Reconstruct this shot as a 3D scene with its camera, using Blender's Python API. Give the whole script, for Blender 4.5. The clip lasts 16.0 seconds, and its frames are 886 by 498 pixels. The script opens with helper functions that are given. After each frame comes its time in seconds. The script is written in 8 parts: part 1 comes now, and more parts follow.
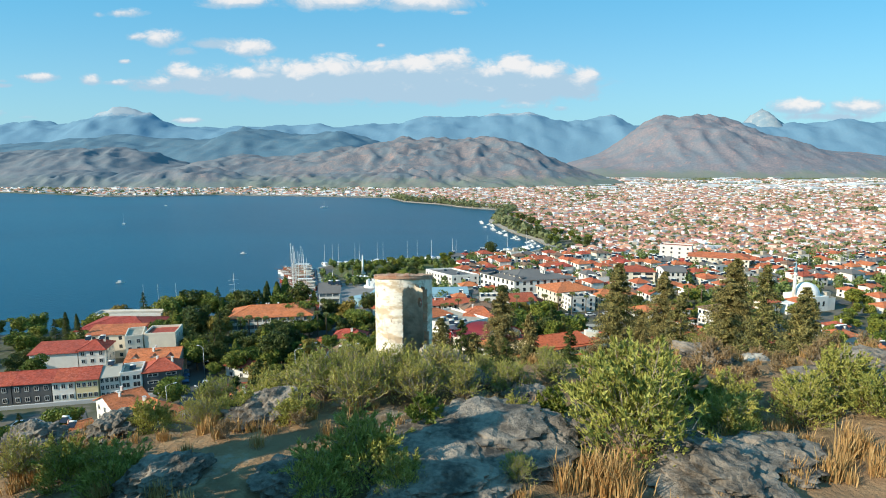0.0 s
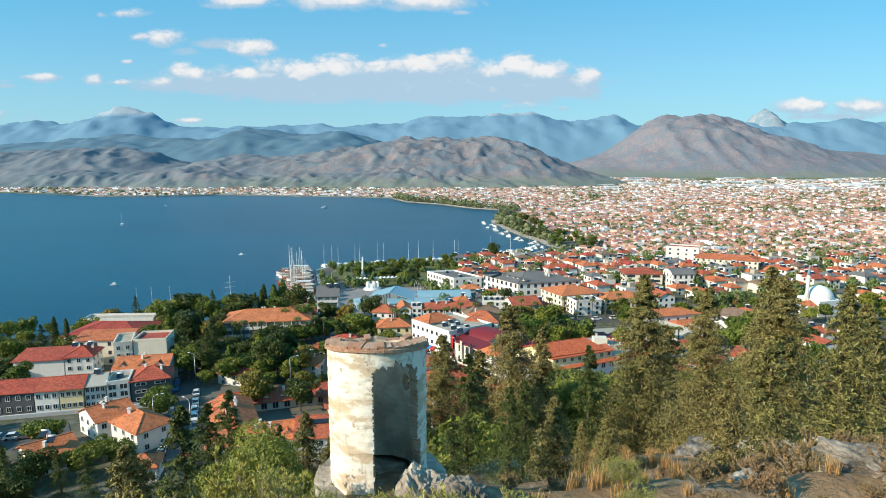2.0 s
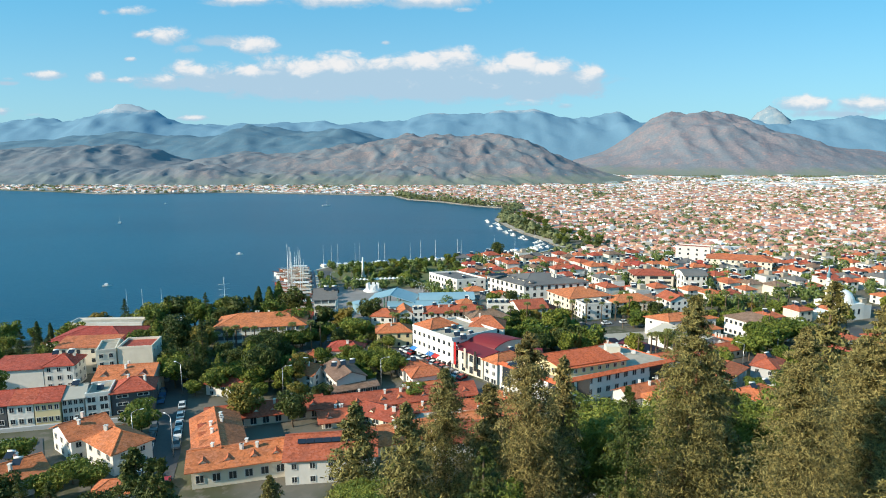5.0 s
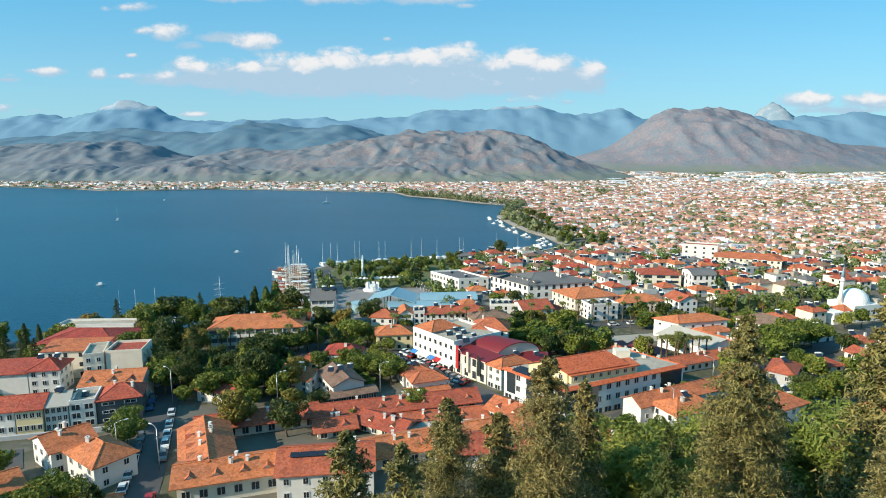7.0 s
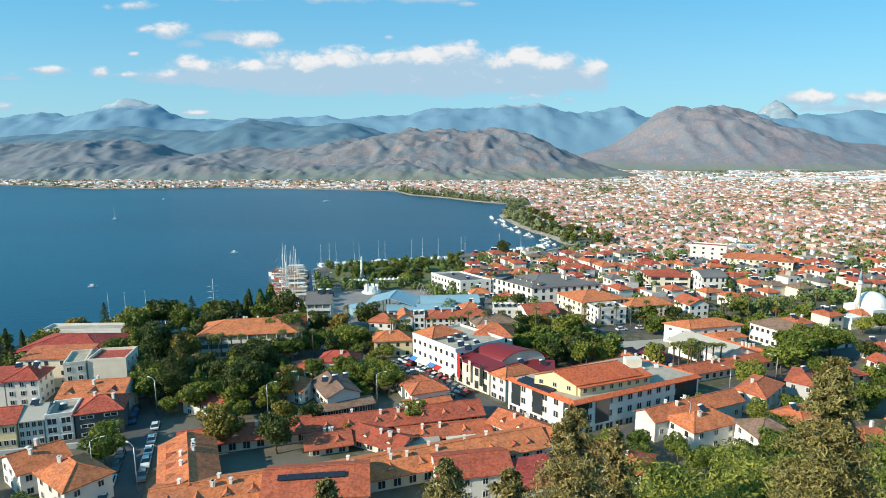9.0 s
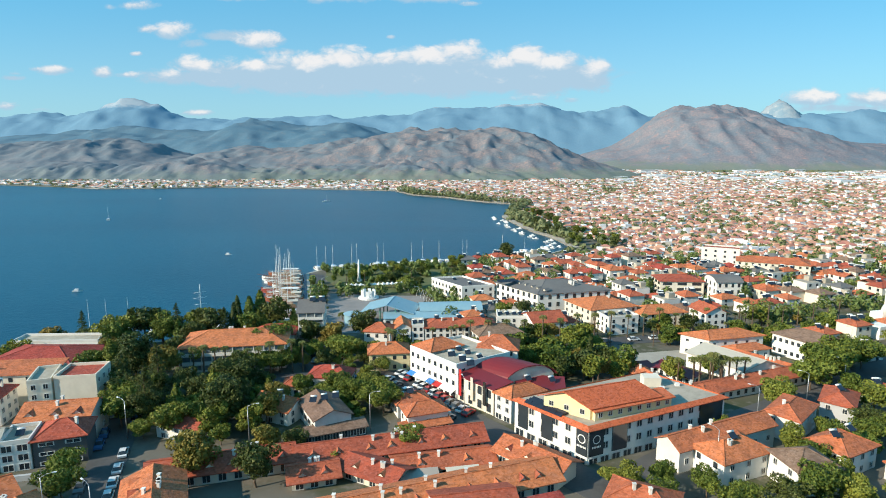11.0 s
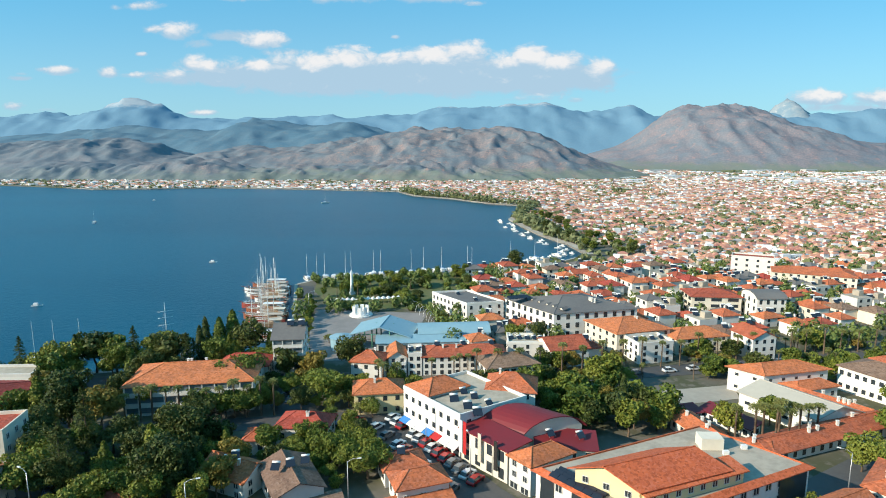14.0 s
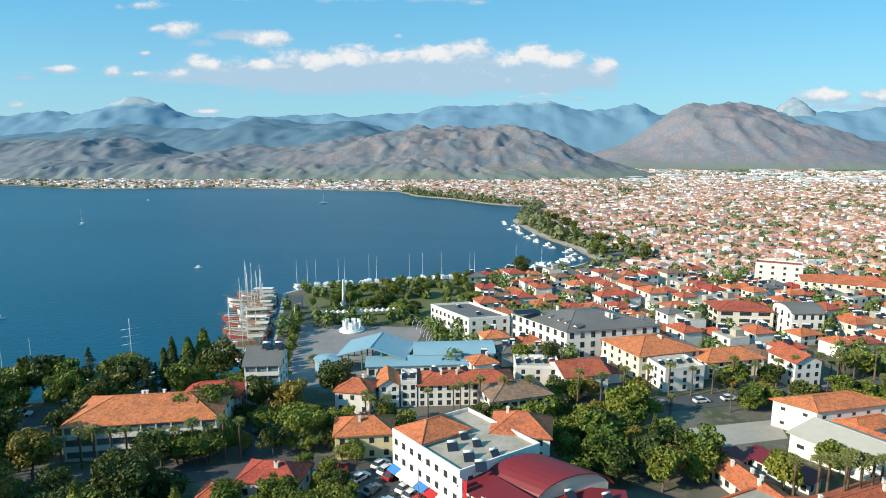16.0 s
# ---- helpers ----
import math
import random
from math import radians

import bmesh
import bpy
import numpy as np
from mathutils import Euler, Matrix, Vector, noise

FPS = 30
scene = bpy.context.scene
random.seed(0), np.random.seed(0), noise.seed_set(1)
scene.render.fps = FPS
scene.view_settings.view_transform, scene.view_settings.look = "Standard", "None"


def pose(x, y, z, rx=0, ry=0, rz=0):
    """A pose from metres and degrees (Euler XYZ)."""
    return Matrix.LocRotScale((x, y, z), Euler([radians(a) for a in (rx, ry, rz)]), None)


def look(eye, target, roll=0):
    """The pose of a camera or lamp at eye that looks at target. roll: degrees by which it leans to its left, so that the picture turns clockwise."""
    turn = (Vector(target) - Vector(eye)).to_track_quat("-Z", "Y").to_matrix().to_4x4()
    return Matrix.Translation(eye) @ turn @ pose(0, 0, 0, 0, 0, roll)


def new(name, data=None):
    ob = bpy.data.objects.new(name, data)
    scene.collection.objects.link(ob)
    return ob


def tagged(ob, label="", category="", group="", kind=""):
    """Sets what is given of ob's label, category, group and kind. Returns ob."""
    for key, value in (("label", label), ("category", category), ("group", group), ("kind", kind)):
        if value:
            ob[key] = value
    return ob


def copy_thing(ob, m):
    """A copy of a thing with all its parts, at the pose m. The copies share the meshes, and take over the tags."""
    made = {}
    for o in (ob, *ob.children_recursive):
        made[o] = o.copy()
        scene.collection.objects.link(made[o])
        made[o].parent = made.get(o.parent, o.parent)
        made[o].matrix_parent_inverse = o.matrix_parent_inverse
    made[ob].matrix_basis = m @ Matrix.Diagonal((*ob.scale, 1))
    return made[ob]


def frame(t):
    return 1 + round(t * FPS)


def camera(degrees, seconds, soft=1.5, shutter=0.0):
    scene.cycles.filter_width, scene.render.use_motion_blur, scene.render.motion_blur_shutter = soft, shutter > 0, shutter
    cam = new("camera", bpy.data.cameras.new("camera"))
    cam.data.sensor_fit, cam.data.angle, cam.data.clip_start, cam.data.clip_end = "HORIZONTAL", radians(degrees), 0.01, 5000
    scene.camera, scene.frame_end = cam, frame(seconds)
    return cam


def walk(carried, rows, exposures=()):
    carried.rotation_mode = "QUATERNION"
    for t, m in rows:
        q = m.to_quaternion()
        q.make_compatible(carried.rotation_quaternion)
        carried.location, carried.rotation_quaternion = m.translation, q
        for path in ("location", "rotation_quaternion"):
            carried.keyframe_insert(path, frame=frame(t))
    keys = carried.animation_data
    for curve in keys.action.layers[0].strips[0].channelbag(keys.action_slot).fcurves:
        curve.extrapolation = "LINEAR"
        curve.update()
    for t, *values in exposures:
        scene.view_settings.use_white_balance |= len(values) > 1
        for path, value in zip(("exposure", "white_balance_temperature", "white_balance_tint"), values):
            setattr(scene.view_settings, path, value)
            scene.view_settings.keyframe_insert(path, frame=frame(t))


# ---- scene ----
cam = camera(74.0, 16.0, 1.0)
PATH = [
    (0, (2.417, -7.094, 68.588), (2.382, -5.118, 68.281), 0.0),
    (0.5, (2.374, -5.126, 68.493), (2.338, -3.150, 68.186), 0.0),
    (1, (2.337, -3.184, 68.411), (2.299, -1.208, 68.104), 0.0),
    (1.5, (2.298, -1.266, 68.324), (2.258, 0.710, 68.017), 0.0),
    (2, (2.282, 0.571, 68.237), (2.241, 2.547, 67.930), 0.0),
    (2.5, (2.407, 2.283, 68.194), (2.364, 4.258, 67.886), 0.0),
    (3, (2.492, 4.018, 68.148), (2.448, 5.994, 67.840), 0.0),
    (3.5, (2.473, 5.952, 68.058), (2.428, 7.927, 67.748), 0.0),
    (4, (2.369, 7.924, 68.067), (2.323, 9.899, 67.756), 0.0),
    (6.5, (1.763, 16.524, 67.679), (1.708, 18.497, 67.354), 0.0),
    (7, (1.770, 18.648, 67.671), (1.715, 20.621, 67.344), 0.0),
    (7.5, (1.770, 20.766, 67.582), (1.713, 22.738, 67.254), 0.0),
    (8, (1.756, 22.857, 67.508), (1.697, 24.828, 67.178), 0.0),
    (8.5, (1.738, 25.079, 67.444), (1.678, 27.051, 67.113), 0.0),
    (9, (1.781, 27.567, 67.363), (1.720, 29.539, 67.031), 0.0),
    (11.5, (1.834, 45.727, 66.645), (1.765, 47.698, 66.312), 0.0),
    (12, (1.733, 50.701, 66.489), (1.662, 52.672, 66.156), 0.0),
    (12.5, (1.659, 55.878, 66.301), (1.586, 57.849, 65.968), 0.0),
    (13, (1.603, 61.144, 66.147), (1.528, 63.115, 65.815), 0.0),
    (13.5, (1.557, 66.521, 66.057), (1.479, 68.491, 65.724), 0.0),
    (14, (1.530, 72.082, 65.959), (1.449, 74.052, 65.626), 0.0),
    (14.5, (1.565, 77.828, 65.831), (1.481, 79.798, 65.497), 0.0),
    (15, (1.579, 83.563, 65.700), (1.493, 85.533, 65.365), 0.0),
    (15.5, (1.641, 89.146, 65.573), (1.553, 91.116, 65.238), 0.0),
    (16, (1.801, 94.506, 65.525), (1.710, 96.475, 65.189), 0.0),
]
walk(cam, [(t, look(e, g, r)) for t, e, g, r in PATH])

# ---- sky, sun, exposure ----
scene.view_settings.exposure = 0.36
SUN_EL, SUN_AZ = radians(27), radians(-118)      # azimuth from +y, clockwise
sun_dir = Vector((math.sin(SUN_AZ) * math.cos(SUN_EL), math.cos(SUN_AZ) * math.cos(SUN_EL), math.sin(SUN_EL)))
sun = new("sun", bpy.data.lights.new("sun", "SUN"))
sun.data.energy, sun.data.angle, sun.data.color = 5.0, radians(0.53), (1.0, 0.89, 0.70)
sun.matrix_world = look(sun_dir * 100, (0, 0, 0))


class Nodes:
    """A short way to write node trees."""

    def __init__(self, tree):
        self.tree = tree
        tree.nodes.clear()

    def add(self, kind, inputs=(), operation=None, data_type=None, blend_type=None, interpolation_type=None):
        n = self.tree.nodes.new(kind)
        if operation:
            n.operation = operation
        if data_type:
            n.data_type, n.blend_type = data_type, blend_type
        if interpolation_type:
            n.interpolation_type = interpolation_type
        for k, v in dict(inputs).items():
            if isinstance(v, bpy.types.NodeSocket):
                self.tree.links.new(v, n.inputs[k])
            else:
                n.inputs[k].default_value = v
        return n

    def math(self, op, a, b=0.0, c=0.0):
        return self.add("ShaderNodeMath", {0: a, 1: b, 2: c}, operation=op).outputs[0]

    def mix(self, f, a, b, blend="MIX"):
        n = self.add("ShaderNodeMix", {"Factor": f}, data_type="RGBA", blend_type=blend)
        for s, v in ((6, a), (7, b)):
            if isinstance(v, bpy.types.NodeSocket):
                self.tree.links.new(v, n.inputs[s])
            else:
                n.inputs[s].default_value = (*v, 1.0)[:4]
        return n.outputs[2]

    def noise(self, vec, scale, detail=3.0, rough=0.55, distort=0.0):
        n = self.add("ShaderNodeTexNoise", {"Scale": scale, "Detail": detail, "Roughness": rough, "Distortion": distort})
        if vec is not None:
            self.tree.links.new(vec, n.inputs["Vector"])
        return n.outputs["Fac"]

    def ramp(self, f, lo, hi):
        return self.add("ShaderNodeMapRange", {0: f, 1: lo, 2: hi, 3: 0.0, 4: 1.0}, interpolation_type="SMOOTHSTEP").outputs[0]


def make_world():
    w = bpy.data.worlds.new("sky")
    w.use_nodes = True
    scene.world = w
    n = Nodes(w.node_tree)
    sky = n.add("ShaderNodeTexSky")
    sky.sky_type, sky.sun_disc, sky.sun_elevation, sky.sun_rotation = "NISHITA", False, SUN_EL, SUN_AZ
    sky.air_density, sky.dust_density, sky.ozone_density = 1.0, 0.6, 2.2
    sky_col = n.mix(1.0, sky.outputs[0], SKY_TINT, "MULTIPLY")
    co = n.add("ShaderNodeTexCoord").outputs["Generated"]
    xyz = n.add("ShaderNodeSeparateXYZ", {0: co})
    y = n.math("MAXIMUM", xyz.outputs[1], 0.05)
    u, v = n.math("DIVIDE", xyz.outputs[0], y), n.math("DIVIDE", xyz.outputs[2], y)
    uv = n.add("ShaderNodeCombineXYZ", {0: u, 1: n.math("MULTIPLY", v, 1.7), 2: 0.3}).outputs[0]
    wob = n.math("SUBTRACT", n.noise(uv, 22.0, 9.0, 0.64, 0.3), 0.5)
    big = n.math("SUBTRACT", n.noise(uv, 5.0, 3.0, 0.5), 0.5)
    total, shade = None, None
    for cu, cv, wu, wv, s in CLOUDS:
        du = n.math("DIVIDE", n.math("SUBTRACT", u, cu), wu)
        dv = n.math("DIVIDE", n.math("SUBTRACT", v, cv), wv)
        # flat below, billowing above
        dv2 = n.math("MULTIPLY", n.math("MULTIPLY", dv, dv), n.math("MULTIPLY_ADD", n.math("LESS_THAN", dv, 0.0), 0.8, 1.0))
        g = n.math("MULTIPLY", n.math("EXPONENT", n.math("MULTIPLY", n.math("ADD", n.math("MULTIPLY", du, du), dv2), -1.0)), abs(s))
        total = g if total is None else n.math("MAXIMUM", total, g)
        top = n.math("MULTIPLY", g, n.math("MULTIPLY_ADD", dv, 0.5, 0.5) if s > 0 else 0.12)
        shade = top if shade is None else n.math("MAXIMUM", shade, top)
    field = n.math("ADD", total, n.math("MULTIPLY_ADD", wob, 1.6, n.math("MULTIPLY", big, 0.4)))
    field = n.math("MULTIPLY", field, n.ramp(total, 0.05, 0.35))
    alpha = n.math("MULTIPLY", n.ramp(field, 0.26, 0.80), 0.92)
    light = n.ramp(n.math("ADD", shade, n.math("MULTIPLY", wob, 1.3)), 0.24, 0.66)
    cloud = n.mix(light, CLOUD_DARK, CLOUD_LIT)
    haze = n.math("MULTIPLY", n.ramp(v, 0.22, -0.02), 0.30)
    even = n.mix(n.ramp(v, 0.0, 0.34), HAZE_COL, ZENITH_COL)
    lower = n.mix(0.62, n.mix(haze, sky_col, HAZE_COL), even)
    col = n.mix(alpha, lower, cloud)
    bg = n.add("ShaderNodeBackground", {"Color": col, "Strength": 0.098})
    n.tree.links.new(bg.outputs[0], n.add("ShaderNodeOutputWorld").inputs[0])


SKY_TINT = (0.58, 1.18, 1.30)
CLOUD_LIT, CLOUD_DARK, HAZE_COL = (7.4, 7.2, 7.1), (3.5, 4.9, 6.1), (3.2, 5.3, 6.6)
ZENITH_COL = (1.00, 4.3, 7.0)
# clouds: across, up (as slopes from straight ahead), half width, half height, strength (below nought: a shaded base)
CLOUDS = [(-0.486, 0.122, 0.038, 0.015, 0.90), (-0.442, 0.134, 0.049, 0.023, 1.00), (-0.395, 0.134, 0.046, 0.021, 0.95), (-0.352, 0.134, 0.044, 0.019, 0.96), (-0.305, 0.139, 0.038, 0.023, 0.96), (-0.258, 0.137, 0.049, 0.025, 1.00),
          (-0.192, 0.142, 0.066, 0.025, 1.05), (-0.117, 0.142, 0.060, 0.021, 1.00), (-0.057, 0.145, 0.049, 0.023, 1.05), (-0.004, 0.152, 0.044, 0.025, 1.10), (0.063, 0.136, 0.033, 0.023, 1.00), (0.100, 0.143, 0.042, 0.025, 1.08),
          (0.146, 0.135, 0.049, 0.023, 1.00), (0.217, 0.128, 0.033, 0.021, 1.05), (-0.400, 0.119, 0.133, 0.020, -1.2), (-0.240, 0.117, 0.170, 0.034, -1.45), (-0.071, 0.117, 0.185, 0.038, -1.55), (0.078, 0.114, 0.166, 0.034, -1.45),
          (0.170, 0.110, 0.077, 0.019, -0.90), (-0.203, 0.093, 0.144, 0.008, -0.60), (0.106, 0.083, 0.099, 0.007, 0.50), (0.176, 0.080, 0.024, 0.007, 0.72), (-0.483, 0.192, 0.040, 0.022, 1.00), (-0.516, 0.196, 0.027, 0.011, 0.80),
          (-0.336, 0.177, 0.042, 0.018, 1.00), (-0.387, 0.184, 0.066, 0.012, -0.75), (-0.302, 0.157, 0.049, 0.010, -0.70), (-0.444, 0.172, 0.044, 0.011, -0.70), (-0.545, 0.157, 0.013, 0.005, 0.70), (-0.687, 0.131, 0.033, 0.010, 0.95),
          (-0.716, 0.133, 0.018, 0.006, 0.70), (-0.605, 0.127, 0.021, 0.012, 0.95), (-0.563, 0.122, 0.029, 0.008, 0.75), (-0.762, 0.119, 0.029, 0.006, -0.80), (-0.755, 0.126, 0.015, 0.005, 0.65), (-0.541, 0.233, 0.044, 0.010, 0.90),
          (-0.581, 0.231, 0.018, 0.008, 0.80), (-0.355, 0.249, 0.066, 0.015, 0.95), (-0.198, 0.251, 0.122, 0.023, 1.00), (-0.052, 0.247, 0.099, 0.021, 0.95), (0.012, 0.232, 0.024, 0.006, 0.70), (-0.776, 0.073, 0.024, 0.010, 0.90),
          (-0.704, 0.067, 0.033, 0.005, 0.60), (-0.449, 0.061, 0.029, 0.008, 0.92), (0.569, 0.081, 0.051, 0.018, 1.05), (0.656, 0.080, 0.051, 0.018, 1.05), (0.611, 0.066, 0.099, 0.010, -0.80), (-0.119, 0.181, 0.010, 0.005, 0.60)]
make_world()

# ---- materials ----


def material(name, base, second=None, rough=0.8, grain=2.0, large=0.08, amount=0.5, bump=0.15, bump_scale=None, metal=0.0,
             vary=0.0, world_space=True, spec=0.3, alpha_coat=0.0, island=False):
    """A surface: base and second colour mixed by noise at two scales, fine relief, and a change of value from object to object."""
    m = bpy.data.materials.new(name)
    m.use_nodes = True
    n = Nodes(m.node_tree)
    if world_space:
        co = n.add("ShaderNodeNewGeometry").outputs["Position"]
    else:
        co = n.add("ShaderNodeTexCoord").outputs["Object"]
    second = second or tuple(c * 0.7 for c in base)
    f = n.math("MULTIPLY_ADD", n.noise(co, large, 3.0), 0.6, n.math("MULTIPLY", n.noise(co, grain, 5.0, 0.65), 0.4))
    col = n.mix(n.math("MULTIPLY", n.ramp(f, 0.35, 0.65), amount), base, second)
    if vary:
        rnd = n.add("ShaderNodeNewGeometry").outputs["Random Per Island"] if island else n.add("ShaderNodeObjectInfo").outputs["Random"]
        hs = n.add("ShaderNodeHueSaturation", {"Hue": n.math("MULTIPLY_ADD", rnd, vary * 0.06, 0.5 - vary * 0.03),
                                               "Saturation": 1.0, "Value": n.math("MULTIPLY_ADD", rnd, vary, 1.0 - vary * 0.5), "Color": col})
        col = hs.outputs[0]
    b = n.add("ShaderNodeBsdfPrincipled", {"Base Color": col, "Roughness": rough, "Metallic": metal, "Specular IOR Level": spec})
    if bump:
        bn = n.add("ShaderNodeBump", {"Strength": bump, "Distance": 0.05, "Height": n.noise(co, bump_scale or grain * 3, 4.0, 0.6)})
        n.tree.links.new(bn.outputs[0], b.inputs["Normal"])
    n.tree.links.new(b.outputs[0], n.add("ShaderNodeOutputMaterial").inputs[0])
    return m


def tile_material(name, base, worn, vary):
    """Clay tiles: level courses, patches of older and darker tiles, pale lichen."""
    m = bpy.data.materials.new(name)
    m.use_nodes = True
    n = Nodes(m.node_tree)
    co = n.add("ShaderNodeNewGeometry").outputs["Position"]
    rows = n.add("ShaderNodeVectorMath", {0: co, 1: (0.55, 0.55, 5.5)}, operation="MULTIPLY").outputs[0]
    a = n.mix(n.math("MULTIPLY", n.ramp(n.noise(co, 0.35, 4.0, 0.6), 0.42, 0.66), 0.55), base, worn)
    a = n.mix(n.math("MULTIPLY", n.ramp(n.noise(rows, 1.0, 3.0, 0.6), 0.48, 0.64), 0.42), a, worn)
    a = n.mix(n.math("MULTIPLY", n.ramp(n.noise(co, 3.5, 4.0, 0.65), 0.58, 0.72), 0.30), a, tuple(min(1.0, c * 0.75 + 0.18) for c in base))
    # single tiles, each a little lighter or darker than the next
    cell = n.add("ShaderNodeTexVoronoi", {"Vector": n.add("ShaderNodeVectorMath", {0: co, 1: (2.6, 2.6, 4.5)}, operation="MULTIPLY").outputs[0], "Scale": 1.0})
    shade = n.add("ShaderNodeSeparateColor", {0: cell.outputs["Color"]}).outputs[0]
    a = n.mix(n.math("MULTIPLY", n.ramp(shade, 0.55, 1.0), 0.55), a, tuple(c * 0.42 for c in base))
    a = n.mix(n.math("MULTIPLY", n.ramp(shade, 0.35, 0.0), 0.30), a, tuple(min(1.0, c * 0.9 + 0.10) for c in base))
    rnd = n.add("ShaderNodeObjectInfo").outputs["Random"]
    hs = n.add("ShaderNodeHueSaturation", {"Hue": n.math("MULTIPLY_ADD", rnd, vary * 0.05, 0.5 - vary * 0.03), "Saturation": 1.0,
                                           "Value": n.math("MULTIPLY_ADD", rnd, vary, 1.02 - vary * 0.5), "Color": a})
    b = n.add("ShaderNodeBsdfPrincipled", {"Base Color": hs.outputs[0], "Roughness": 0.85, "Specular IOR Level": 0.25})
    bn = n.add("ShaderNodeBump", {"Strength": 0.6, "Distance": 0.06, "Height": n.noise(rows, 2.0, 2.0, 0.5)})
    n.tree.links.new(bn.outputs[0], b.inputs["Normal"])
    n.tree.links.new(b.outputs[0], n.add("ShaderNodeOutputMaterial").inputs[0])
    return m


M = {}
M["plaster_white"] = material("plaster_white", (0.77, 0.74, 0.69), (0.62, 0.59, 0.54), grain=0.8, large=0.15, amount=0.6, vary=0.22, bump=0.05)
M["plaster_cream"] = material("plaster_cream", (0.76, 0.69, 0.57), (0.62, 0.55, 0.45), grain=0.8, large=0.15, amount=0.6, vary=0.10, bump=0.05)
M["plaster_yellow"] = material("plaster_yellow", (0.80, 0.66, 0.38), (0.70, 0.57, 0.34), grain=0.8, large=0.15, amount=0.5, bump=0.05)
M["plaster_grey"] = material("plaster_grey", (0.10, 0.105, 0.11), (0.07, 0.07, 0.075), grain=0.8, large=0.15, amount=0.5, bump=0.05)
M["facade_grey"] = material("facade_grey", (0.48, 0.48, 0.48), (0.38, 0.38, 0.38), grain=0.8, large=0.15, amount=0.5, bump=0.05)
M["tile"] = tile_material("roof_tile", (0.50, 0.140, 0.060), (0.25, 0.086, 0.052), 0.40)
M["tile_red"] = tile_material("roof_tile_red", (0.42, 0.082, 0.048), (0.22, 0.052, 0.040), 0.25)
M["tile_brown"] = tile_material("roof_tile_brown", (0.24, 0.150, 0.105), (0.12, 0.075, 0.055), 0.2)
M["tile_new"] = tile_material("new_roof_tile", (0.58, 0.135, 0.052), (0.44, 0.105, 0.050), 0.1)
M["metal_burgundy"] = material("metal_burgundy", (0.20, 0.022, 0.028), (0.15, 0.025, 0.03), rough=0.5, grain=0.6, amount=0.6, bump=0.05)
M["roof_grey"] = material("roof_grey", (0.13, 0.125, 0.125), (0.19, 0.18, 0.17), grain=1.2, large=0.1, amount=0.7, vary=0.12, bump=0.2)
M["metal_grey"] = material("metal_grey", (0.46, 0.43, 0.37), (0.37, 0.345, 0.30), spec=0.02, rough=0.75, grain=0.8, amount=0.6, bump=0.05)
M["metal_blue"] = material("metal_blue", (0.21, 0.36, 0.44), (0.27, 0.42, 0.49), spec=0.15, rough=0.6, grain=0.8, amount=0.6, bump=0.05)
M["flat_roof"] = material("flat_roof", (0.48, 0.42, 0.34), (0.30, 0.27, 0.22), spec=0.08, grain=1.0, large=0.2, amount=0.8, vary=0.15, bump=0.1)
M["glass_light"] = material("balcony_glass", (0.15, 0.18, 0.20), (0.22, 0.25, 0.27), rough=0.15, grain=0.5, bump=0.0, spec=0.6)
M["glass"] = material("window_glass", (0.030, 0.038, 0.045), (0.05, 0.06, 0.07), rough=0.12, grain=0.5, bump=0.0, spec=0.6)
M["frame"] = material("window_frame", (0.68, 0.67, 0.64), rough=0.5, bump=0.0, amount=0.3)
M["dark"] = material("dark_void", (0.03, 0.028, 0.026), rough=0.8, bump=0.0)
M["asphalt"] = material("asphalt", (0.075, 0.075, 0.078), (0.11, 0.108, 0.105), grain=1.2, large=0.08, amount=0.8, bump=0.1)
M["paving"] = material("plaza_paving", (0.27, 0.25, 0.24), (0.20, 0.19, 0.185), grain=0.5, large=0.1, amount=0.8, bump=0.1)
M["lot"] = material("lot_gravel", (0.40, 0.36, 0.30), (0.32, 0.29, 0.25), grain=0.8, large=0.1, amount=0.8, bump=0.15)
M["rock"] = material("limestone_rock", (0.31, 0.265, 0.215), (0.045, 0.039, 0.033), grain=7.0, large=1.4, amount=0.95, bump=1.0, bump_scale=16.0)
M["stone_pale"] = material("pale_masonry", (0.52, 0.46, 0.38), (0.22, 0.185, 0.15), grain=5.0, large=1.6, amount=0.9, bump=1.0, bump_scale=14.0)
M["brick_old"] = material("old_brick", (0.40, 0.20, 0.12), (0.55, 0.43, 0.32), grain=6.0, large=1.5, amount=0.7, bump=0.6, bump_scale=20.0)
M["bark"] = material("bark", (0.16, 0.115, 0.08), (0.09, 0.065, 0.045), grain=6.0, large=1.0, amount=0.8, bump=0.5, world_space=False)
M["solar"] = material("solar_panel", (0.018, 0.024, 0.038), (0.03, 0.035, 0.05), rough=0.18, grain=1.0, bump=0.0, spec=0.5)
M["steel"] = material("galvanised_steel", (0.50, 0.51, 0.52), rough=0.4, metal=0.6, bump=0.0)
M["white_paint"] = material("white_paint", (0.80, 0.80, 0.78), (0.68, 0.67, 0.64), rough=0.4, grain=1.0, bump=0.0)
M["wood_hull"] = material("varnished_hull", (0.30, 0.10, 0.05), (0.20, 0.07, 0.04), rough=0.35, grain=1.5, bump=0.05)
M["wood_deck"] = material("wood_deck", (0.32, 0.22, 0.14), (0.24, 0.16, 0.10), rough=0.6, grain=2.0, bump=0.1)
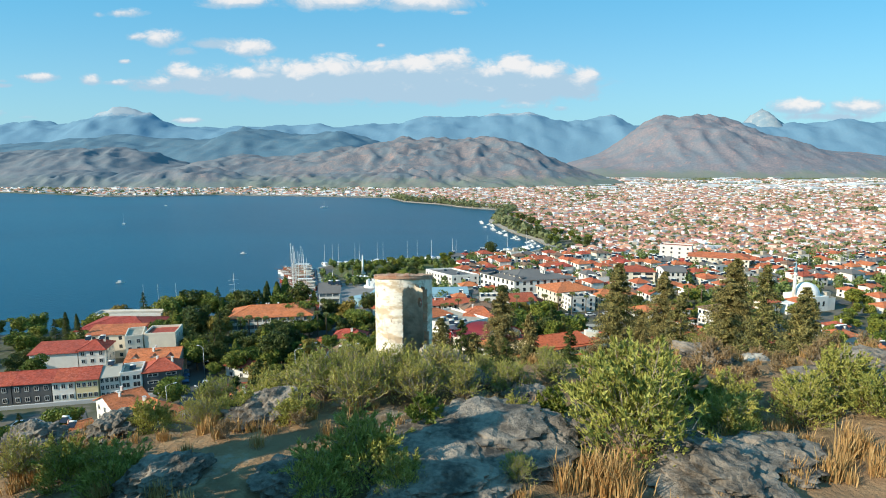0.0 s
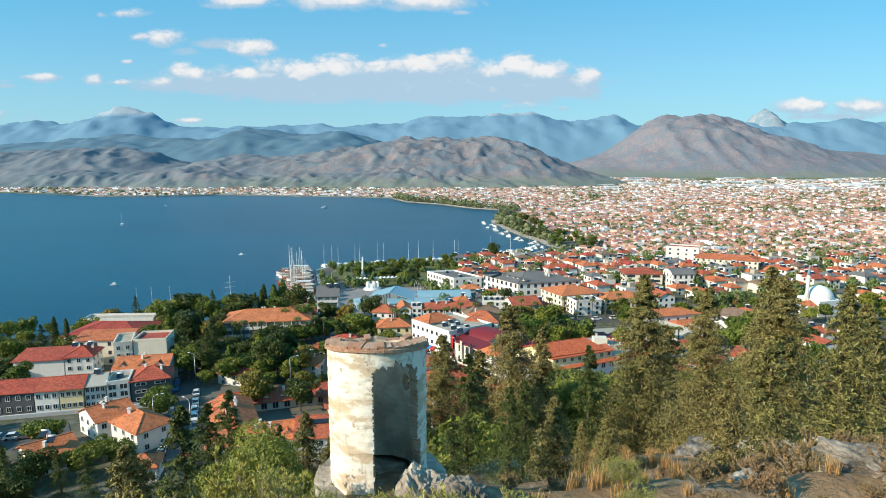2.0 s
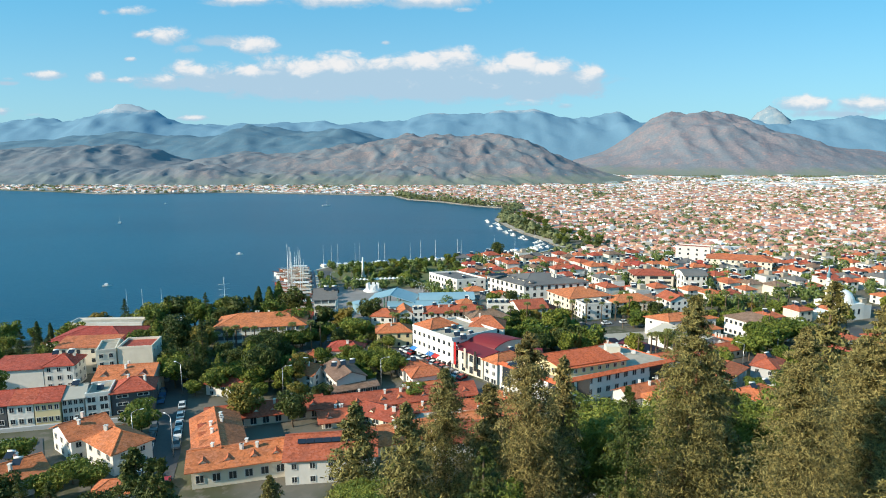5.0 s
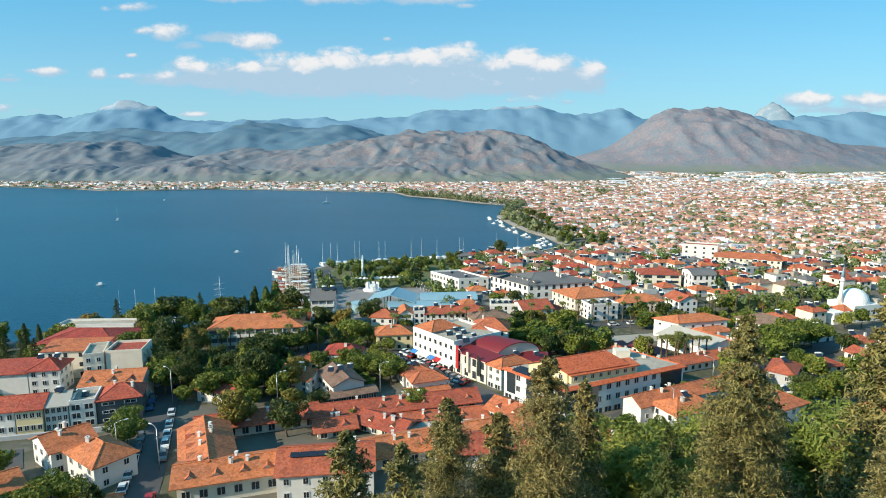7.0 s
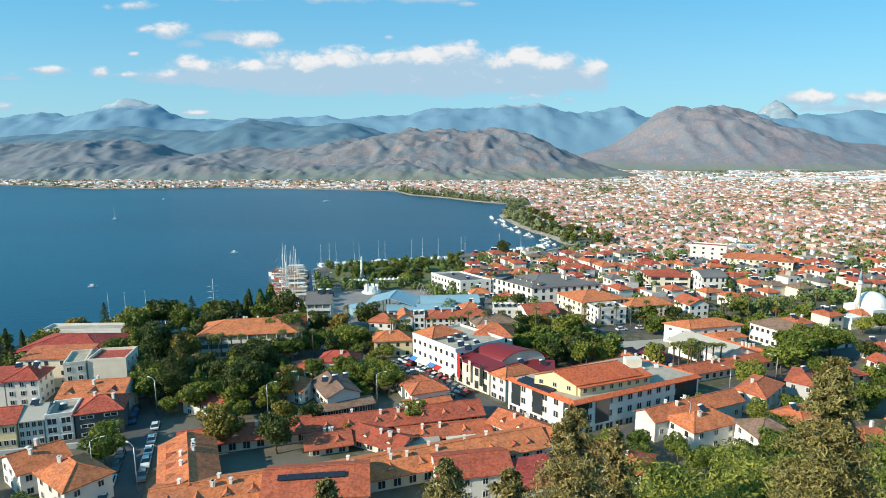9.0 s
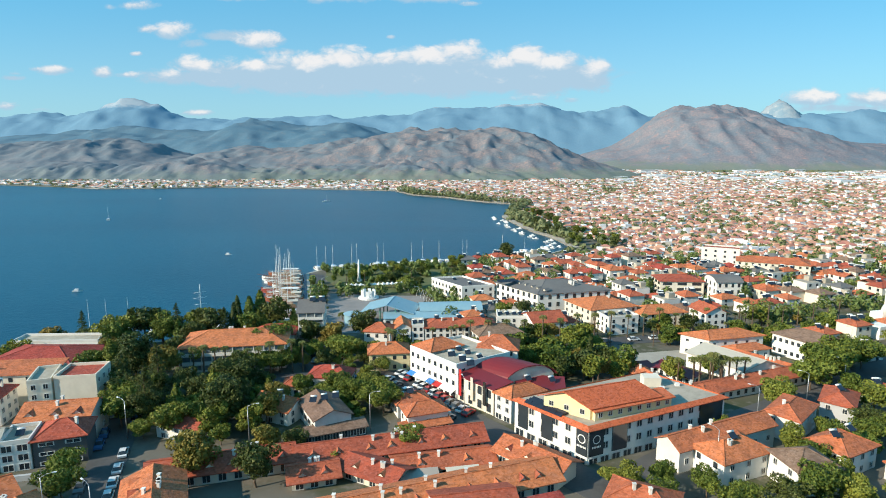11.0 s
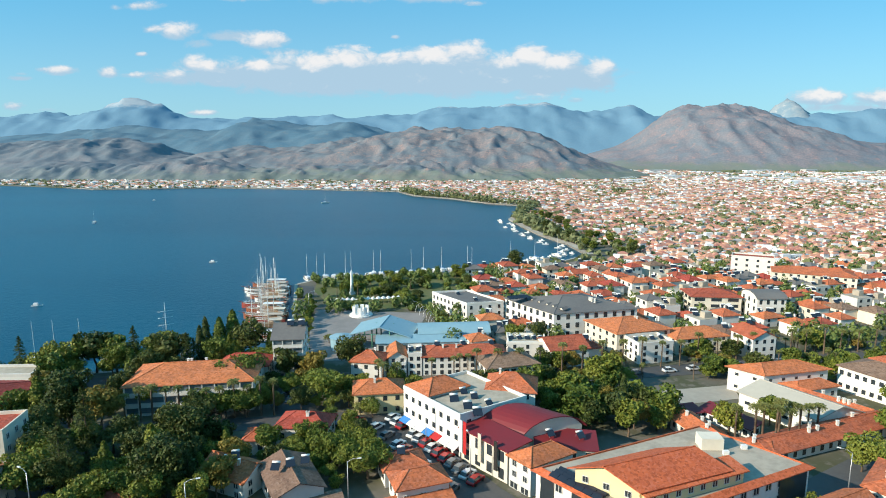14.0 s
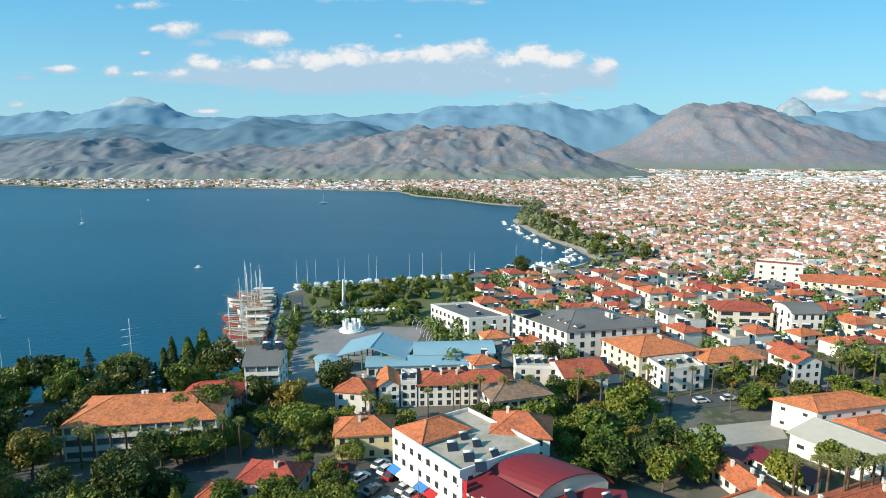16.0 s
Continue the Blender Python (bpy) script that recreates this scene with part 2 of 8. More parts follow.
M["canvas"] = material("boat_canvas", (0.55, 0.48, 0.40), (0.42, 0.37, 0.31), rough=0.9, grain=1.5, vary=0.5, bump=0.05)
M["lawn"] = material("park_lawn", (0.085, 0.115, 0.035), (0.16, 0.15, 0.07), grain=0.6, large=0.12, amount=0.9, bump=0.1)
M["green_paint"] = material("green_steel", (0.09, 0.26, 0.20), rough=0.5, bump=0.0)
M["blue_paint"] = material("blue_awning", (0.05, 0.22, 0.55), rough=0.6, bump=0.0)
M["red_paint"] = material("red_paint", (0.48, 0.03, 0.03), rough=0.5, bump=0.0)
M["sand"] = material("shore_stone", (0.46, 0.42, 0.36), (0.34, 0.31, 0.27), grain=0.3, large=0.02, amount=0.7, bump=0.1)


def leaf_material(name, a, b, vary=0.3):
    m = bpy.data.materials.new(name)
    m.use_nodes = True
    n = Nodes(m.node_tree)
    rnd = n.add("ShaderNodeNewGeometry").outputs["Random Per Island"]
    obj = n.add("ShaderNodeObjectInfo").outputs["Random"]
    col = n.mix(rnd, a, b)
    hs = n.add("ShaderNodeHueSaturation", {"Hue": n.math("MULTIPLY_ADD", obj, -0.03 * vary / 0.3, 0.512), "Saturation": 1.0,
                                           "Value": n.math("MULTIPLY_ADD", obj, vary, 1.0 - vary / 2), "Color": col})
    d = n.add("ShaderNodeBsdfPrincipled", {"Base Color": hs.outputs[0], "Roughness": 0.62, "Specular IOR Level": 0.25})
    t = n.add("ShaderNodeBsdfTranslucent", {"Color": hs.outputs[0]})
    mx = n.add("ShaderNodeMixShader", {0: 0.13, 1: d.outputs[0], 2: t.outputs[0]})
    n.tree.links.new(mx.outputs[0], n.add("ShaderNodeOutputMaterial").inputs[0])
    return m


M["leaf"] = leaf_material("leaf_green", (0.046, 0.080, 0.012), (0.205, 0.245, 0.038), 0.5)
M["leaf_light"] = leaf_material("leaf_yellow_green", (0.125, 0.165, 0.024), (0.240, 0.270, 0.048), 0.4)
M["leaf_autumn"] = leaf_material("leaf_autumn", (0.165, 0.135, 0.026), (0.29, 0.225, 0.048))
M["leaf_dark"] = leaf_material("leaf_dark", (0.022, 0.040, 0.010), (0.112, 0.138, 0.032), 0.4)
M["leaf_conifer"] = leaf_material("conifer_needles", (0.042, 0.044, 0.015), (0.355, 0.300, 0.100), 0.25)
M["leaf_pine"] = leaf_material("pine_needles", (0.085, 0.122, 0.018), (0.285, 0.310, 0.060))
M["leaf_palm"] = leaf_material("palm_frond", (0.13, 0.155, 0.045), (0.27, 0.27, 0.09))
M["leaf_rust"] = leaf_material("rusty_leaf", (0.20, 0.135, 0.060), (0.36, 0.260, 0.130))
M["leaf_bush"] = leaf_material("bush_leaf", (0.205, 0.215, 0.040), (0.50, 0.470, 0.125))
M["grass_dry"] = leaf_material("dry_grass", (0.40, 0.205, 0.07), (0.58, 0.38, 0.17))
M["twig"] = material("grey_twig", (0.33, 0.28, 0.22), rough=0.9, bump=0.0, world_space=False)


def ground_material():
    m = bpy.data.materials.new("town_ground")
    m.use_nodes = True
    n = Nodes(m.node_tree)
    co = n.add("ShaderNodeNewGeometry").outputs["Position"]
    a = n.mix(n.ramp(n.noise(co, 0.035, 4.0), 0.42, 0.58), (0.15, 0.138, 0.115), (0.085, 0.088, 0.050))
    a = n.mix(n.ramp(n.noise(co, 0.4, 4.0), 0.5, 0.7), a, (0.17, 0.152, 0.125))
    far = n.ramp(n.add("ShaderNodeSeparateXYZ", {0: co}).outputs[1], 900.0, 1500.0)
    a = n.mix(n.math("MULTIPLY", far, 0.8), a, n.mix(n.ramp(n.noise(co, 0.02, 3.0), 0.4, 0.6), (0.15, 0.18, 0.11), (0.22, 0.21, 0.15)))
    b = n.add("ShaderNodeBsdfPrincipled", {"Base Color": a, "Roughness": 0.9, "Specular IOR Level": 0.2})
    n.tree.links.new(b.outputs[0], n.add("ShaderNodeOutputMaterial").inputs[0])
    return m


def hill_material():
    m = bpy.data.materials.new("hillside_earth")
    m.use_nodes = True
    n = Nodes(m.node_tree)
    co = n.add("ShaderNodeNewGeometry").outputs["Position"]
    a = n.mix(n.ramp(n.noise(co, 0.22, 4.0), 0.40, 0.62), (0.27, 0.170, 0.095), (0.14, 0.102, 0.060))
    a = n.mix(n.ramp(n.noise(co, 1.7, 5.0), 0.45, 0.7), a, (0.34, 0.225, 0.125))
    a = n.mix(n.ramp(n.noise(co, 0.6, 6.0, 0.7), 0.55, 0.66), a, (0.34, 0.28, 0.21))
    b = n.add("ShaderNodeBsdfPrincipled", {"Base Color": a, "Roughness": 0.95, "Specular IOR Level": 0.15})
    bn = n.add("ShaderNodeBump", {"Strength": 0.8, "Distance": 0.15, "Height": n.noise(co, 4.0, 6.0, 0.65)})
    n.tree.links.new(bn.outputs[0], b.inputs["Normal"])
    n.tree.links.new(b.outputs[0], n.add("ShaderNodeOutputMaterial").inputs[0])
    return m


def sea_material():
    m = bpy.data.materials.new("sea_water")
    m.use_nodes = True
    n = Nodes(m.node_tree)
    co = n.add("ShaderNodeNewGeometry").outputs["Position"]
    st = n.add("ShaderNodeVectorMath", {0: co, 1: (0.35, 1.0, 1.0)}, operation="MULTIPLY").outputs[0]
    patch = n.ramp(n.noise(st, 0.0045, 6.0, 0.65, 0.8), 0.38, 0.62)
    col = n.mix(patch, (0.0, 0.056, 0.108), (0.001, 0.074, 0.134))
    b = n.add("ShaderNodeBsdfPrincipled", {"Base Color": col, "Roughness": 0.30, "IOR": 1.33, "Specular IOR Level": 0.28})
    hgt = n.math("ADD", n.noise(co, 0.35, 4.0, 0.6), n.math("MULTIPLY", n.noise(co, 1.6, 3.0, 0.6), 0.4))
    bn = n.add("ShaderNodeBump", {"Strength": 0.35, "Distance": 0.6, "Height": hgt})
    n.tree.links.new(bn.outputs[0], b.inputs["Normal"])
    n.tree.links.new(b.outputs[0], n.add("ShaderNodeOutputMaterial").inputs[0])
    return m


def mountain_material(name, low, high, rock, scale, relief=0.7, bare=None, west_tint=None, scrub=1.0):
    m = bpy.data.materials.new(name)
    m.use_nodes = True
    n = Nodes(m.node_tree)
    co = n.add("ShaderNodeNewGeometry").outputs["Position"]
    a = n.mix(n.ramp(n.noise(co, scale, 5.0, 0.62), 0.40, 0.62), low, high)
    a = n.mix(n.ramp(n.noise(co, scale * 2.7, 6.0, 0.7), 0.54, 0.68), a, rock)
    # scrub: small darker spots
    a = n.mix(n.math("MULTIPLY", n.ramp(n.noise(co, scale * 11.0, 5.0, 0.75), 0.44, 0.58), 0.72 * scrub), a, tuple(c * 0.76 for c in low))
    a = n.mix(n.math("MULTIPLY", n.ramp(n.noise(co, scale * 26.0, 4.0, 0.7), 0.50, 0.62), 0.45 * scrub), a, tuple(c * 0.78 for c in low))
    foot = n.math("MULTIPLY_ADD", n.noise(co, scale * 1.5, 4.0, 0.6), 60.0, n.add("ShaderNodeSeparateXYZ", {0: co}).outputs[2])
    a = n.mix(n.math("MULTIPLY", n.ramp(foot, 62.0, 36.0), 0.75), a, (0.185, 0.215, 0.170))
    # toward the west the low colour, haze tint included, takes over
    if west_tint:
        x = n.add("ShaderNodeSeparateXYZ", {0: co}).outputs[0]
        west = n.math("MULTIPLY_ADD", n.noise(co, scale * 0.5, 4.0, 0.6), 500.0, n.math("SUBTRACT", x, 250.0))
        a = n.mix(n.math("MULTIPLY", n.ramp(west, west_tint[0], west_tint[1]), 0.65), a, low)
    if bare:
        z = n.add("ShaderNodeSeparateXYZ", {0: co}).outputs[2]
        top = n.math("MULTIPLY_ADD", n.noise(co, scale * 3.0, 5.0, 0.7), 90.0, n.math("SUBTRACT", z, 45.0))
        a = n.mix(n.math("MULTIPLY", n.ramp(top, bare[0], bare[0] + 30.0), 0.8), a, bare[1])
    b = n.add("ShaderNodeBsdfPrincipled", {"Base Color": a, "Roughness": 1.0, "Specular IOR Level": 0.0})
    bn = n.add("ShaderNodeBump", {"Strength": relief, "Distance": 12.0, "Height": n.noise(co, scale * 6, 6.0, 0.65)})
    n.tree.links.new(bn.outputs[0], b.inputs["Normal"])
    n.tree.links.new(b.outputs[0], n.add("ShaderNodeOutputMaterial").inputs[0])
    return m


def old_render_material():
    """Lime render on an old tower: cream with tan patches, grey streaks and fallen spots."""
    m = bpy.data.materials.new("weathered_render")
    m.use_nodes = True
    n = Nodes(m.node_tree)
    co = n.add("ShaderNodeNewGeometry").outputs["Position"]
    flat = n.add("ShaderNodeVectorMath", {0: co, 1: (1.0, 1.0, 2.6)}, operation="MULTIPLY").outputs[0]
    run = n.add("ShaderNodeVectorMath", {0: co, 1: (1.0, 1.0, 0.25)}, operation="MULTIPLY").outputs[0]
    a = n.mix(n.ramp(n.noise(flat, 1.7, 5.0, 0.6), 0.46, 0.60), (0.84, 0.77, 0.66), (0.60, 0.47, 0.33))
    a = n.mix(n.ramp(n.noise(co, 4.5, 6.0, 0.7), 0.57, 0.67), a, (0.42, 0.31, 0.23))
    a = n.mix(n.math("MULTIPLY", n.ramp(n.noise(run, 5.0, 4.0, 0.6), 0.56, 0.72), 0.55), a, (0.30, 0.26, 0.22))
    b = n.add("ShaderNodeBsdfPrincipled", {"Base Color": a, "Roughness": 0.95, "Specular IOR Level": 0.15})
    bn = n.add("ShaderNodeBump", {"Strength": 0.6, "Distance": 0.03, "Height": n.noise(co, 14.0, 7.0, 0.7)})
    n.tree.links.new(bn.outputs[0], b.inputs["Normal"])
    n.tree.links.new(b.outputs[0], n.add("ShaderNodeOutputMaterial").inputs[0])
    return m


M["render_old"] = old_render_material()
M["ground"], M["hill"], M["sea"] = ground_material(), hill_material(), sea_material()
# browns with a bluish haze tint painted in, strongest in the low colour
M["mount_near"] = mountain_material("hazed_brown_hills", (0.172, 0.206, 0.236), (0.282, 0.226, 0.222), (0.390, 0.246, 0.212), 0.0190, 0.10, None, (-150.0, -950.0))
M["mount_red"] = mountain_material("hazed_red_brown_mountain", (0.195, 0.220, 0.254), (0.276, 0.228, 0.240), (0.390, 0.242, 0.226), 0.0125, 0.10)
# distance haze is mixed into these three base colours as blue
M["mount_mid"] = mountain_material("haze_blue_hills", (0.105, 0.190, 0.255), (0.122, 0.198, 0.255), (0.150, 0.208, 0.250), 0.010, 0.14, scrub=0.25)
M["mount_far"] = mountain_material("haze_blue_mountains", (0.150, 0.270, 0.370), (0.153, 0.270, 0.369), (0.165, 0.275, 0.366), 0.008, 0.08, (345.0, (0.36, 0.40, 0.44)), scrub=0.25)
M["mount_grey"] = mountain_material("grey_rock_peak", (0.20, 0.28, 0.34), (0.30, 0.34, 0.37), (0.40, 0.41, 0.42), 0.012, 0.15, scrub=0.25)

# ---- mesh helpers ----


def from_lists(name, verts, faces, mats, idx=None, smooth=False):
    me = bpy.data.meshes.new(name)
    me.from_pydata([tuple(v) for v in verts], [], faces)
    for mm in mats:
        me.materials.append(mm)
    if idx is not None:
        me.polygons.foreach_set("material_index", np.array(idx, dtype=np.int32))
    if smooth:
        me.polygons.foreach_set("use_smooth", np.ones(len(me.polygons), dtype=bool))
    me.update()
    return me


class Build:
    """Collects faces of one mesh."""

    def __init__(self):
        self.v, self.f, self.m = [], [], []

    def face(self, pts, mi=0):
        k = len(self.v)
        self.v.extend(tuple(p) for p in pts)
        self.f.append(tuple(range(k, k + len(pts))))
        self.m.append(mi)

    def prism(self, quad, z0, z1, mi=0, top=True, bottom=False):
        """An upright block on a ground outline given anticlockwise."""
        k, c = len(self.v), len(quad)
        self.v.extend((p[0], p[1], z0) for p in quad)
        self.v.extend((p[0], p[1], z1) for p in quad)
        for i in range(c):
            j = (i + 1) % c
            self.f.append((k + i, k + j, k + c + j, k + c + i)), self.m.append(mi)
        if top:
            self.f.append(tuple(range(k + c, k + 2 * c))), self.m.append(mi)
        if bottom:
            self.f.append(tuple(range(k + c - 1, k - 1, -1))), self.m.append(mi)

    def box(self, cx, cy, cz, sx, sy, sz, mi=0, yaw=0.0):
        ca, sa = math.cos(yaw), math.sin(yaw)
        q = [(cx + ca * a * sx / 2 - sa * b * sy / 2, cy + sa * a * sx / 2 + ca * b * sy / 2) for a, b in ((-1, -1), (1, -1), (1, 1), (-1, 1))]
        self.prism(q, cz - sz / 2, cz + sz / 2, mi, True, True)

    def tube(self, a, b, ra, rb, n=6, mi=0, cap=True):
        a, b = Vector(a), Vector(b)
        q = (b - a).to_track_quat("Z", "Y")
        k = len(self.v)
        for c, r in ((a, ra), (b, rb)):
            for i in range(n):
                t = 2 * math.pi * i / n
                self.v.append(tuple(c + q @ Vector((math.cos(t) * r, math.sin(t) * r, 0))))
        for i in range(n):
            j = (i + 1) % n
            self.f.append((k + i, k + j, k + n + j, k + n + i)), self.m.append(mi)
        if cap:
            self.f.append(tuple(range(k + n, k + 2 * n))), self.m.append(mi)
            self.f.append(tuple(range(k + n - 1, k - 1, -1))), self.m.append(mi)

    def mesh(self, name, mats, smooth=False):
        return from_lists(name, self.v, self.f, mats if isinstance(mats, (list, tuple)) else [mats], self.m, smooth)


def part(name, data, parent, label="", m=None):
    """Links a mesh as one part under a thing or a part. The matrix m is in the parent's space."""
    ob = new(name, data)
    ob.parent = parent
    if m is not None:
        ob.matrix_basis = m
    if label:
        ob["label"] = label
    return ob


def thing(name, x, y, z, label, category, group="", yaw=0.0, data=None):
    ob = new(name, data)
    ob.matrix_basis = Matrix.Translation((x, y, z)) @ Matrix.Rotation(yaw, 4, "Z")
    return tagged(ob, label, category, group)


# ---- ground, sea, mountains ----
COAST = [(-520, 60), (-260, 146), (-170, 207), (-122, 229), (-67, 244), (-57, 252), (-61, 271), (-68.5, 300), (-76, 327), (-82, 349), (-75, 360),
         (-60, 365), (-34, 375), (-18, 380), (8, 387), (26, 393), (53, 410), (78, 440), (72, 483), (60, 520), (51, 564), (42, 630),
         (71, 762), (28, 797), (-22, 868), (-74, 914), (-108, 1001), (-247, 1040), (-433, 1078), (-530, 1042), (-620, 1030),
         (-693, 1069), (-765, 1099), (-860, 1132), (-1500, 1330), (-2600, 1700)]
LAND = COAST + [(-4200, 4800), (4500, 4800), (4500, -900), (-900, -900), (-900, -120)]


def inside(x, y, poly):
    hit = False
    for (x1, y1), (x2, y2) in zip(poly, poly[1:] + poly[:1]):
        if (y1 > y) != (y2 > y) and x < (x2 - x1) * (y - y1) / (y2 - y1) + x1:
            hit = not hit
    return hit


GZ = 1.2


def gz(x, y):
    """The ground of the town: level by the sea, rising gently toward the hill."""
    k = min(1.0, max(0.0, (x + 230) / 70))
    return GZ + 0.03 * max(0.0, min(150.0, 240 - y)) * k * k * (3 - 2 * k)


def ground_sheet():
    b = Build()
    k = LAND[::-1] if sum((x2 - x1) * (y2 + y1) for (x1, y1), (x2, y2) in zip(LAND, LAND[1:] + LAND[:1])) > 0 else LAND
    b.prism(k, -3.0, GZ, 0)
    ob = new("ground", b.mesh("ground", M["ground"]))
    bm = bmesh.new()
    bm.from_mesh(ob.data)
    bmesh.ops.triangulate(bm, faces=[f for f in bm.faces if len(f.verts) > 4])
    bm.to_mesh(ob.data)
    bm.free()
    tagged(ob, "flat coastal plain of grey-brown earth under the town", "ground", kind="structure")
    b = Build()
    b.face([(-6000, -900, 0), (6000, -900, 0), (6000, 4900, 0), (-6000, 4900, 0)])
    tagged(new("water", b.mesh("water", M["sea"])), "calm deep blue bay with faint ripples", "sea", kind="structure")


ground_sheet()

HILL_D = [-60, -12, 5, 10.5, 13, 18, 30, 40, 50, 60, 80, 100, 114, 126]
HILL_Z = [60.0, 62.2, 62.6, 62.3, 60.8, 57.8, 51.5, 46.5, 41.0, 35.0, 22.5, 9.0, 2.4, -1.5]


def hill_z(x, y):
    k = min(1.0, max(0.0, (0.2 - x) / 2.6))
    d = y + max(3.4 * k * k * (3 - 2 * k), (-x - 4) * 1.0) + max(0.0, -x - 25) * 0.25 - 0.08 * min(20.0, max(0.0, x)) + max(0.0, x - 50) * 0.35
    z = float(np.interp(d, HILL_D, HILL_Z))
    w = min(1.0, max(0.0, (z - 3) / 10))
    z -= 0.13 * min(8.0, max(0.0, -x - 3)) * w
    z += w * (min(1.0, max(0.2, (y - 14) / 14)) * 1.6 * noise.fractal(Vector((x * 0.05, y * 0.05, 1.3)), 1.0, 2.0, 4) + 0.35 * noise.fractal(Vector((x * 0.35, y * 0.35, 5.0)), 1.0, 2.0, 4))
    return z


def hill():
    xs = np.concatenate([np.linspace(-150, -22, 44), np.linspace(-20, 36, 95), np.linspace(38, 260, 75)])
    ys = np.concatenate([np.linspace(-120, -12, 22), np.linspace(-10, 30, 80), np.linspace(31, 130, 66)])
    v = [(x, y, hill_z(x, y)) for y in ys for x in xs]
    w = len(xs)
    f = [(j * w + i, j * w + i + 1, (j + 1) * w + i + 1, (j + 1) * w + i) for j in range(len(ys) - 1) for i in range(w - 1)]
    tagged(new("ground", from_lists("hill", v, f, [M["hill"]], smooth=True)), "dry stony hillside of ochre earth and grey rock", "hillside", kind="structure")


hill()


def terrace():
    xs, ys = np.arange(-232, 340, 7.0), np.arange(40, 246, 5.0)
    v = [(x, y, gz(x, y) - (0.06 if y > 238 or x < -228 else 0.0)) for y in ys for x in xs]
    w = len(xs)
    f = [(j * w + i, j * w + i + 1, (j + 1) * w + i + 1, (j + 1) * w + i) for j in range(len(ys) - 1) for i in range(w - 1)
         if all(inside(v[k][0], v[k][1], LAND) for k in (j * w + i, j * w + i + 1, (j + 1) * w + i + 1, (j + 1) * w + i))]
    tagged(new("ground", from_lists("terrace", v, f, [M["ground"]], smooth=True)), "gently rising ground under the old town", "ground", kind="structure")


terrace()


def spurs(x, y, s, seed):
    """Spurs and gullies that run down toward the plain: sharp crests at several sizes."""
    wx = x + 0.45 / s * noise.noise(Vector((x * s * 0.5, y * s * 0.35, seed + 7)))
    wy = y + 0.60 / s * noise.noise(Vector((x * s * 0.5, y * s * 0.35, seed + 17)))
    z, a, k = 0.0, 0.5, 1.0
    for o in range(5):
        n = 1.0 - 2.2 * abs(noise.noise(Vector((wx * s * k, wy * s * k * 0.62, seed + 3.3 * o))))
        z += a * n * (0.45 + 0.55 * max(0.0, min(1.0, z + 0.6)) if o else 1.0)
        a, k = a * 0.52, k * 2.05
    return z - 0.35


def mountains(name, label, mat, base, peaks, y0, y1, ymid, step_u, rows, rough, scale, seed, x0=-9e9, x1=9e9, fade=300.0):
    """A range: a long crest with summits upon it, and spurs and gullies cut by ridged noise."""
    us = np.arange(-1.02, 1.02, step_u)
    ys = np.linspace(0, 1, rows) ** 1.1 * (y1 - y0) + y0
    v = []
    for y in ys:
        near = y < ymid
        t = (y - y0) / (ymid - y0) if near else (y1 - y) / (y1 - ymid)
        cross = t ** 1.25 * (1.9 - 0.9 * t) if near else t
        for u in us:
            x = u * ymid * (0.75 + 0.25 * y / ymid)
            prof = base
            for px, ph, pw in peaks:
                prof += (ph - base) * math.exp(-((x - px) / pw) ** 2)
            edge = min(1.0, max(0.0, (x - x0) / fade)) * min(1.0, max(0.0, (x1 - x) / fade))
            edge = edge * edge * (3 - 2 * edge)
            n = spurs(x, y, scale, seed)
            f = noise.fractal(Vector((x * scale * 0.7, y * scale * 0.7, seed + 4)), 1.0, 2.0, 5)
            z = prof * edge * (cross * (1.0 + 0.10 * f) + rough * n * (0.35 + 0.65 * math.sin(math.pi * min(t, 0.86))) * cross ** 0.5) - 8
            v.append((x, y, max(z, -4)))
    w = len(us)
    f = [(j * w + i, j * w + i + 1, (j + 1) * w + i + 1, (j + 1) * w + i) for j in range(len(ys) - 1) for i in range(w - 1)]
    tagged(new("backdrop", from_lists(name, v, f, [mat], smooth=True)), label, "mountains", kind="structure")


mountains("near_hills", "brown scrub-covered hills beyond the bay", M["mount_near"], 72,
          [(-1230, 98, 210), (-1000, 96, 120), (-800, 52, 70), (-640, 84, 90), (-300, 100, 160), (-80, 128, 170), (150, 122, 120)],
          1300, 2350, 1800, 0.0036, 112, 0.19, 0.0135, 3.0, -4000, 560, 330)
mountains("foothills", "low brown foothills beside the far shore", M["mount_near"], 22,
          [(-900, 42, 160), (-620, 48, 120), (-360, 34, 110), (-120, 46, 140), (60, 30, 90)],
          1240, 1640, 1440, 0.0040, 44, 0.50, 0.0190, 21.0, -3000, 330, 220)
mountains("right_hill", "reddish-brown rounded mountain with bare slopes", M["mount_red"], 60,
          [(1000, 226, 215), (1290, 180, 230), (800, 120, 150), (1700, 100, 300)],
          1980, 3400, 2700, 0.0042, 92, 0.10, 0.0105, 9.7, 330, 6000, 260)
# the haze over these farther ranges is in their colour, not in the air
mountains("mid_hills", "forested hills in painted hazy blue-green", M["mount_mid"], 165,
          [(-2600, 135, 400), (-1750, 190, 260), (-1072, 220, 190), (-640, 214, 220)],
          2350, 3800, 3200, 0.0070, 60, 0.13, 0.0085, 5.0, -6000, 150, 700)
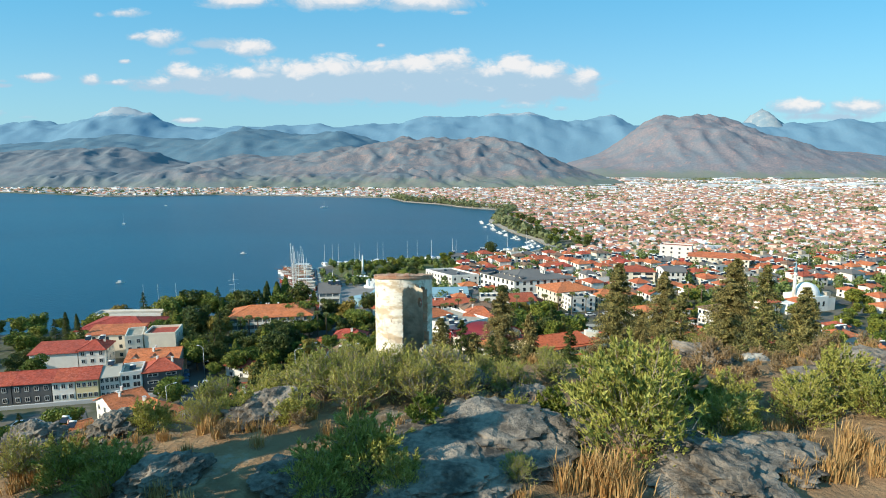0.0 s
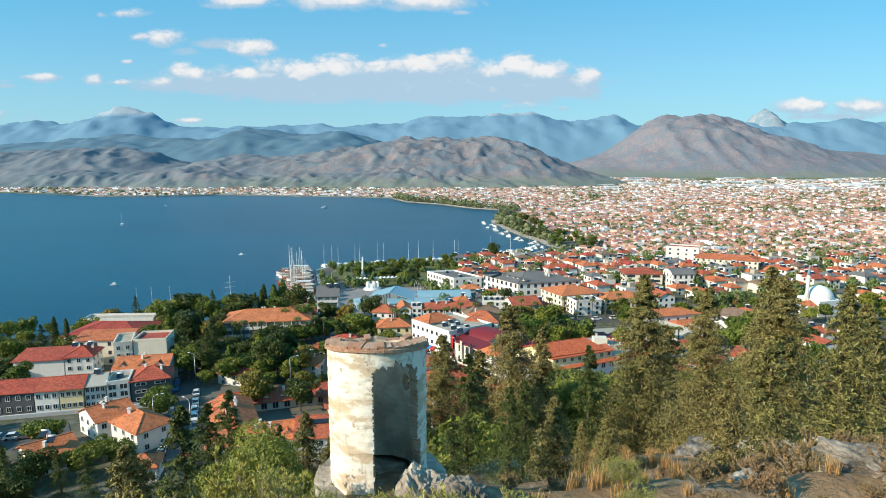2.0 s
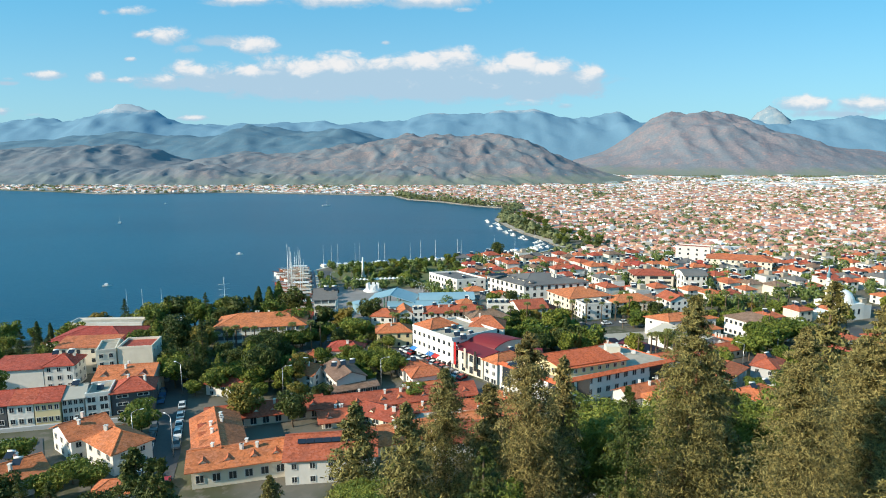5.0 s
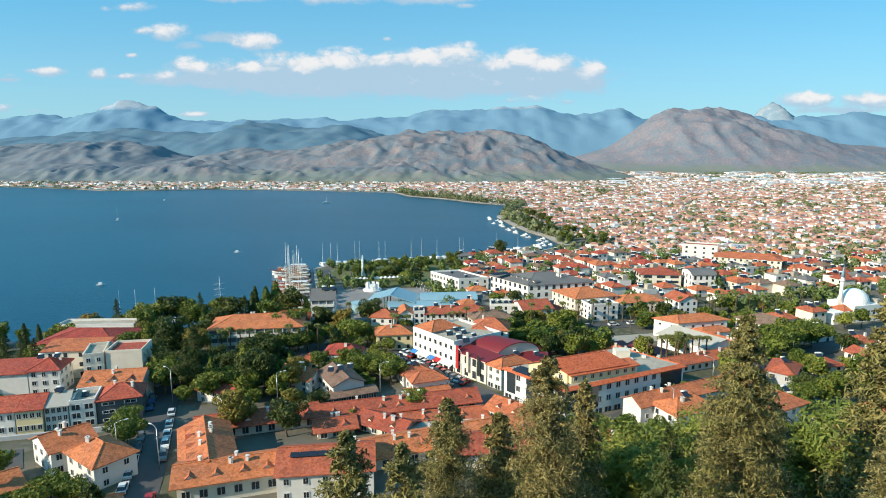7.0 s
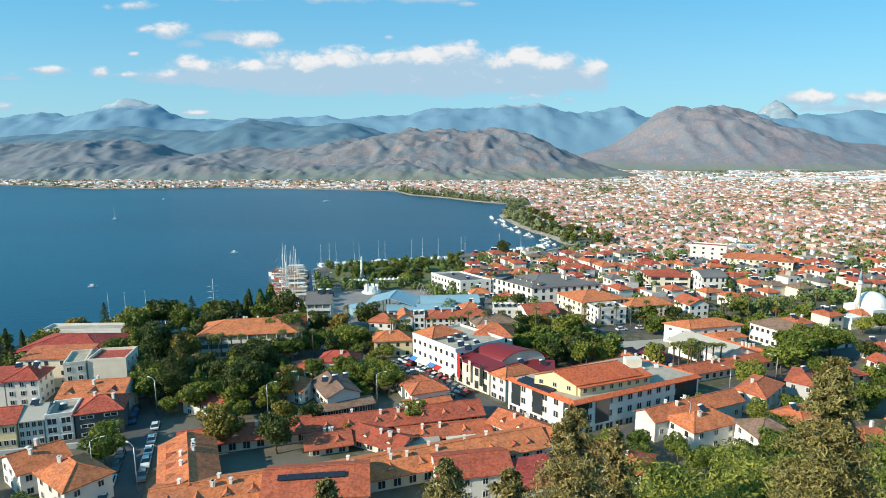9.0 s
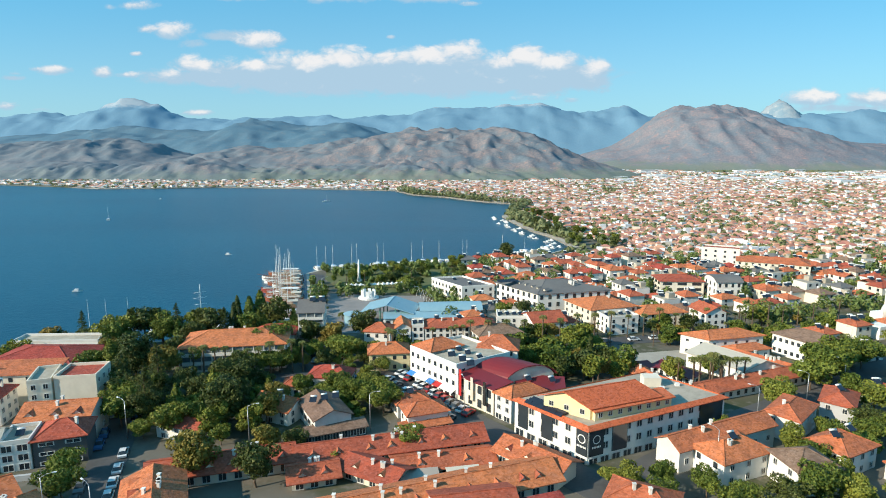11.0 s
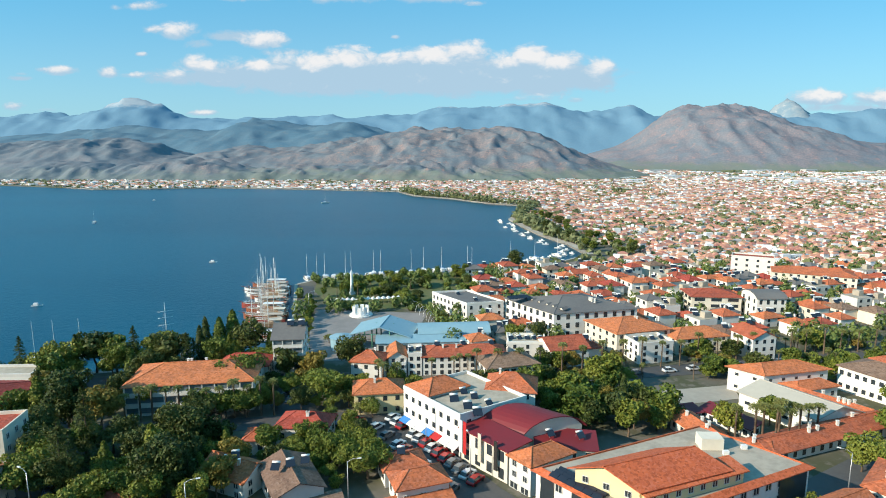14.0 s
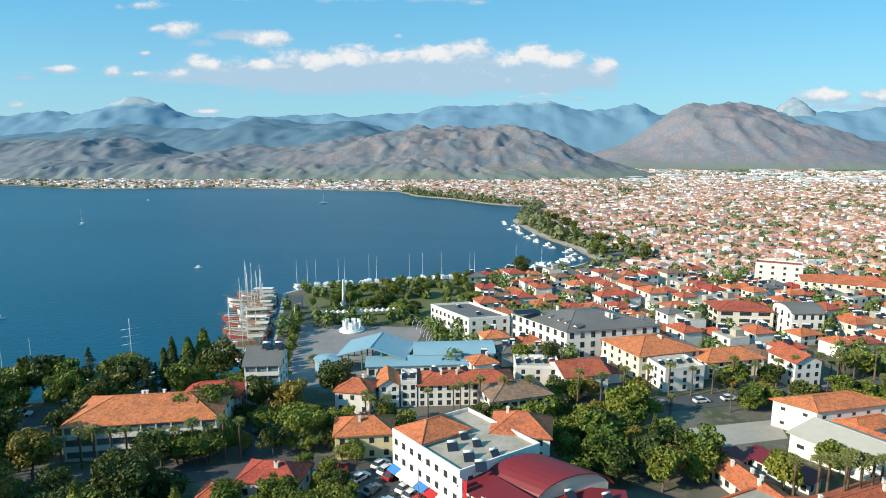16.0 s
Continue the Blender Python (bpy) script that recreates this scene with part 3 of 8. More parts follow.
mountains("far_range", "mountain range in painted haze blue with a bare summit", M["mount_far"], 300,
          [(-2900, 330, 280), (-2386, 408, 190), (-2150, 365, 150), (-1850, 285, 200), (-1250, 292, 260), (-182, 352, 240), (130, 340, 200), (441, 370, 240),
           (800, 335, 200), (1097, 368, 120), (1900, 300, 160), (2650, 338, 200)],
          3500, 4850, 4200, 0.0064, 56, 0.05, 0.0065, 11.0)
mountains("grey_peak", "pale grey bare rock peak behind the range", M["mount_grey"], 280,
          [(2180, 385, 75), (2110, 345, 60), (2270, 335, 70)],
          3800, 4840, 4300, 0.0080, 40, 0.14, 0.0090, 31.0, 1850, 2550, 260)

# ---- town: buildings ----
TAKEN = []          # circles already built on: x, y, radius


BLOCKS = []         # outlines built on: centre, long axis, half length, half depth


def free(x, y, r):
    for cx, cy, ex, ey, hl, hd in BLOCKS:
        dx, dy = x - cx, y - cy
        if abs(dx * ex + dy * ey) < hl + r and abs(dy * ex - dx * ey) < hd + r:
            return False
    return all((x - a) ** 2 + (y - b) ** 2 > (r + c) ** 2 for a, b, c in TAKEN)


def unit_window():
    b = Build()
    for x, z, sx, sz in ((-0.46, 0, 0.08, 1), (0.46, 0, 0.08, 1), (0, 0.46, 0.84, 0.08), (0, -0.46, 0.84, 0.08), (0, 0, 0.05, 0.84)):
        b.box(x, -0.02, z, sx, 0.16, sz)
    p = Build()
    p.box(0, 0.02, 0, 0.84, 0.06, 0.84)
    return b.mesh("window", M["frame"]), p.mesh("pane", M["glass"])


WINDOW, PANE = unit_window()


def plain_window():
    b = Build()
    b.box(0, 0.02, 0, 0.9, 0.12, 0.9)
    return b.mesh("window", M["glass"])


PLAIN_WINDOW = plain_window()


def balcony_mesh():
    b = Build()
    b.box(0, -0.5, -0.5, 1, 1.0, 0.10)
    b.box(0, -0.97, -0.18, 1, 0.05, 0.55)
    b.box(-0.48, -0.5, -0.18, 0.04, 0.9, 0.55)
    b.box(0.48, -0.5, -0.18, 0.04, 0.9, 0.55)
    return b.mesh("balcony", M["white_paint"])


BALCONY = balcony_mesh()


def solar_meshes():
    p, t = Build(), Build()
    p.v = [(-1.0, -0.9, 0.25), (1.0, -0.9, 0.25), (1.0, 0.6, 1.15), (-1.0, 0.6, 1.15), (-1.0, -0.9, 0.17), (1.0, -0.9, 0.17), (1.0, 0.6, 1.07), (-1.0, 0.6, 1.07)]
    p.f, p.m = [(0, 1, 2, 3), (7, 6, 5, 4), (0, 4, 5, 1), (1, 5, 6, 2), (2, 6, 7, 3), (3, 7, 4, 0)], [0] * 6
    t.tube((-0.9, 0.85, 1.25), (0.9, 0.85, 1.25), 0.28, 0.28, 10)
    s = Build()
    for x in (-0.9, 0.9):
        s.box(x, 0.75, 0.5, 0.06, 0.06, 1.0)
        s.box(x, -0.85, 0.1, 0.06, 0.06, 0.2)
    return p.mesh("panel", M["solar"]), t.mesh("tank", M["white_paint"], True), s.mesh("stand", M["steel"])


SOLAR = solar_meshes()


def water_heater(x, y, z, yaw=0.0, s=1.0):
    t = thing("solar_water_heater", x, y, z, "dark solar panel with a white water tank on a roof", "water heater", "roof water heaters", yaw)
    t.scale = (s, s, s)
    for nm, me in zip(("panel", "tank", "stand"), SOLAR):
        part(nm, me, t)
    return t


def outline_grow(q, d):
    """A convex outline pushed out by d."""
    out = []
    c = len(q)
    for i in range(c):
        p, a, nx = Vector(q[i - 1]), Vector(q[i]), Vector(q[(i + 1) % c])
        e1, e2 = (a - p).normalized(), (nx - a).normalized()
        n1, n2 = Vector((e1.y, -e1.x)), Vector((e2.y, -e2.x))
        k = (n1 + n2) / (1 + n1.dot(n2))
        out.append(tuple(a + k * d))
    return out


def roof_mesh(q, z, rise, style, over, thick=0.18, axis=None, plain=False):
    """A pitched roof with thickness over the outline q: hip, gable or vault. The ridge follows the longer side, or side `axis`."""
    g = outline_grow(q, over)
    P = [Vector((*p, z)) for p in g]
    l01, l12 = (P[1] - P[0]).length, (P[2] - P[1]).length
    along01 = (l01 >= l12) if axis is None else axis == 0
    if not along01:
        P = P[1:] + P[:1]
        l01, l12 = l12, l01
    b = Build()
    up = Vector((0, 0, 1))
    if style == "hip":
        inset = min(l12, l01) * 0.5 / max(l01, 0.01)
        inset = min(inset, 0.5)
        m0, m1 = (P[0] + P[3]) / 2, (P[1] + P[2]) / 2
        r0, r1 = m0.lerp(m1, inset) + up * rise, m0.lerp(m1, 1 - inset) + up * rise
        b.face([P[0], P[1], r1, r0]), b.face([P[2], P[3], r0, r1]), b.face([P[1], P[2], r1]), b.face([P[3], P[0], r0])
    elif style == "gable":
        r0, r1 = (P[0] + P[3]) / 2 + up * rise, (P[1] + P[2]) / 2 + up * rise
        b.face([P[0], P[1], r1, r0]), b.face([P[2], P[3], r0, r1])
    elif style == "vault":
        n = 14
        for i in range(n + 1):
            t = math.pi * (0.12 + 0.76 * i / n)
            s0, s1 = math.sin(math.pi * 0.12), 1.0
            k = 0.5 - 0.5 * math.cos(t) / math.cos(math.pi * 0.12)
            h = up * (rise * (math.sin(t) - s0) / (s1 - s0))
            a, c = P[0].lerp(P[3], k) + h, P[1].lerp(P[2], k) + h
            b.v.extend((tuple(a), tuple(c)))
            if i:
                k2 = len(b.v)
                b.f.append((k2 - 4, k2 - 3, k2 - 1, k2 - 2)), b.m.append(0)
    elif style == "mono":
        b.face([P[0], P[1], P[2] + up * rise, P[3] + up * rise])
    top = list(zip(b.f, b.m))
    # underside and rim
    k = len(b.v)
    b.v.extend((v[0], v[1], v[2] - thick) for v in list(b.v))
    for f, _ in top:
        b.f.append(tuple(i + k for i in f[::-1])), b.m.append(0)
        for i, j in zip(f, f[1:] + f[:1]):
            b.f.append((j, i, i + k, j + k)), b.m.append(0)
    # ridge tiles
    if style in ("hip", "gable") and not plain:
        b.tube(r0, r1, 0.14, 0.14, 5)
    if style == "hip" and not plain:
        for p, r in ((P[0], r0), (P[3], r0), (P[1], r1), (P[2], r1)):
            b.tube(p, r, 0.12, 0.12, 5)
    return b


def gallery_front(t, p, d, yaw, storeys, step, n):
    """An open front: on every storey a deep dark glazed recess behind a white balcony band, parted by upright fins."""
    L = d.length
    base = Matrix.Translation((p.x, p.y, 0)) @ Matrix.Rotation(yaw, 4, "Z")
    for s in range(storeys):
        b = Build()
        b.box(L / 2, -0.03, (s + 0.62) * step, L * 0.97, 0.12, step * 0.50)
        part("glazing", b.mesh("glazing", M["glass_light"]), t, "grey glazing behind the balconies", base)
        b = Build()
        b.box(L / 2, -0.36, s * step + 0.06, L * 0.99, 0.72, 0.16)
        b.box(L / 2, -0.70, s * step + 0.55, L * 0.99, 0.08, 0.90)
        part("balcony", b.mesh("balcony", M["plaster_white"]), t, "long white balcony band", base)
        for i in range(n + 1):
            b = Build()
            b.box(L * (0.012 + 0.976 * i / n), -0.2, (s + 0.55) * step, 0.22, 0.36, step * 0.86)
            part("fin", b.mesh("fin", M["plaster_white"]), t, m=base)


def building(name, A, B, depth, h, label, roof="hip", rise=2.2, wall="plaster_white", cover="tile", storeys=3, bays=(4, 3), over=0.5, z0=None,
             win=(1.1, 1.35), skew=None, sides=(0, 1, 3), category="building", group="", axis=None, balconies=False, heaters=0, chimneys=0, ground_glass=False, seed=1, trim=None, dormers=0, parapet=True, gallery=False):
    """One building. A to B is its front edge, read from the left as one stands before it; depth goes back, or along the vector skew."""
    rnd = random.Random(seed * 77 + int(A[0] * 13 + A[1] * 7))
    A, B = Vector(A), Vector(B)
    e = (B - A).normalized()
    back = Vector(skew) if skew else Vector((-e.y, e.x)) * depth
    q = [A, B, B + back, A + back]
    c = sum(q, Vector((0, 0))) / 4
    z0 = min(gz(p.x, p.y) for p in q) if z0 is None else z0
    t = thing(name, c.x, c.y, z0, label, category, group)
    loc = [tuple(p - c) for p in q]
    H = h - z0
    nrm = Vector((-e.y, e.x))
    BLOCKS.append((c.x, c.y, e.x, e.y, max(abs((p - c).dot(e)) for p in q) * 0.92, max(abs((p - c).dot(nrm)) for p in q) * 0.92))
    b = Build()
    b.prism(loc, -0.8, H, 0)
    if roof in ("gable", "vault"):
        # gable ends rise into the roof
        l01, l12 = (q[1] - q[0]).length, (q[2] - q[1]).length
        al = (l01 >= l12) if axis is None else axis == 0
        Q = loc if al else loc[1:] + loc[:1]
        for i, j in ((1, 2), (3, 0)):
            p, r = Vector((*Q[i], H)), Vector((*Q[j], H))
            if roof == "gable":
                b.face([p, r, (p + r) / 2 + Vector((0, 0, rise * 0.93))])
            else:
                n = 12
                pts = [p, r]
                for s in range(n + 1):
                    tt = math.pi * (0.88 - 0.76 * s / n)
                    k = 0.5 - 0.5 * math.cos(tt) / math.cos(math.pi * 0.12)
                    hh = rise * (math.sin(tt) - math.sin(math.pi * 0.12)) / (1 - math.sin(math.pi * 0.12)) * 0.97
                    pts.append(p.lerp(r, k) + Vector((0, 0, hh)))
                b.face(pts)
    part("wall", b.mesh("wall", M[wall]), t)
    if roof == "flat":
        rb = Build()
        rb.prism(outline_grow(loc, -0.25), H, H + 0.05, 0)
        part("roof", rb.mesh("roof", M[cover]), t)
        pb = Build()
        inner, outer = outline_grow(loc, -0.25), outline_grow(loc, 0.04)
        for i in range(4 if parapet else 0):
            j = (i + 1) % 4
            pb.prism([outer[i], outer[j], inner[j], inner[i]], H + 0.004, H + 0.75, 0)
        if parapet:
            part("parapet", pb.mesh("parapet", M[trim or wall]), t)
    else:
        rm = part("roof", roof_mesh(loc, H + 0.02, rise, roof, over, axis=axis, plain=balconies).mesh("roof", M[cover]), t)
        d01 = Vector(loc[1]) - Vector(loc[0])
        inw = (Vector(loc[3]) - Vector(loc[0]))
        for i in range(dormers):
            k = (i + 0.5) / dormers + rnd.uniform(-0.02, 0.02)
            p = Vector(loc[0]) + d01 * k + inw * 0.14
            yaw = math.atan2(d01.y, d01.x)
            db = Build()
            db.v = [(-0.9, -0.5, 0), (0.9, -0.5, 0), (0, -0.5, 0.75), (-0.9, 1.8, 0.3), (0.9, 1.8, 0.3), (0, 2.0, 0.75), (-1.1, -0.7, -0.05), (1.1, -0.7, -0.05), (0, -0.7, 0.86), (-1.1, 1.8, 0.2), (1.1, 1.8, 0.2), (0, 2.1, 0.86)]
            db.f, db.m = [(0, 1, 2), (6, 8, 11, 9), (8, 7, 10, 11)], [1, 0, 0]
            part("dormer", db.mesh("dormer", [M[cover], M["plaster_cream"]]), rm, m=Matrix.Translation((p.x, p.y, H + rise * 0.28)) @ Matrix.Rotation(yaw, 4, "Z"))
        for i in range(chimneys):
            k = rnd.uniform(0.2, 0.8)
            p = Vector(loc[0]).lerp(Vector(loc[1]), k).lerp(Vector(loc[3]).lerp(Vector(loc[2]), k), rnd.choice((0.36, 0.62)))
            cb = Build()
            cb.box(p.x, p.y, H + rise * 0.6 + 0.5, 0.5, 0.5, 1.6)
            cb.box(p.x, p.y, H + rise * 0.6 + 1.35, 0.66, 0.66, 0.12)
            part("chimney", cb.mesh("chimney", M["plaster_white"]), rm)
    step = H / storeys
    for si in sides:
        p, r = Vector(loc[si]), Vector(loc[(si + 1) % 4])
        d = (r - p)
        n = bays[0] if si % 2 == 0 else bays[1]
        yaw = math.atan2(d.y, d.x)
        if gallery and si == 0:
            gallery_front(t, p, d, yaw, storeys, step, n)
            continue
        if si and -d.x > 0.25 * d.length:
            continue
        for s in range(storeys):
            for i in range(n):
                m = p + d * ((i + 0.5) / n)
                big = ground_glass and s == 0
                w = min(win[0], d.length / n * 0.75) if not big else d.length / n * 0.8
                hh = win[1] if not big else step * 0.7
                zc = s * step + step * 0.52 if not big else step * 0.42
                M4 = Matrix.Translation((m.x, m.y, zc)) @ Matrix.Rotation(yaw, 4, "Z") @ Matrix.Diagonal((w, 1, hh, 1))
                if c.y > 180 or (si == 3 and c.x < 60) or (si == 1 and c.x > 80):
                    part("window", PLAIN_WINDOW, t, m=M4)
                else:
                    part("pane", PANE, part("window", WINDOW, t, m=M4))
                if balconies and s > 0 and si == 0:
                    part("balcony", BALCONY, t, m=Matrix.Translation((m.x, m.y, zc - 0.3)) @ Matrix.Rotation(yaw, 4, "Z") @ Matrix.Diagonal((d.length / n * 0.85, 1, 1.5, 1)))
    for i in range(heaters):
        k = Vector(loc[0]).lerp(Vector(loc[1]), (i + 0.5) / heaters + rnd.uniform(-0.05, 0.05)).lerp(Vector(loc[3]).lerp(Vector(loc[2]), (i + 0.5) / heaters), 0.5)
        water_heater(c.x + k.x, c.y + k.y, h + (0.06 if roof == "flat" else rise * 0.97), 0.3 + rnd.uniform(-0.3, 0.3), 0.8)
    return t


WHITE_HOUSE = "white plastered house with an orange tiled roof"
# the waterfront
building("hotel", (-81, 202.7), (-51, 208.4), 15, 9.6, "long white hotel with white balcony bands and an orange hipped roof", cover="tile", rise=3.0, storeys=3, bays=(10, 4), gallery=True, over=0.5, chimneys=3)
building("hotel_wing", (-66, 222), (-53, 224), 8, 7.4, "low hotel wing with a red tiled roof", rise=2.6, cover="tile_red", storeys=3, bays=(4, 3))
building("apartment_block", (-52.8, 228.5), (-44.6, 229.6), 11, 13.4, "five-storey white block with balconies and a grey roof", roof="gable", rise=3.2, cover="roof_grey", storeys=5, bays=(3, 3), gallery=True, win=(1.4, 1.5), axis=0, over=0.6)
building("house", (-31.0, 229.4), (-22.2, 228.2), 8, 7.0, WHITE_HOUSE, storeys=2, bays=(3, 2), chimneys=1)
building("house", (-20.6, 232.2), (-15.6, 233.1), 9, 7.2, "narrow white house with balconies and an orange gable", roof="gable", rise=1.9, storeys=3, bays=(2, 3), axis=1, balconies=True)
building("house", (-15.2, 233.2), (-11.2, 233.6), 8, 7.6, "narrow white house with a flat roof", roof="flat", cover="flat_roof", storeys=3, bays=(2, 2), heaters=2)
building("terrace_house", (-11, 233.8), (13.4, 236.6), 9, 7.0, "long white row house with an orange roof and heaters", storeys=3, bays=(11, 3), heaters=3, rise=2.0, chimneys=2)
building("house", (7.6, 225.2), (21.9, 230.1), 10, 7.0, "white house with a ribbon of windows and brown roof", cover="tile_brown", storeys=2, bays=(7, 3), win=(1.7, 1.3))
building("house", (26.9, 241.0), (38.8, 244.5), 12, 6.8, "white two-winged house with an orange gable roof", roof="gable", rise=2.4, storeys=2, bays=(4, 2), axis=0)
building("house", (14.5, 246.6), (26.5, 246.6), 9, 7.0, "white flat-roofed house with a row of heaters", roof="flat", cover="flat_roof", storeys=3, bays=(3, 2), heaters=5)
# the shopping street
building("shop_building", (-12.8, 199.6), (0.4, 185.2), 18, 11.8, "long white three-storey shop building with a flat roof", roof="flat", cover="flat_roof", storeys=3, bays=(8, 4), skew=(14.5, 10), ground_glass=True, sides=(0, 1, 3), heaters=5)
building("rooftop_house", (-11.8, 199.6), (-6.6, 194.0), 10, 12.6, "low white rooftop storey with an orange hipped roof", z0=11.9, rise=2.2, storeys=1, bays=(0, 0), skew=(8.5, 6.0))
building("house", (6.2, 200.0), (17.2, 198.5), 9, 11.8, "white house with an orange roof and roof terrace", storeys=4, bays=(3, 3), rise=2.8, chimneys=1)
building("shop_building", (0.7, 184.8), (9.5, 175.5), 6, 9.9, "cream shop front with tall windows and a burgundy roof", roof="mono", rise=0.8, wall="plaster_cream", cover="metal_burgundy", storeys=2, bays=(4, 0), skew=(4.3, 3.0), win=(1.6, 2.4), sides=(0,))
building("vaulted_hall", (5.2, 188.0), (13.0, 182.6), 12, 9.5, "cream hall with a burgundy vaulted metal roof", roof="vault", rise=3.0, wall="plaster_cream", cover="metal_burgundy", storeys=2, bays=(0, 0), skew=(12.7, 5.1), axis=0, over=0.5)
building("shop_building", (9.8, 175.0), (13.4, 171.0), 12, 9.4, "white corner shop with an orange hipped roof", storeys=3, bays=(2, 0), skew=(8.5, 5.5), rise=2.0, ground_glass=True)
building("annex", (15.5, 180.6), (27.0, 179.4), 6, 8.4, "low annex with a burgundy roof beside the hall", cover="metal_burgundy", roof="mono", rise=0.9, wall="plaster_cream", storeys=2, bays=(4, 2), heaters=2)
building("shop_building", (13.8, 166.4), (27.2, 152.1), 18, 11.7, "white corner building with a red-tiled cornice and dark glazing", roof="flat", cover="flat_roof", storeys=3, bays=(6, 13), skew=(34.3, 17.3), ground_glass=True, sides=(0, 1, 3), win=(1.5, 1.7), parapet=False)
building("penthouse", (19.6, 162.0), (28.3, 156.0), 9, 14.4, "cream-yellow rooftop storey with an orange gable roof", z0=11.75, wall="plaster_yellow", cover="tile_new", roof="gable", rise=2.3, storeys=1, bays=(3, 5), skew=(15.5, 6.6), axis=1, over=0.7, win=(1.1, 1.2))
building("penthouse_wing", (29.2, 155.4), (47.4, 163.4), 3.2, 14.0, "low cream-yellow rooftop wing with an orange lean-to roof", z0=11.75, wall="plaster_yellow", cover="tile_new", roof="mono", rise=0.6, storeys=1, bays=(8, 1), over=0.6, win=(1.1, 1.2))
# the market
TILED = "low market row with an orange tiled roof"
MARKET = dict(roof="gable", storeys=1, wall="plaster_cream", axis=0, over=1.1, sides=(0,), win=(1.6, 1.8))
building("market_row", (-31.0, 120.7), (19.5, 141.0), 8, 7.4, TILED, rise=2.1, bays=(18, 2), dormers=11, chimneys=9, **MARKET)
building("market_row", (-56.0, 139.0), (-31.6, 147.4), 7, 6.6, TILED, rise=1.9, bays=(9, 2), dormers=6, chimneys=6, **MARKET)
building("market_row", (-29.6, 140.6), (-21.9, 143.2), 6, 6.0, TILED, rise=1.5, bays=(3, 2), dormers=2, chimneys=3, **MARKET)
building("market_row", (-30.0, 146.9), (6.5, 157.8), 7, 6.2, TILED, rise=2.1, bays=(13, 2), dormers=7, chimneys=8, **MARKET)
building("market_row", (9.0, 151.5), (19.4, 142.2), 7, 7.2, TILED, rise=1.9, bays=(5, 2), dormers=3, chimneys=3, **MARKET)
building("market_row", (-10.5, 145.6), (8.0, 150.2), 5.5, 5.6, TILED, rise=1.5, bays=(5, 2), dormers=2, chimneys=2, **MARKET)
building("market_row", (-21.2, 145.6), (-11.0, 140.2), 6, 6.2, TILED, rise=1.6, bays=(4, 2), dormers=2, chimneys=4, **MARKET)
building("market_row", (-48.3, 113.4), (-31.4, 119.0), 8, 9.0, TILED, rise=2.0, bays=(6, 2), dormers=4, chimneys=5, **MARKET)
building("market_row", (-57.3, 134.9), (-48.8, 117.6), 8, 8.8, TILED, rise=2.2, bays=(6, 2), dormers=5, chimneys=8, skew=(8, 3.5), **MARKET)
building("stall_roof", (-9.0, 141.5), (-2.5, 142.8), 3.5, 5.6, "market stall with a pale canvas roof", roof="mono", rise=0.4, cover="canvas", storeys=1, bays=(3, 1), category="stall")
building("stall_roof", (0.0, 143.3), (5.5, 144.6), 3.0, 5.6, "market stall with a pale canvas roof", roof="mono", rise=0.4, cover="canvas", storeys=1, bays=(3, 1), category="stall")
building("house", (-31.0, 115.5), (-13.8, 118.2), 11, 10.0, "broad white house with an orange gable roof and solar panels", roof="gable", rise=2.6, storeys=2, bays=(5, 3), axis=0)
building("house", (-1.8, 124.1), (11.4, 127.0), 9, 9.4, "small white house with an orange gable roof", roof="gable", rise=2.0, storeys=2, bays=(4, 2), axis=0)
building("shed", (13.3, 122.2), (20.9, 125.0), 8, 9.0, "shed with a red metal roof", roof="mono", rise=1.0, cover="tile_red", storeys=1, bays=(2, 2))
building("restaurant", (-30.6, 162.0), (-23.3, 166.0), 12, 7.7, "restaurant with a grey-brown gable roof and white gable", heaters=3, roof="gable", rise=1.9, cover="tile_brown", storeys=1, bays=(2, 4), axis=1, skew=(-6.4, 10.6), win=(2.4, 1.3))
building("veranda", (-34.0, 157.6), (-19.6, 164.4), 3, 5.6, "dark glazed restaurant veranda with a brown lean-to roof", roof="mono", rise=0.7, cover="tile_brown", wall="plaster_grey", storeys=1, bays=(8, 1), win=(1.5, 1.7))
building("kiosk", (-10.3, 166.0), (-1.4, 169.6), 6, 7.2, "white kiosk with an orange hipped roof", rise=1.8, storeys=1, bays=(3, 2))
building("kiosk_porch", (-11.2, 163.2), (-0.6, 167.6), 2.6, 5.2, "open kiosk porch with a low orange roof", roof="mono", rise=0.6, storeys=1, bays=(4, 1), category="porch", win=(1.6, 1.6))
building("house", (-13.5, 173.1), (-5.8, 176.1), 6, 6.6, "low white shop with an orange roof", rise=1.5, storeys=1, bays=(3, 2), heaters=1)
building("house", (-48.0, 171.8), (-38.5, 167.9), 7, 6.7, WHITE_HOUSE, storeys=2, bays=(3, 2), chimneys=2, roof="gable", heaters=1)
building("house", (-66.2, 161.5), (-55.7, 158.6), 8, 6.8, WHITE_HOUSE, storeys=2, bays=(3, 2), chimneys=2, roof="gable", heaters=1)
building("house", (-39.7, 189.8), (-28.5, 189.2), 7, 6.7, "low white house with a dull red roof", storeys=1, bays=(4, 2), cover="tile_red", chimneys=2)
building("house", (-44.7, 184.4), (-40.3, 184.9), 5, 6.3, "tiny house with an orange roof", storeys=1, bays=(2, 1), rise=1.4)
building("house", (-25.5, 205.4), (-13.7, 207.4), 8, 7.6, "yellow house with an orange hipped roof among palms", wall="plaster_yellow", storeys=2, bays=(4, 2), chimneys=1)
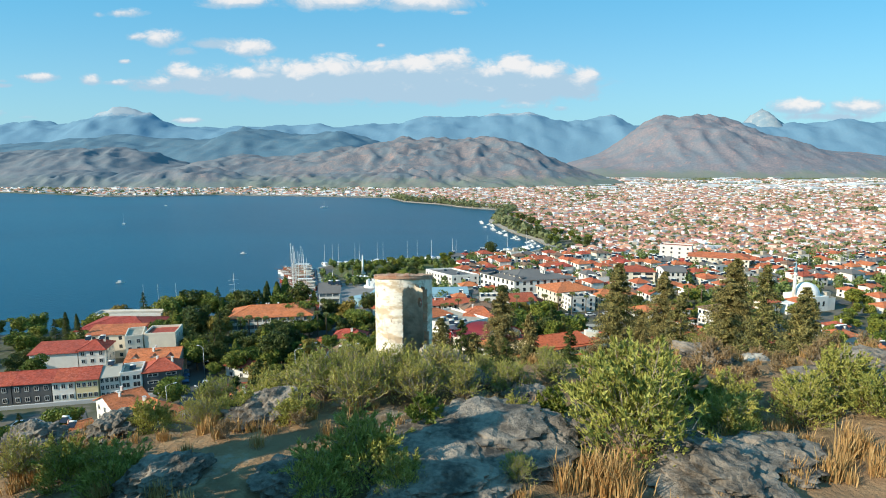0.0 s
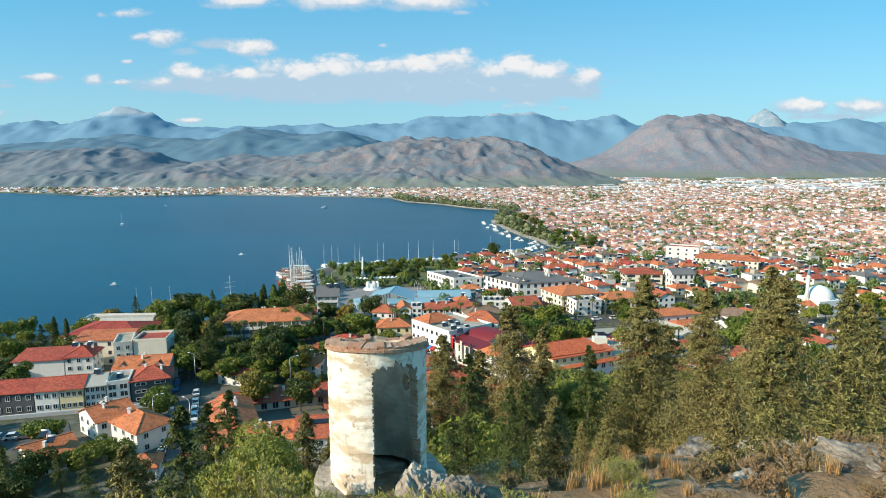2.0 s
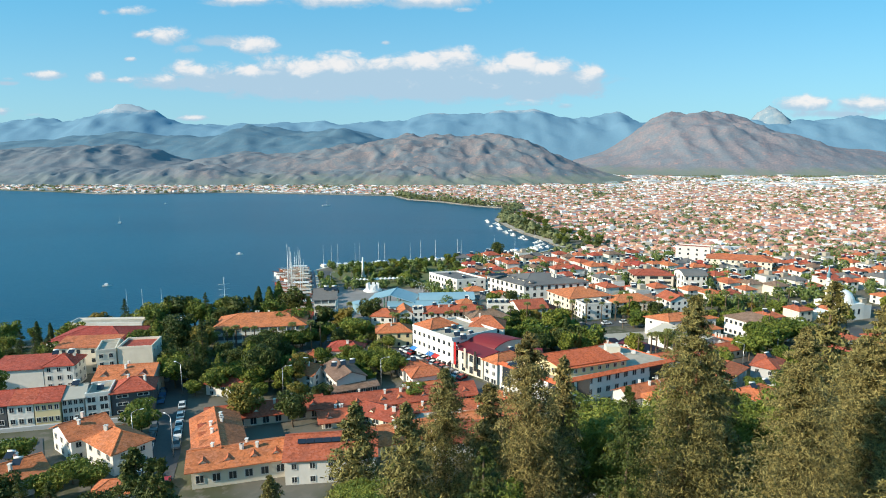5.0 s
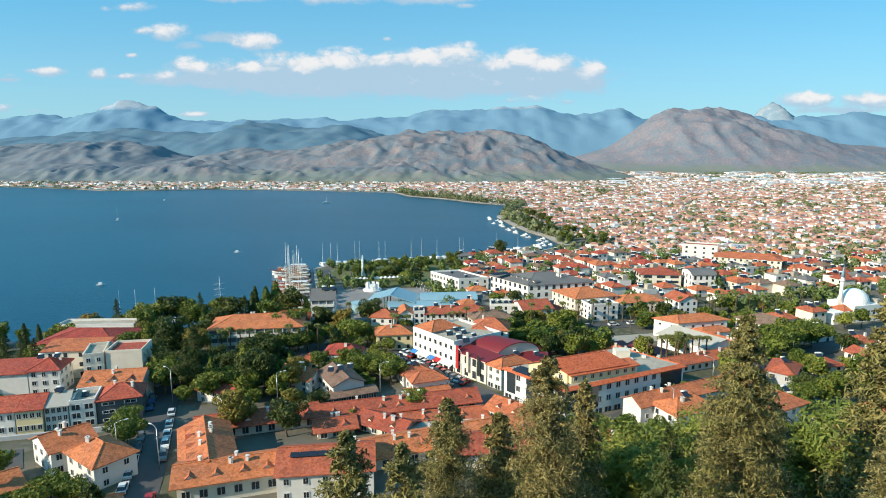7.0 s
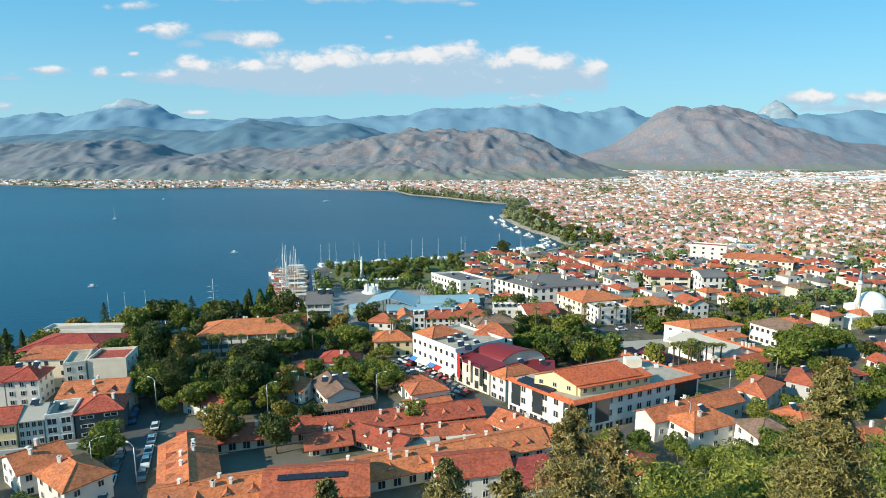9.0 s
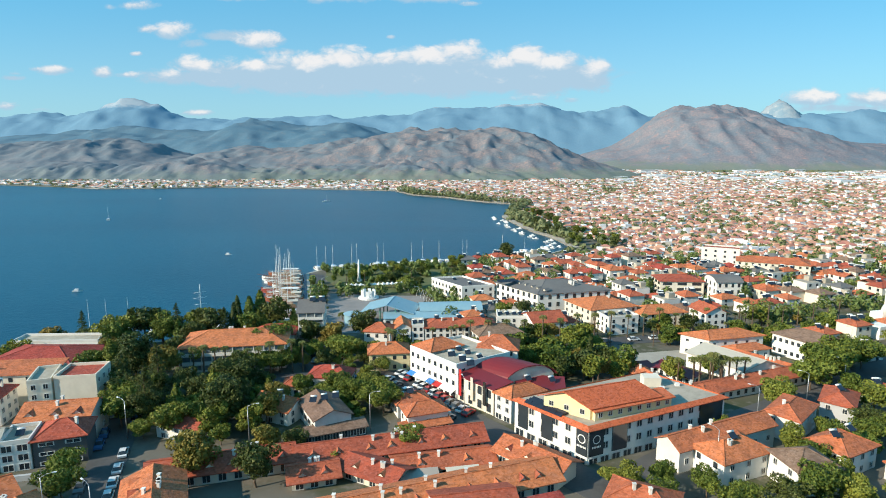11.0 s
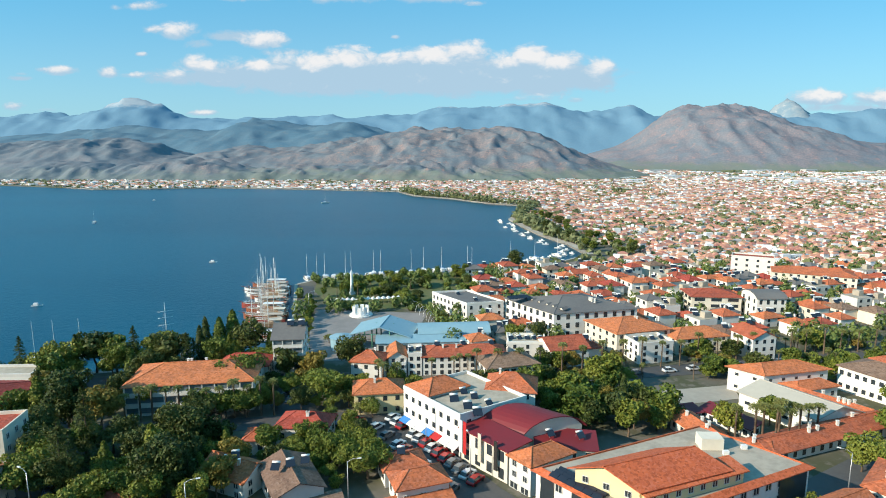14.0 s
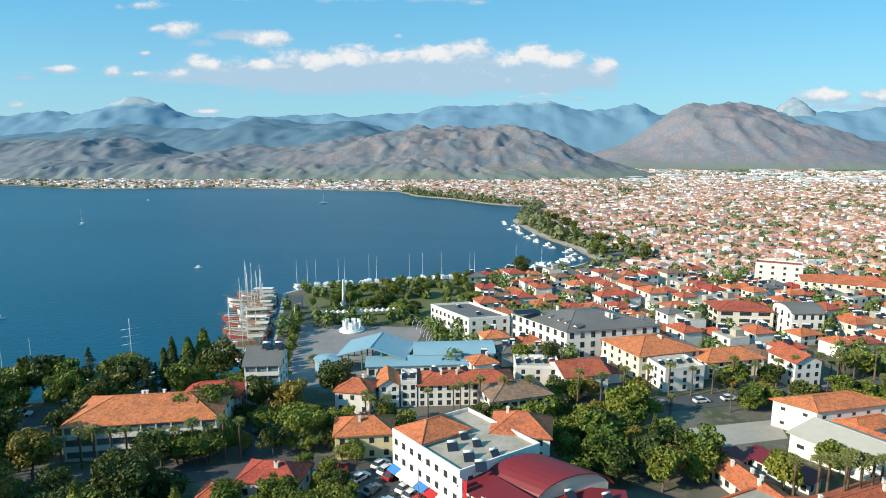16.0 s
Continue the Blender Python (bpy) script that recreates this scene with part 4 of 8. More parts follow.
# the school and its neighbours
building("school_hall", (79.0, 220.5), (98.3, 225.8), 8, 8.2, "white school hall with a broad orange hipped roof", storeys=2, bays=(5, 2), rise=1.8, win=(1.0, 0.8), skew=(-6.5, 6.2))
building("school_wing", (86.1, 217.0), (98.2, 221.0), 5, 5.5, "low wing with an orange roof", storeys=1, bays=(4, 2), rise=1.4, skew=(-2.6, 4.6))
building("sports_hall", (69.7, 213.6), (80.0, 198.7), 14, 6.5, "white sports hall with a grey metal gable roof", roof="gable", rise=2.4, cover="metal_grey", storeys=1, bays=(4, 2), skew=(12.6, 4.1), axis=0, win=(1.6, 0.9))
building("school_wing", (63.5, 185.0), (97.5, 199.8), 6, 5.4, "long low wing with a red tiled roof and pillars", roof="gable", rise=1.6, storeys=1, bays=(14, 2), axis=0, chimneys=5, over=0.9)
building("school_wing", (48.9, 201.5), (52.8, 188.5), 5.5, 5.4, "low wing with an orange roof and white chimneys", roof="gable", rise=1.5, storeys=1, bays=(5, 2), axis=0, chimneys=4, over=0.8)
building("school_wing", (54.2, 186.8), (63.2, 185.2), 5, 5.4, "short low wing with a red tiled roof", roof="gable", rise=1.4, storeys=1, bays=(4, 2), axis=0, chimneys=2, over=0.8)
building("school_wing", (84.6, 216.0), (94.4, 203.6), 4, 5.2, "narrow wing with an orange tiled roof and chimneys", roof="gable", rise=1.2, storeys=1, bays=(6, 2), axis=0, chimneys=5)
building("school_wing", (57.6, 207.2), (64.6, 196.8), 4, 4.8, "white classroom wing with a burgundy lean-to roof", roof="mono", rise=0.7, cover="metal_burgundy", storeys=1, bays=(6, 2))
building("school_wing", (51.4, 203.6), (57.4, 205.4), 3.5, 4.8, "white classroom wing with a burgundy lean-to roof", roof="mono", rise=0.6, cover="metal_burgundy", storeys=1, bays=(4, 2))
building("villa", (102.5, 228.3), (110.9, 212.9), 11, 8.4, "long white villa with a brown hipped roof", cover="tile_brown", storeys=2, bays=(9, 4), skew=(10.5, 5), rise=2.2)
building("house", (44.5, 149.5), (69.0, 161.6), 6, 8.6, "long white house with an orange gable roof", storeys=1, bays=(7, 2), roof="gable", axis=0, rise=2.0, sides=(0, 1), chimneys=3)
building("house", (51.0, 144.6), (62.6, 150.1), 8, 8.8, "white house wing with orange hipped roofs", storeys=2, bays=(3, 2), rise=2.2, chimneys=2, heaters=1)
building("house", (74.7, 162.6), (83.6, 171.6), 7, 8.9, "white house with an orange roof and a side terrace", storeys=2, bays=(3, 2), rise=1.8, skew=(-4.5, 5.5), chimneys=1)
building("house", (91.6, 170.9), (98.1, 179.6), 7, 8.4, "grey house with an orange roof", storeys=2, bays=(3, 2), rise=1.8, skew=(-5, 4.5), wall="facade_grey", heaters=1)
building("house", (76.0, 148.5), (85.0, 153.5), 8, 8.6, "white house with heaters on an orange roof", storeys=2, bays=(3, 2), rise=2.0, heaters=2)
building("house", (26.0, 133.0), (36.0, 128.0), 8, 8.6, "white house with an orange hipped roof by the street", storeys=2, bays=(3, 2), rise=2.0, chimneys=2)
building("house", (62.9, 141.6), (71.4, 143.0), 8, 9.3, "white house with a brown tiled roof", cover="tile_brown", storeys=2, bays=(3, 2))
# the old centre
building("office_block", (16.2, 289.9), (31.6, 268.9), 20, 10.4, "white mall with arched dark entrances and a grey mansard roof", roof="hip", dormers=7, chimneys=6, rise=3.0, cover="roof_grey", storeys=3, bays=(8, 9), skew=(30.6, 8.3), win=(1.5, 2.0), heaters=0)
building("office_block", (-12.2, 302.1), (1.6, 284.6), 16, 9.0, "white hotel with rows of windows and a flat roof", roof="flat", cover="roof_grey", storeys=3, bays=(9, 4), skew=(14, 4), win=(1.1, 1.5), heaters=2)
building("tiled_hotel", (42.3, 268.7), (49.4, 253.7), 18, 8.3, "cream four-storey house with an orange hipped roof", storeys=3, bays=(5, 6), skew=(18.8, 6.5), wall="plaster_cream", rise=2.7, chimneys=2)
building("house", (54.1, 245.8), (65.5, 248.9), 9, 7.2, "white house with rows of dark roof heaters", roof="flat", cover="flat_roof", storeys=3, bays=(3, 3), heaters=4)
building("house", (68.7, 255.4), (86.8, 260.1), 10, 6.2, "row house with orange hipped roof and arched windows", storeys=3, bays=(6, 3), chimneys=1, wall="plaster_cream")
building("house", (90, 250), (98, 252), 10, 8.4, WHITE_HOUSE, storeys=3, bays=(3, 3), roof="gable")
building("office_block", (90.7, 302.5), (109.9, 301.8), 13, 8.6, "cream office block with ribbon windows and orange roof", wall="plaster_cream", storeys=3, bays=(3, 3), win=(4.5, 1.4), rise=2.0)
building("office_block", (112.3, 294.4), (123.4, 294.9), 12, 10.0, "white block with dark window strips and a grey roof", roof="vault", rise=2.0, cover="roof_grey", storeys=3, bays=(4, 3), win=(1.2, 1.9), axis=0)
building("hospital", (136.8, 373.8), (154.2, 365.2), 10, 12.2, "tall white hospital tower with a flat roof", roof="flat", cover="tile", storeys=4, bays=(4, 3), win=(1.3, 1.3))
building("hospital_wing", (146.7, 351.7), (177.3, 338.0), 13, 9.0, "long cream wing with many windows and an orange roof", wall="plaster_cream", storeys=3, bays=(11, 4), rise=2.2, win=(1.2, 1.3))
# the houses below the hill, by the western street
ROW = "row house"
building("row_house", (-126.0, 134.6), (-113.4, 137.4), 8, 9.8, "dark-fronted row house with a red tiled roof", wall="plaster_grey", cover="tile_red", storeys=2, bays=(4, 2), roof="gable", axis=0, rise=2.2, group=ROW)
building("row_house", (-113.2, 137.5), (-104.2, 139.5), 8, 9.8, "brown-fronted row house with a red roof and dormer", wall="plaster_grey", cover="tile_red", storeys=2, bays=(4, 2), roof="gable", axis=0, rise=2.2, group=ROW)
building("row_house", (-104.0, 139.6), (-98.7, 140.9), 8, 9.8, "white row house with green shop windows", cover="tile_red", storeys=2, bays=(3, 2), roof="gable", axis=0, rise=2.2, group=ROW)
building("row_house", (-98.5, 141.0), (-93.4, 142.5), 8, 9.8, "yellow row house with white windows", wall="plaster_yellow", cover="tile_red", storeys=2, bays=(4, 2), roof="gable", axis=0, rise=2.2, group=ROW)
building("row_house", (-93.2, 143.0), (-88.8, 144.6), 8, 9.8, "white row house with a grey metal roof", cover="metal_grey", storeys=3, bays=(4, 2), roof="gable", axis=0, rise=2.0, group=ROW, heaters=1)
building("row_house", (-88.6, 144.8), (-83.6, 146.7), 8, 9.8, "white row house with a flat terrace roof", roof="flat", cover="flat_roof", storeys=3, bays=(2, 2), win=(2.2, 1.5), group=ROW, heaters=1)
building("row_house", (-83.4, 147.0), (-74.6, 150.4), 8, 9.7, "dark grey building with slatted balconies and red roof", wall="plaster_grey", cover="tile_red", storeys=3, bays=(2, 3), win=(2.8, 0.8), rise=2.4, group=ROW, chimneys=2)
building("house", (-95.4, 170.8), (-86.2, 172.6), 9, 12.9, "four-storey cream block with a roof terrace", roof="flat", cover="tile_red", wall="plaster_cream", storeys=4, bays=(0, 3))
building("house", (-100.2, 168.4), (-95.6, 170.3), 10, 12.7, "cream block with small windows", roof="flat", cover="flat_roof", wall="plaster_cream", storeys=4, bays=(2, 2))
building("house", (-117.0, 176.0), (-101.0, 178.5), 7, 11.4, "long cream house with an orange roof", wall="plaster_cream", storeys=3, bays=(4, 2), roof="mono", rise=1.4)
building("house", (-112.4, 163.9), (-105.0, 165.5), 8, 10.2, "white house with red roofs and small windows", heaters=2, cover="tile_red", storeys=3, bays=(3, 3), chimneys=2)
building("house", (-125.5, 161.0), (-112.6, 163.8), 9, 9.8, "white house with a blank wall and a red lean-to roof", cover="tile_red", storeys=3, bays=(0, 2), roof="mono", rise=1.2, chimneys=0)
building("house", (-92.5, 154.6), (-78.6, 157.4), 10, 10.0, "house with an orange gable roof and dormers", roof="gable", storeys=2, bays=(4, 2), axis=0, dormers=3, chimneys=2)
building("warehouse", (-128.5, 187.7), (-103.2, 188.6), 18, 9.2, "warehouse with a broad red roof", cover="tile_red", wall="plaster_cream", storeys=2, bays=(6, 3), rise=2.6)
building("warehouse", (-135.9, 209.2), (-110.3, 211.2), 7, 8.5, "white warehouse with a flat concrete roof", roof="flat", cover="flat_roof", storeys=2, bays=(6, 2))
building("house", (-85.7, 129.0), (-78.0, 123.4), 13, 9.4, "white house with an orange gable roof and chimneys", roof="gable", axis=1, rise=2.4, storeys=2, bays=(3, 3), chimneys=3, skew=(6, 5.5))
building("house", (-75.1, 123.8), (-66.0, 117.9), 9, 9.6, "white house with an orange hipped roof and heaters", rise=2.4, storeys=2, bays=(3, 2), chimneys=2, skew=(4.5, 6.5))
building("house", (-88.0, 112.2), (-81.4, 107.4), 9, 8.8, "white house with an orange gable roof and heaters", storeys=2, bays=(3, 2), roof="gable", axis=1, skew=(6.0, 5.6), heaters=2, chimneys=3, rise=2.2)
building("house", (-62.8, 105.4), (-56.3, 106.8), 5, 8.4, "small white house with an orange roof under trees", storeys=1, bays=(3, 2), rise=1.5)

# ---- roads, plaza, quay ----


def strip(name, pts, width, z, mat, label, category):
    """A paved strip along a line, as a thin slab."""
    b = Build()
    P = [Vector(p) for p in pts]
    L, R = [], []
    for i, p in enumerate(P):
        d = (P[min(i + 1, len(P) - 1)] - P[max(i - 1, 0)]).normalized()
        n = Vector((-d.y, d.x)) * width / 2
        L.append(p + n), R.append(p - n)
    lift = z - GZ
    for i in range(len(P) - 1):
        n = max(1, int((P[i + 1] - P[i]).length / 5))
        for k in range(n):
            q = [R[i].lerp(R[i + 1], k / n), R[i].lerp(R[i + 1], (k + 1) / n), L[i].lerp(L[i + 1], (k + 1) / n), L[i].lerp(L[i + 1], k / n)]
            top = [(*p, gz(p.x, p.y) + lift + 0.06) for p in q]
            b.face(top)
            b.face([top[1], top[0], (top[0][0], top[0][1], top[0][2] - 0.3), (top[1][0], top[1][1], top[1][2] - 0.3)])
            b.face([top[3], top[2], (top[2][0], top[2][1], top[2][2] - 0.3), (top[3][0], top[3][1], top[3][2] - 0.3)])
    for i, p in enumerate(P):
        TAKEN.append((p.x, p.y, width * 0.35))
        if i:
            n = int((p - P[i - 1]).length / (width * 0.6))
            for k in range(1, n):
                c = P[i - 1].lerp(p, k / n)
                TAKEN.append((c.x, c.y, width * 0.42))
    tagged(new(name, b.mesh(name, M[mat])), label, category, kind="structure")


strip("road", [(-56, 112), (-61.5, 128), (-70.5, 150), (-83, 181), (-102, 228)], 7.5, GZ + 0.03, "asphalt", "grey asphalt street lined with parked cars", "road")
strip("road", [(42, 128), (22, 150), (4, 171.5), (-16, 203), (-22, 222)], 9.5, GZ + 0.035, "asphalt", "asphalt shopping street with parked cars", "road")
strip("road", [(-16, 206), (-45, 200), (-92, 193)], 7, GZ + 0.04, "asphalt", "asphalt street through the park", "road")
strip("road", [(36, 148), (71, 177), (108, 201), (160, 236)], 8, GZ + 0.045, "asphalt", "asphalt street under tall pines", "road")
strip("road", [(-16, 222), (42, 236), (110, 252), (190, 268)], 8, GZ + 0.05, "asphalt", "asphalt avenue lined with palms", "road")
strip("road", [(-45, 222), (-45, 214), (-38, 203)], 9, GZ + 0.055, "asphalt", "asphalt side street beside the hotel", "road")


def slab(name, q, z, mat, label, category, r=0.0):
    b = Build()
    lift = z - GZ + 0.05
    P = [(*p, gz(*p) + lift) for p in q]
    b.face(P)
    for i in range(len(P)):
        a, c2 = P[i], P[(i + 1) % len(P)]
        b.face([c2, a, (a[0], a[1], a[2] - 0.4), (c2[0], c2[1], c2[2] - 0.4)])
    tagged(new(name, b.mesh(name, M[mat])), label, category, kind="structure")
    c = sum((Vector(p) for p in q), Vector((0, 0))) / len(q)
    if r:
        TAKEN.append((c.x, c.y, r))


slab("pavement", [(-49, 243), (-19, 249), (-14, 300), (-60, 303)], GZ + 0.06, "paving", "wide paved waterfront square", "square", 26)
slab("pavement", [(-56, 244), (-49.5, 243), (-61, 303), (-72, 345), (-80, 346), (-67, 300)], GZ + 0.065, "asphalt", "paved quay beside the moored boats", "quay", 0)
slab("pavement", [(-104, 121), (-92, 118), (-86, 126), (-92, 134), (-103, 131)], GZ + 0.06, "asphalt", "asphalt parking yard between the houses", "parking yard", 6)
slab("lawn", [(-54, 307), (-10, 306), (6, 318), (6, 383), (-32, 372), (-73, 357), (-69, 335)], GZ + 0.05, "lawn", "green park lawn with worn paths beside the harbour", "lawn", 0)
slab("pavement", [(46.5, 212.5), (73, 220), (75.5, 230), (46.5, 222.5)], GZ + 0.07, "lot", "pale gravel parking ground", "parking ground", 15)
strip("pavement", [(1.5, 167), (-8, 182), (-20, 201)], 8, GZ + 0.025, "asphalt", "asphalt parking strip before the shops", "parking")
slab("pavement", [(93, 206), (108, 203), (100, 222), (90, 220)], GZ + 0.02, "lot", "pale concrete school yard", "yard", 8)

# sea wall along the shore
def sea_wall():
    b = Build()
    P = [Vector(p) for p in COAST[3:-4]]
    for p, q in zip(P, P[1:]):
        d = (q - p).normalized()
        n = Vector((-d.y, d.x)) * (1.2 if p.y < 420 else 4.0)
        b.prism([p + n * 0.3, p - n, q - n, q + n * 0.3], -1.0, GZ + 0.015, 0)
        b.prism([p - n, p + n * 0.3, q + n * 0.3, q - n][::-1], -1.0, GZ + 0.012, 0)
    tagged(new("sea_wall", b.mesh("sea_wall", M["sand"])), "pale stone sea wall along the shore", "sea wall", kind="structure")


sea_wall()

# ---- plants ----


def leaf_mesh(name, P, N, size, mat, aspect=1.6, spread=0.6, seed=0, droop=0.0):
    """Many small leaf blades: one at each point of P, facing roughly along N."""
    r = np.random.RandomState(seed)
    n = len(P)
    N = N + r.normal(0, spread, (n, 3))
    N /= np.linalg.norm(N, axis=1, keepdims=True) + 1e-9
    T = r.normal(0, 1, (n, 3))
    T[:, 2] -= droop
    T -= N * np.sum(T * N, axis=1, keepdims=True)
    T /= np.linalg.norm(T, axis=1, keepdims=True) + 1e-9
    S = np.cross(N, T)
    L = (size * r.uniform(0.6, 1.35, (n, 1))) * 0.5
    W = L / aspect
    L, W = L * 1.2, W * 1.45
    V = np.empty((n, 3, 3))
    V[:, 0], V[:, 1], V[:, 2] = P - T * L + S * W, P + T * L, P - T * L - S * W
    me = bpy.data.meshes.new(name)
    me.vertices.add(n * 3), me.loops.add(n * 3), me.polygons.add(n)
    me.vertices.foreach_set("co", V.reshape(-1))
    me.loops.foreach_set("vertex_index", np.arange(n * 3, dtype=np.int32))
    me.polygons.foreach_set("loop_start", np.arange(0, n * 3, 3, dtype=np.int32))
    me.materials.append(M[mat])
    me.update(calc_edges=True)
    return me


def lobes_points(lobes, n, seed, shell=0.75):
    r = np.random.RandomState(seed)
    vol = np.array([l[3] * l[4] * l[5] for l in lobes]) ** (2 / 3)
    pick = r.choice(len(lobes), n, p=vol / vol.sum())
    D = r.normal(0, 1, (n, 3))
    D /= np.linalg.norm(D, axis=1, keepdims=True)
    R = shell + (1.05 - shell) * r.uniform(0, 1, (n, 1)) ** 0.6
    R *= 1 + 0.22 * np.sin(D[:, :1] * 7 + pick[:, None]) * np.sin(D[:, 1:2] * 6 + 1.3 * pick[:, None]) * np.cos(5 * D[:, 2:])
    C = np.array([l[:3] for l in lobes])[pick]
    A = np.array([l[3:] for l in lobes])[pick]
    return C + D * A * R, D


def trunk_mesh(name, h, r, limbs, seed, mat="bark", sway=0.05):
    b = Build()
    rn = random.Random(seed)
    p, n = Vector((0, 0, -0.6)), 4
    pts = [p]
    for i in range(1, n + 1):
        pts.append(Vector((rn.uniform(-sway, sway) * h, rn.uniform(-sway, sway) * h, h * i / n)))
    for i in range(n):
        b.tube(pts[i], pts[i + 1], r * (1 - 0.18 * i), r * (1 - 0.18 * (i + 1)), 7, cap=False)
    for i in range(limbs):
        a = 2 * math.pi * i / max(limbs, 1) + rn.uniform(-0.4, 0.4)
        s = pts[2].lerp(pts[4], rn.uniform(0.1, 0.9))
        e = s + Vector((math.cos(a), math.sin(a), rn.uniform(0.5, 1.1))) * h * rn.uniform(0.3, 0.45)
        b.tube(s, e, r * 0.45, r * 0.15, 5, cap=False)
    return b.mesh(name, M[mat], True)


def broadleaf(name, seed, h, w, mat, n, size, label, category="tree", aspect=1.5):
    rn = random.Random(seed)
    t = new(name)
    tagged(t, label, category)
    part("trunk", trunk_mesh("trunk", h * 0.55, 0.045 * h * 0.6, 5, seed), t)
    lobes = [(0, 0, h * 0.62, w * 0.30, w * 0.30, h * 0.28)]
    for i in range(17):
        a = 2 * math.pi * i / 8.5 + rn.uniform(-0.4, 0.4)
        k = rn.uniform(0.14, 0.40) * w
        s = rn.uniform(0.10, 0.22)
        lobes.append((math.cos(a) * k, math.sin(a) * k, h * rn.uniform(0.38, 0.82), w * s, w * s, h * s * rn.uniform(0.5, 0.8)))
    P, D = lobes_points(lobes, n, seed)
    part("crown", leaf_mesh("crown", P, D, size, mat, aspect, 0.55, seed), t)
    return t


def conifer(name, seed, h, w, mat, levels, per, size, label, slim=0.9):
    """A conifer with drooping layered boughs, uneven from level to level."""
    rn = random.Random(seed)
    t = new(name)
    tagged(t, label, "tree")
    part("trunk", trunk_mesh("trunk", h * 0.96, 0.012 * h + 0.03, 0, seed, sway=0.012), t)
    P, D = [], []
    for i in range(levels):
        k = (i + rn.uniform(0, 0.9)) / levels
        z = h * (0.10 + 0.89 * k)
        reach = w * 0.5 * (1 - k) ** slim * (0.72 + 0.28 * min(1.0, k * 5 + 0.3)) * rn.uniform(0.62, 1.15) + 0.03 * w
        a = rn.uniform(0, 6.283)
        dirv = (math.cos(a), math.sin(a))
        lift = rn.uniform(-0.35, 0.25) + 0.5 * k
        for j in range(per):
            s = ((j + rn.random()) / per) ** 0.7
            side = rn.gauss(0, 0.16) * reach * (0.5 + s * 0.5)
            x = dirv[0] * reach * s - dirv[1] * side
            y = dirv[1] * reach * s + dirv[0] * side
            P.append((x, y, z + reach * (lift * s - 0.35 * s * s) + rn.gauss(0, 0.05) * reach))
            D.append((dirv[0] * 0.6, dirv[1] * 0.6, 0.8))
    part("crown", leaf_mesh("crown", np.array(P), np.array(D), size, mat, 4.6, 0.7, seed, 0.6), t)
    return t


def cypress(name, seed, h, w, mat, n, size, label):
    t = new(name)
    tagged(t, label, "tree")
    part("trunk", trunk_mesh("trunk", h * 0.5, 0.02 * h, 0, seed), t)
    r = np.random.RandomState(seed)
    k = r.uniform(0, 1, n) ** 0.8
    a = r.uniform(0, 2 * np.pi, n)
    rad = w * 0.5 * np.sin(np.pi * np.clip(k * 0.93 + 0.07, 0, 1)) ** 0.6 * (1 - 0.45 * k) * (0.72 + 0.3 * r.uniform(0, 1, n) + 0.14 * np.sin(a * 3 + k * 21))
    P = np.stack([rad * np.cos(a), rad * np.sin(a), h * (0.04 + 0.96 * k)], 1)
    D = np.stack([np.cos(a), np.sin(a), np.full(n, 0.4)], 1)
    part("crown", leaf_mesh("crown", P, D, size, mat, 2.0, 0.45, seed, -1.0), t)
    return t


def palm(name, seed, h, spread, label, fronds=22):
    rn = random.Random(seed)
    t = new(name)
    tagged(t, label, "palm")
    b = Build()
    b.tube((0, 0, -0.4), (0.1, 0.05, h * 0.5), 0.24, 0.19, 7, cap=False)
    b.tube((0.1, 0.05, h * 0.5), (0.05, 0.1, h), 0.19, 0.20, 7)
    part("trunk", b.mesh("trunk", M["bark"], True), t)
    P, D = [], []
    for i in range(fronds):
        a = 2.399 * i
        up = 1.1 - 1.9 * (i / fronds)
        for s in np.linspace(0.08, 1, 13):
            rr = spread * s
            for side in (-1, 1):
                off = side * 0.16 * spread * math.sin(math.pi * min(1, s * 0.9 + 0.1))
                P.append((0.05 + math.cos(a) * rr * (1 - 0.1 * s) - math.sin(a) * off, 0.1 + math.sin(a) * rr - -math.cos(a) * off,
                          h + spread * (up * 0.55 * s - 0.62 * s * s) - abs(off) * 0.3))
                D.append((-math.sin(a) * side * 0.4, math.cos(a) * side * 0.4, 0.9))
    part("crown", leaf_mesh("crown", np.array(P), np.array(D), spread * 0.30, "leaf_palm", 4.0, 0.35, seed), t)
    return t


def blade_mesh(name, P, T, size, mat, aspect, seed):
    """Long leaves: each starts at a point of P and grows along T."""
    r = np.random.RandomState(seed)
    n = len(P)
    S = np.cross(T, r.normal(0, 1, (n, 3)))
    S /= np.linalg.norm(S, axis=1, keepdims=True) + 1e-9
    L = size * r.uniform(0.6, 1.3, (n, 1))
    W = L / aspect * 0.5
    V = np.empty((n, 3, 3))
    V[:, 0], V[:, 1], V[:, 2] = P + S * W, P + T * L * 1.1, P - S * W
    me = bpy.data.meshes.new(name)
    me.vertices.add(n * 3), me.loops.add(n * 3), me.polygons.add(n)
    me.vertices.foreach_set("co", V.reshape(-1))
    me.loops.foreach_set("vertex_index", np.arange(n * 3, dtype=np.int32))
    me.polygons.foreach_set("loop_start", np.arange(0, n * 3, 3, dtype=np.int32))
    me.materials.append(M[mat])
    me.update(calc_edges=True)
    return me


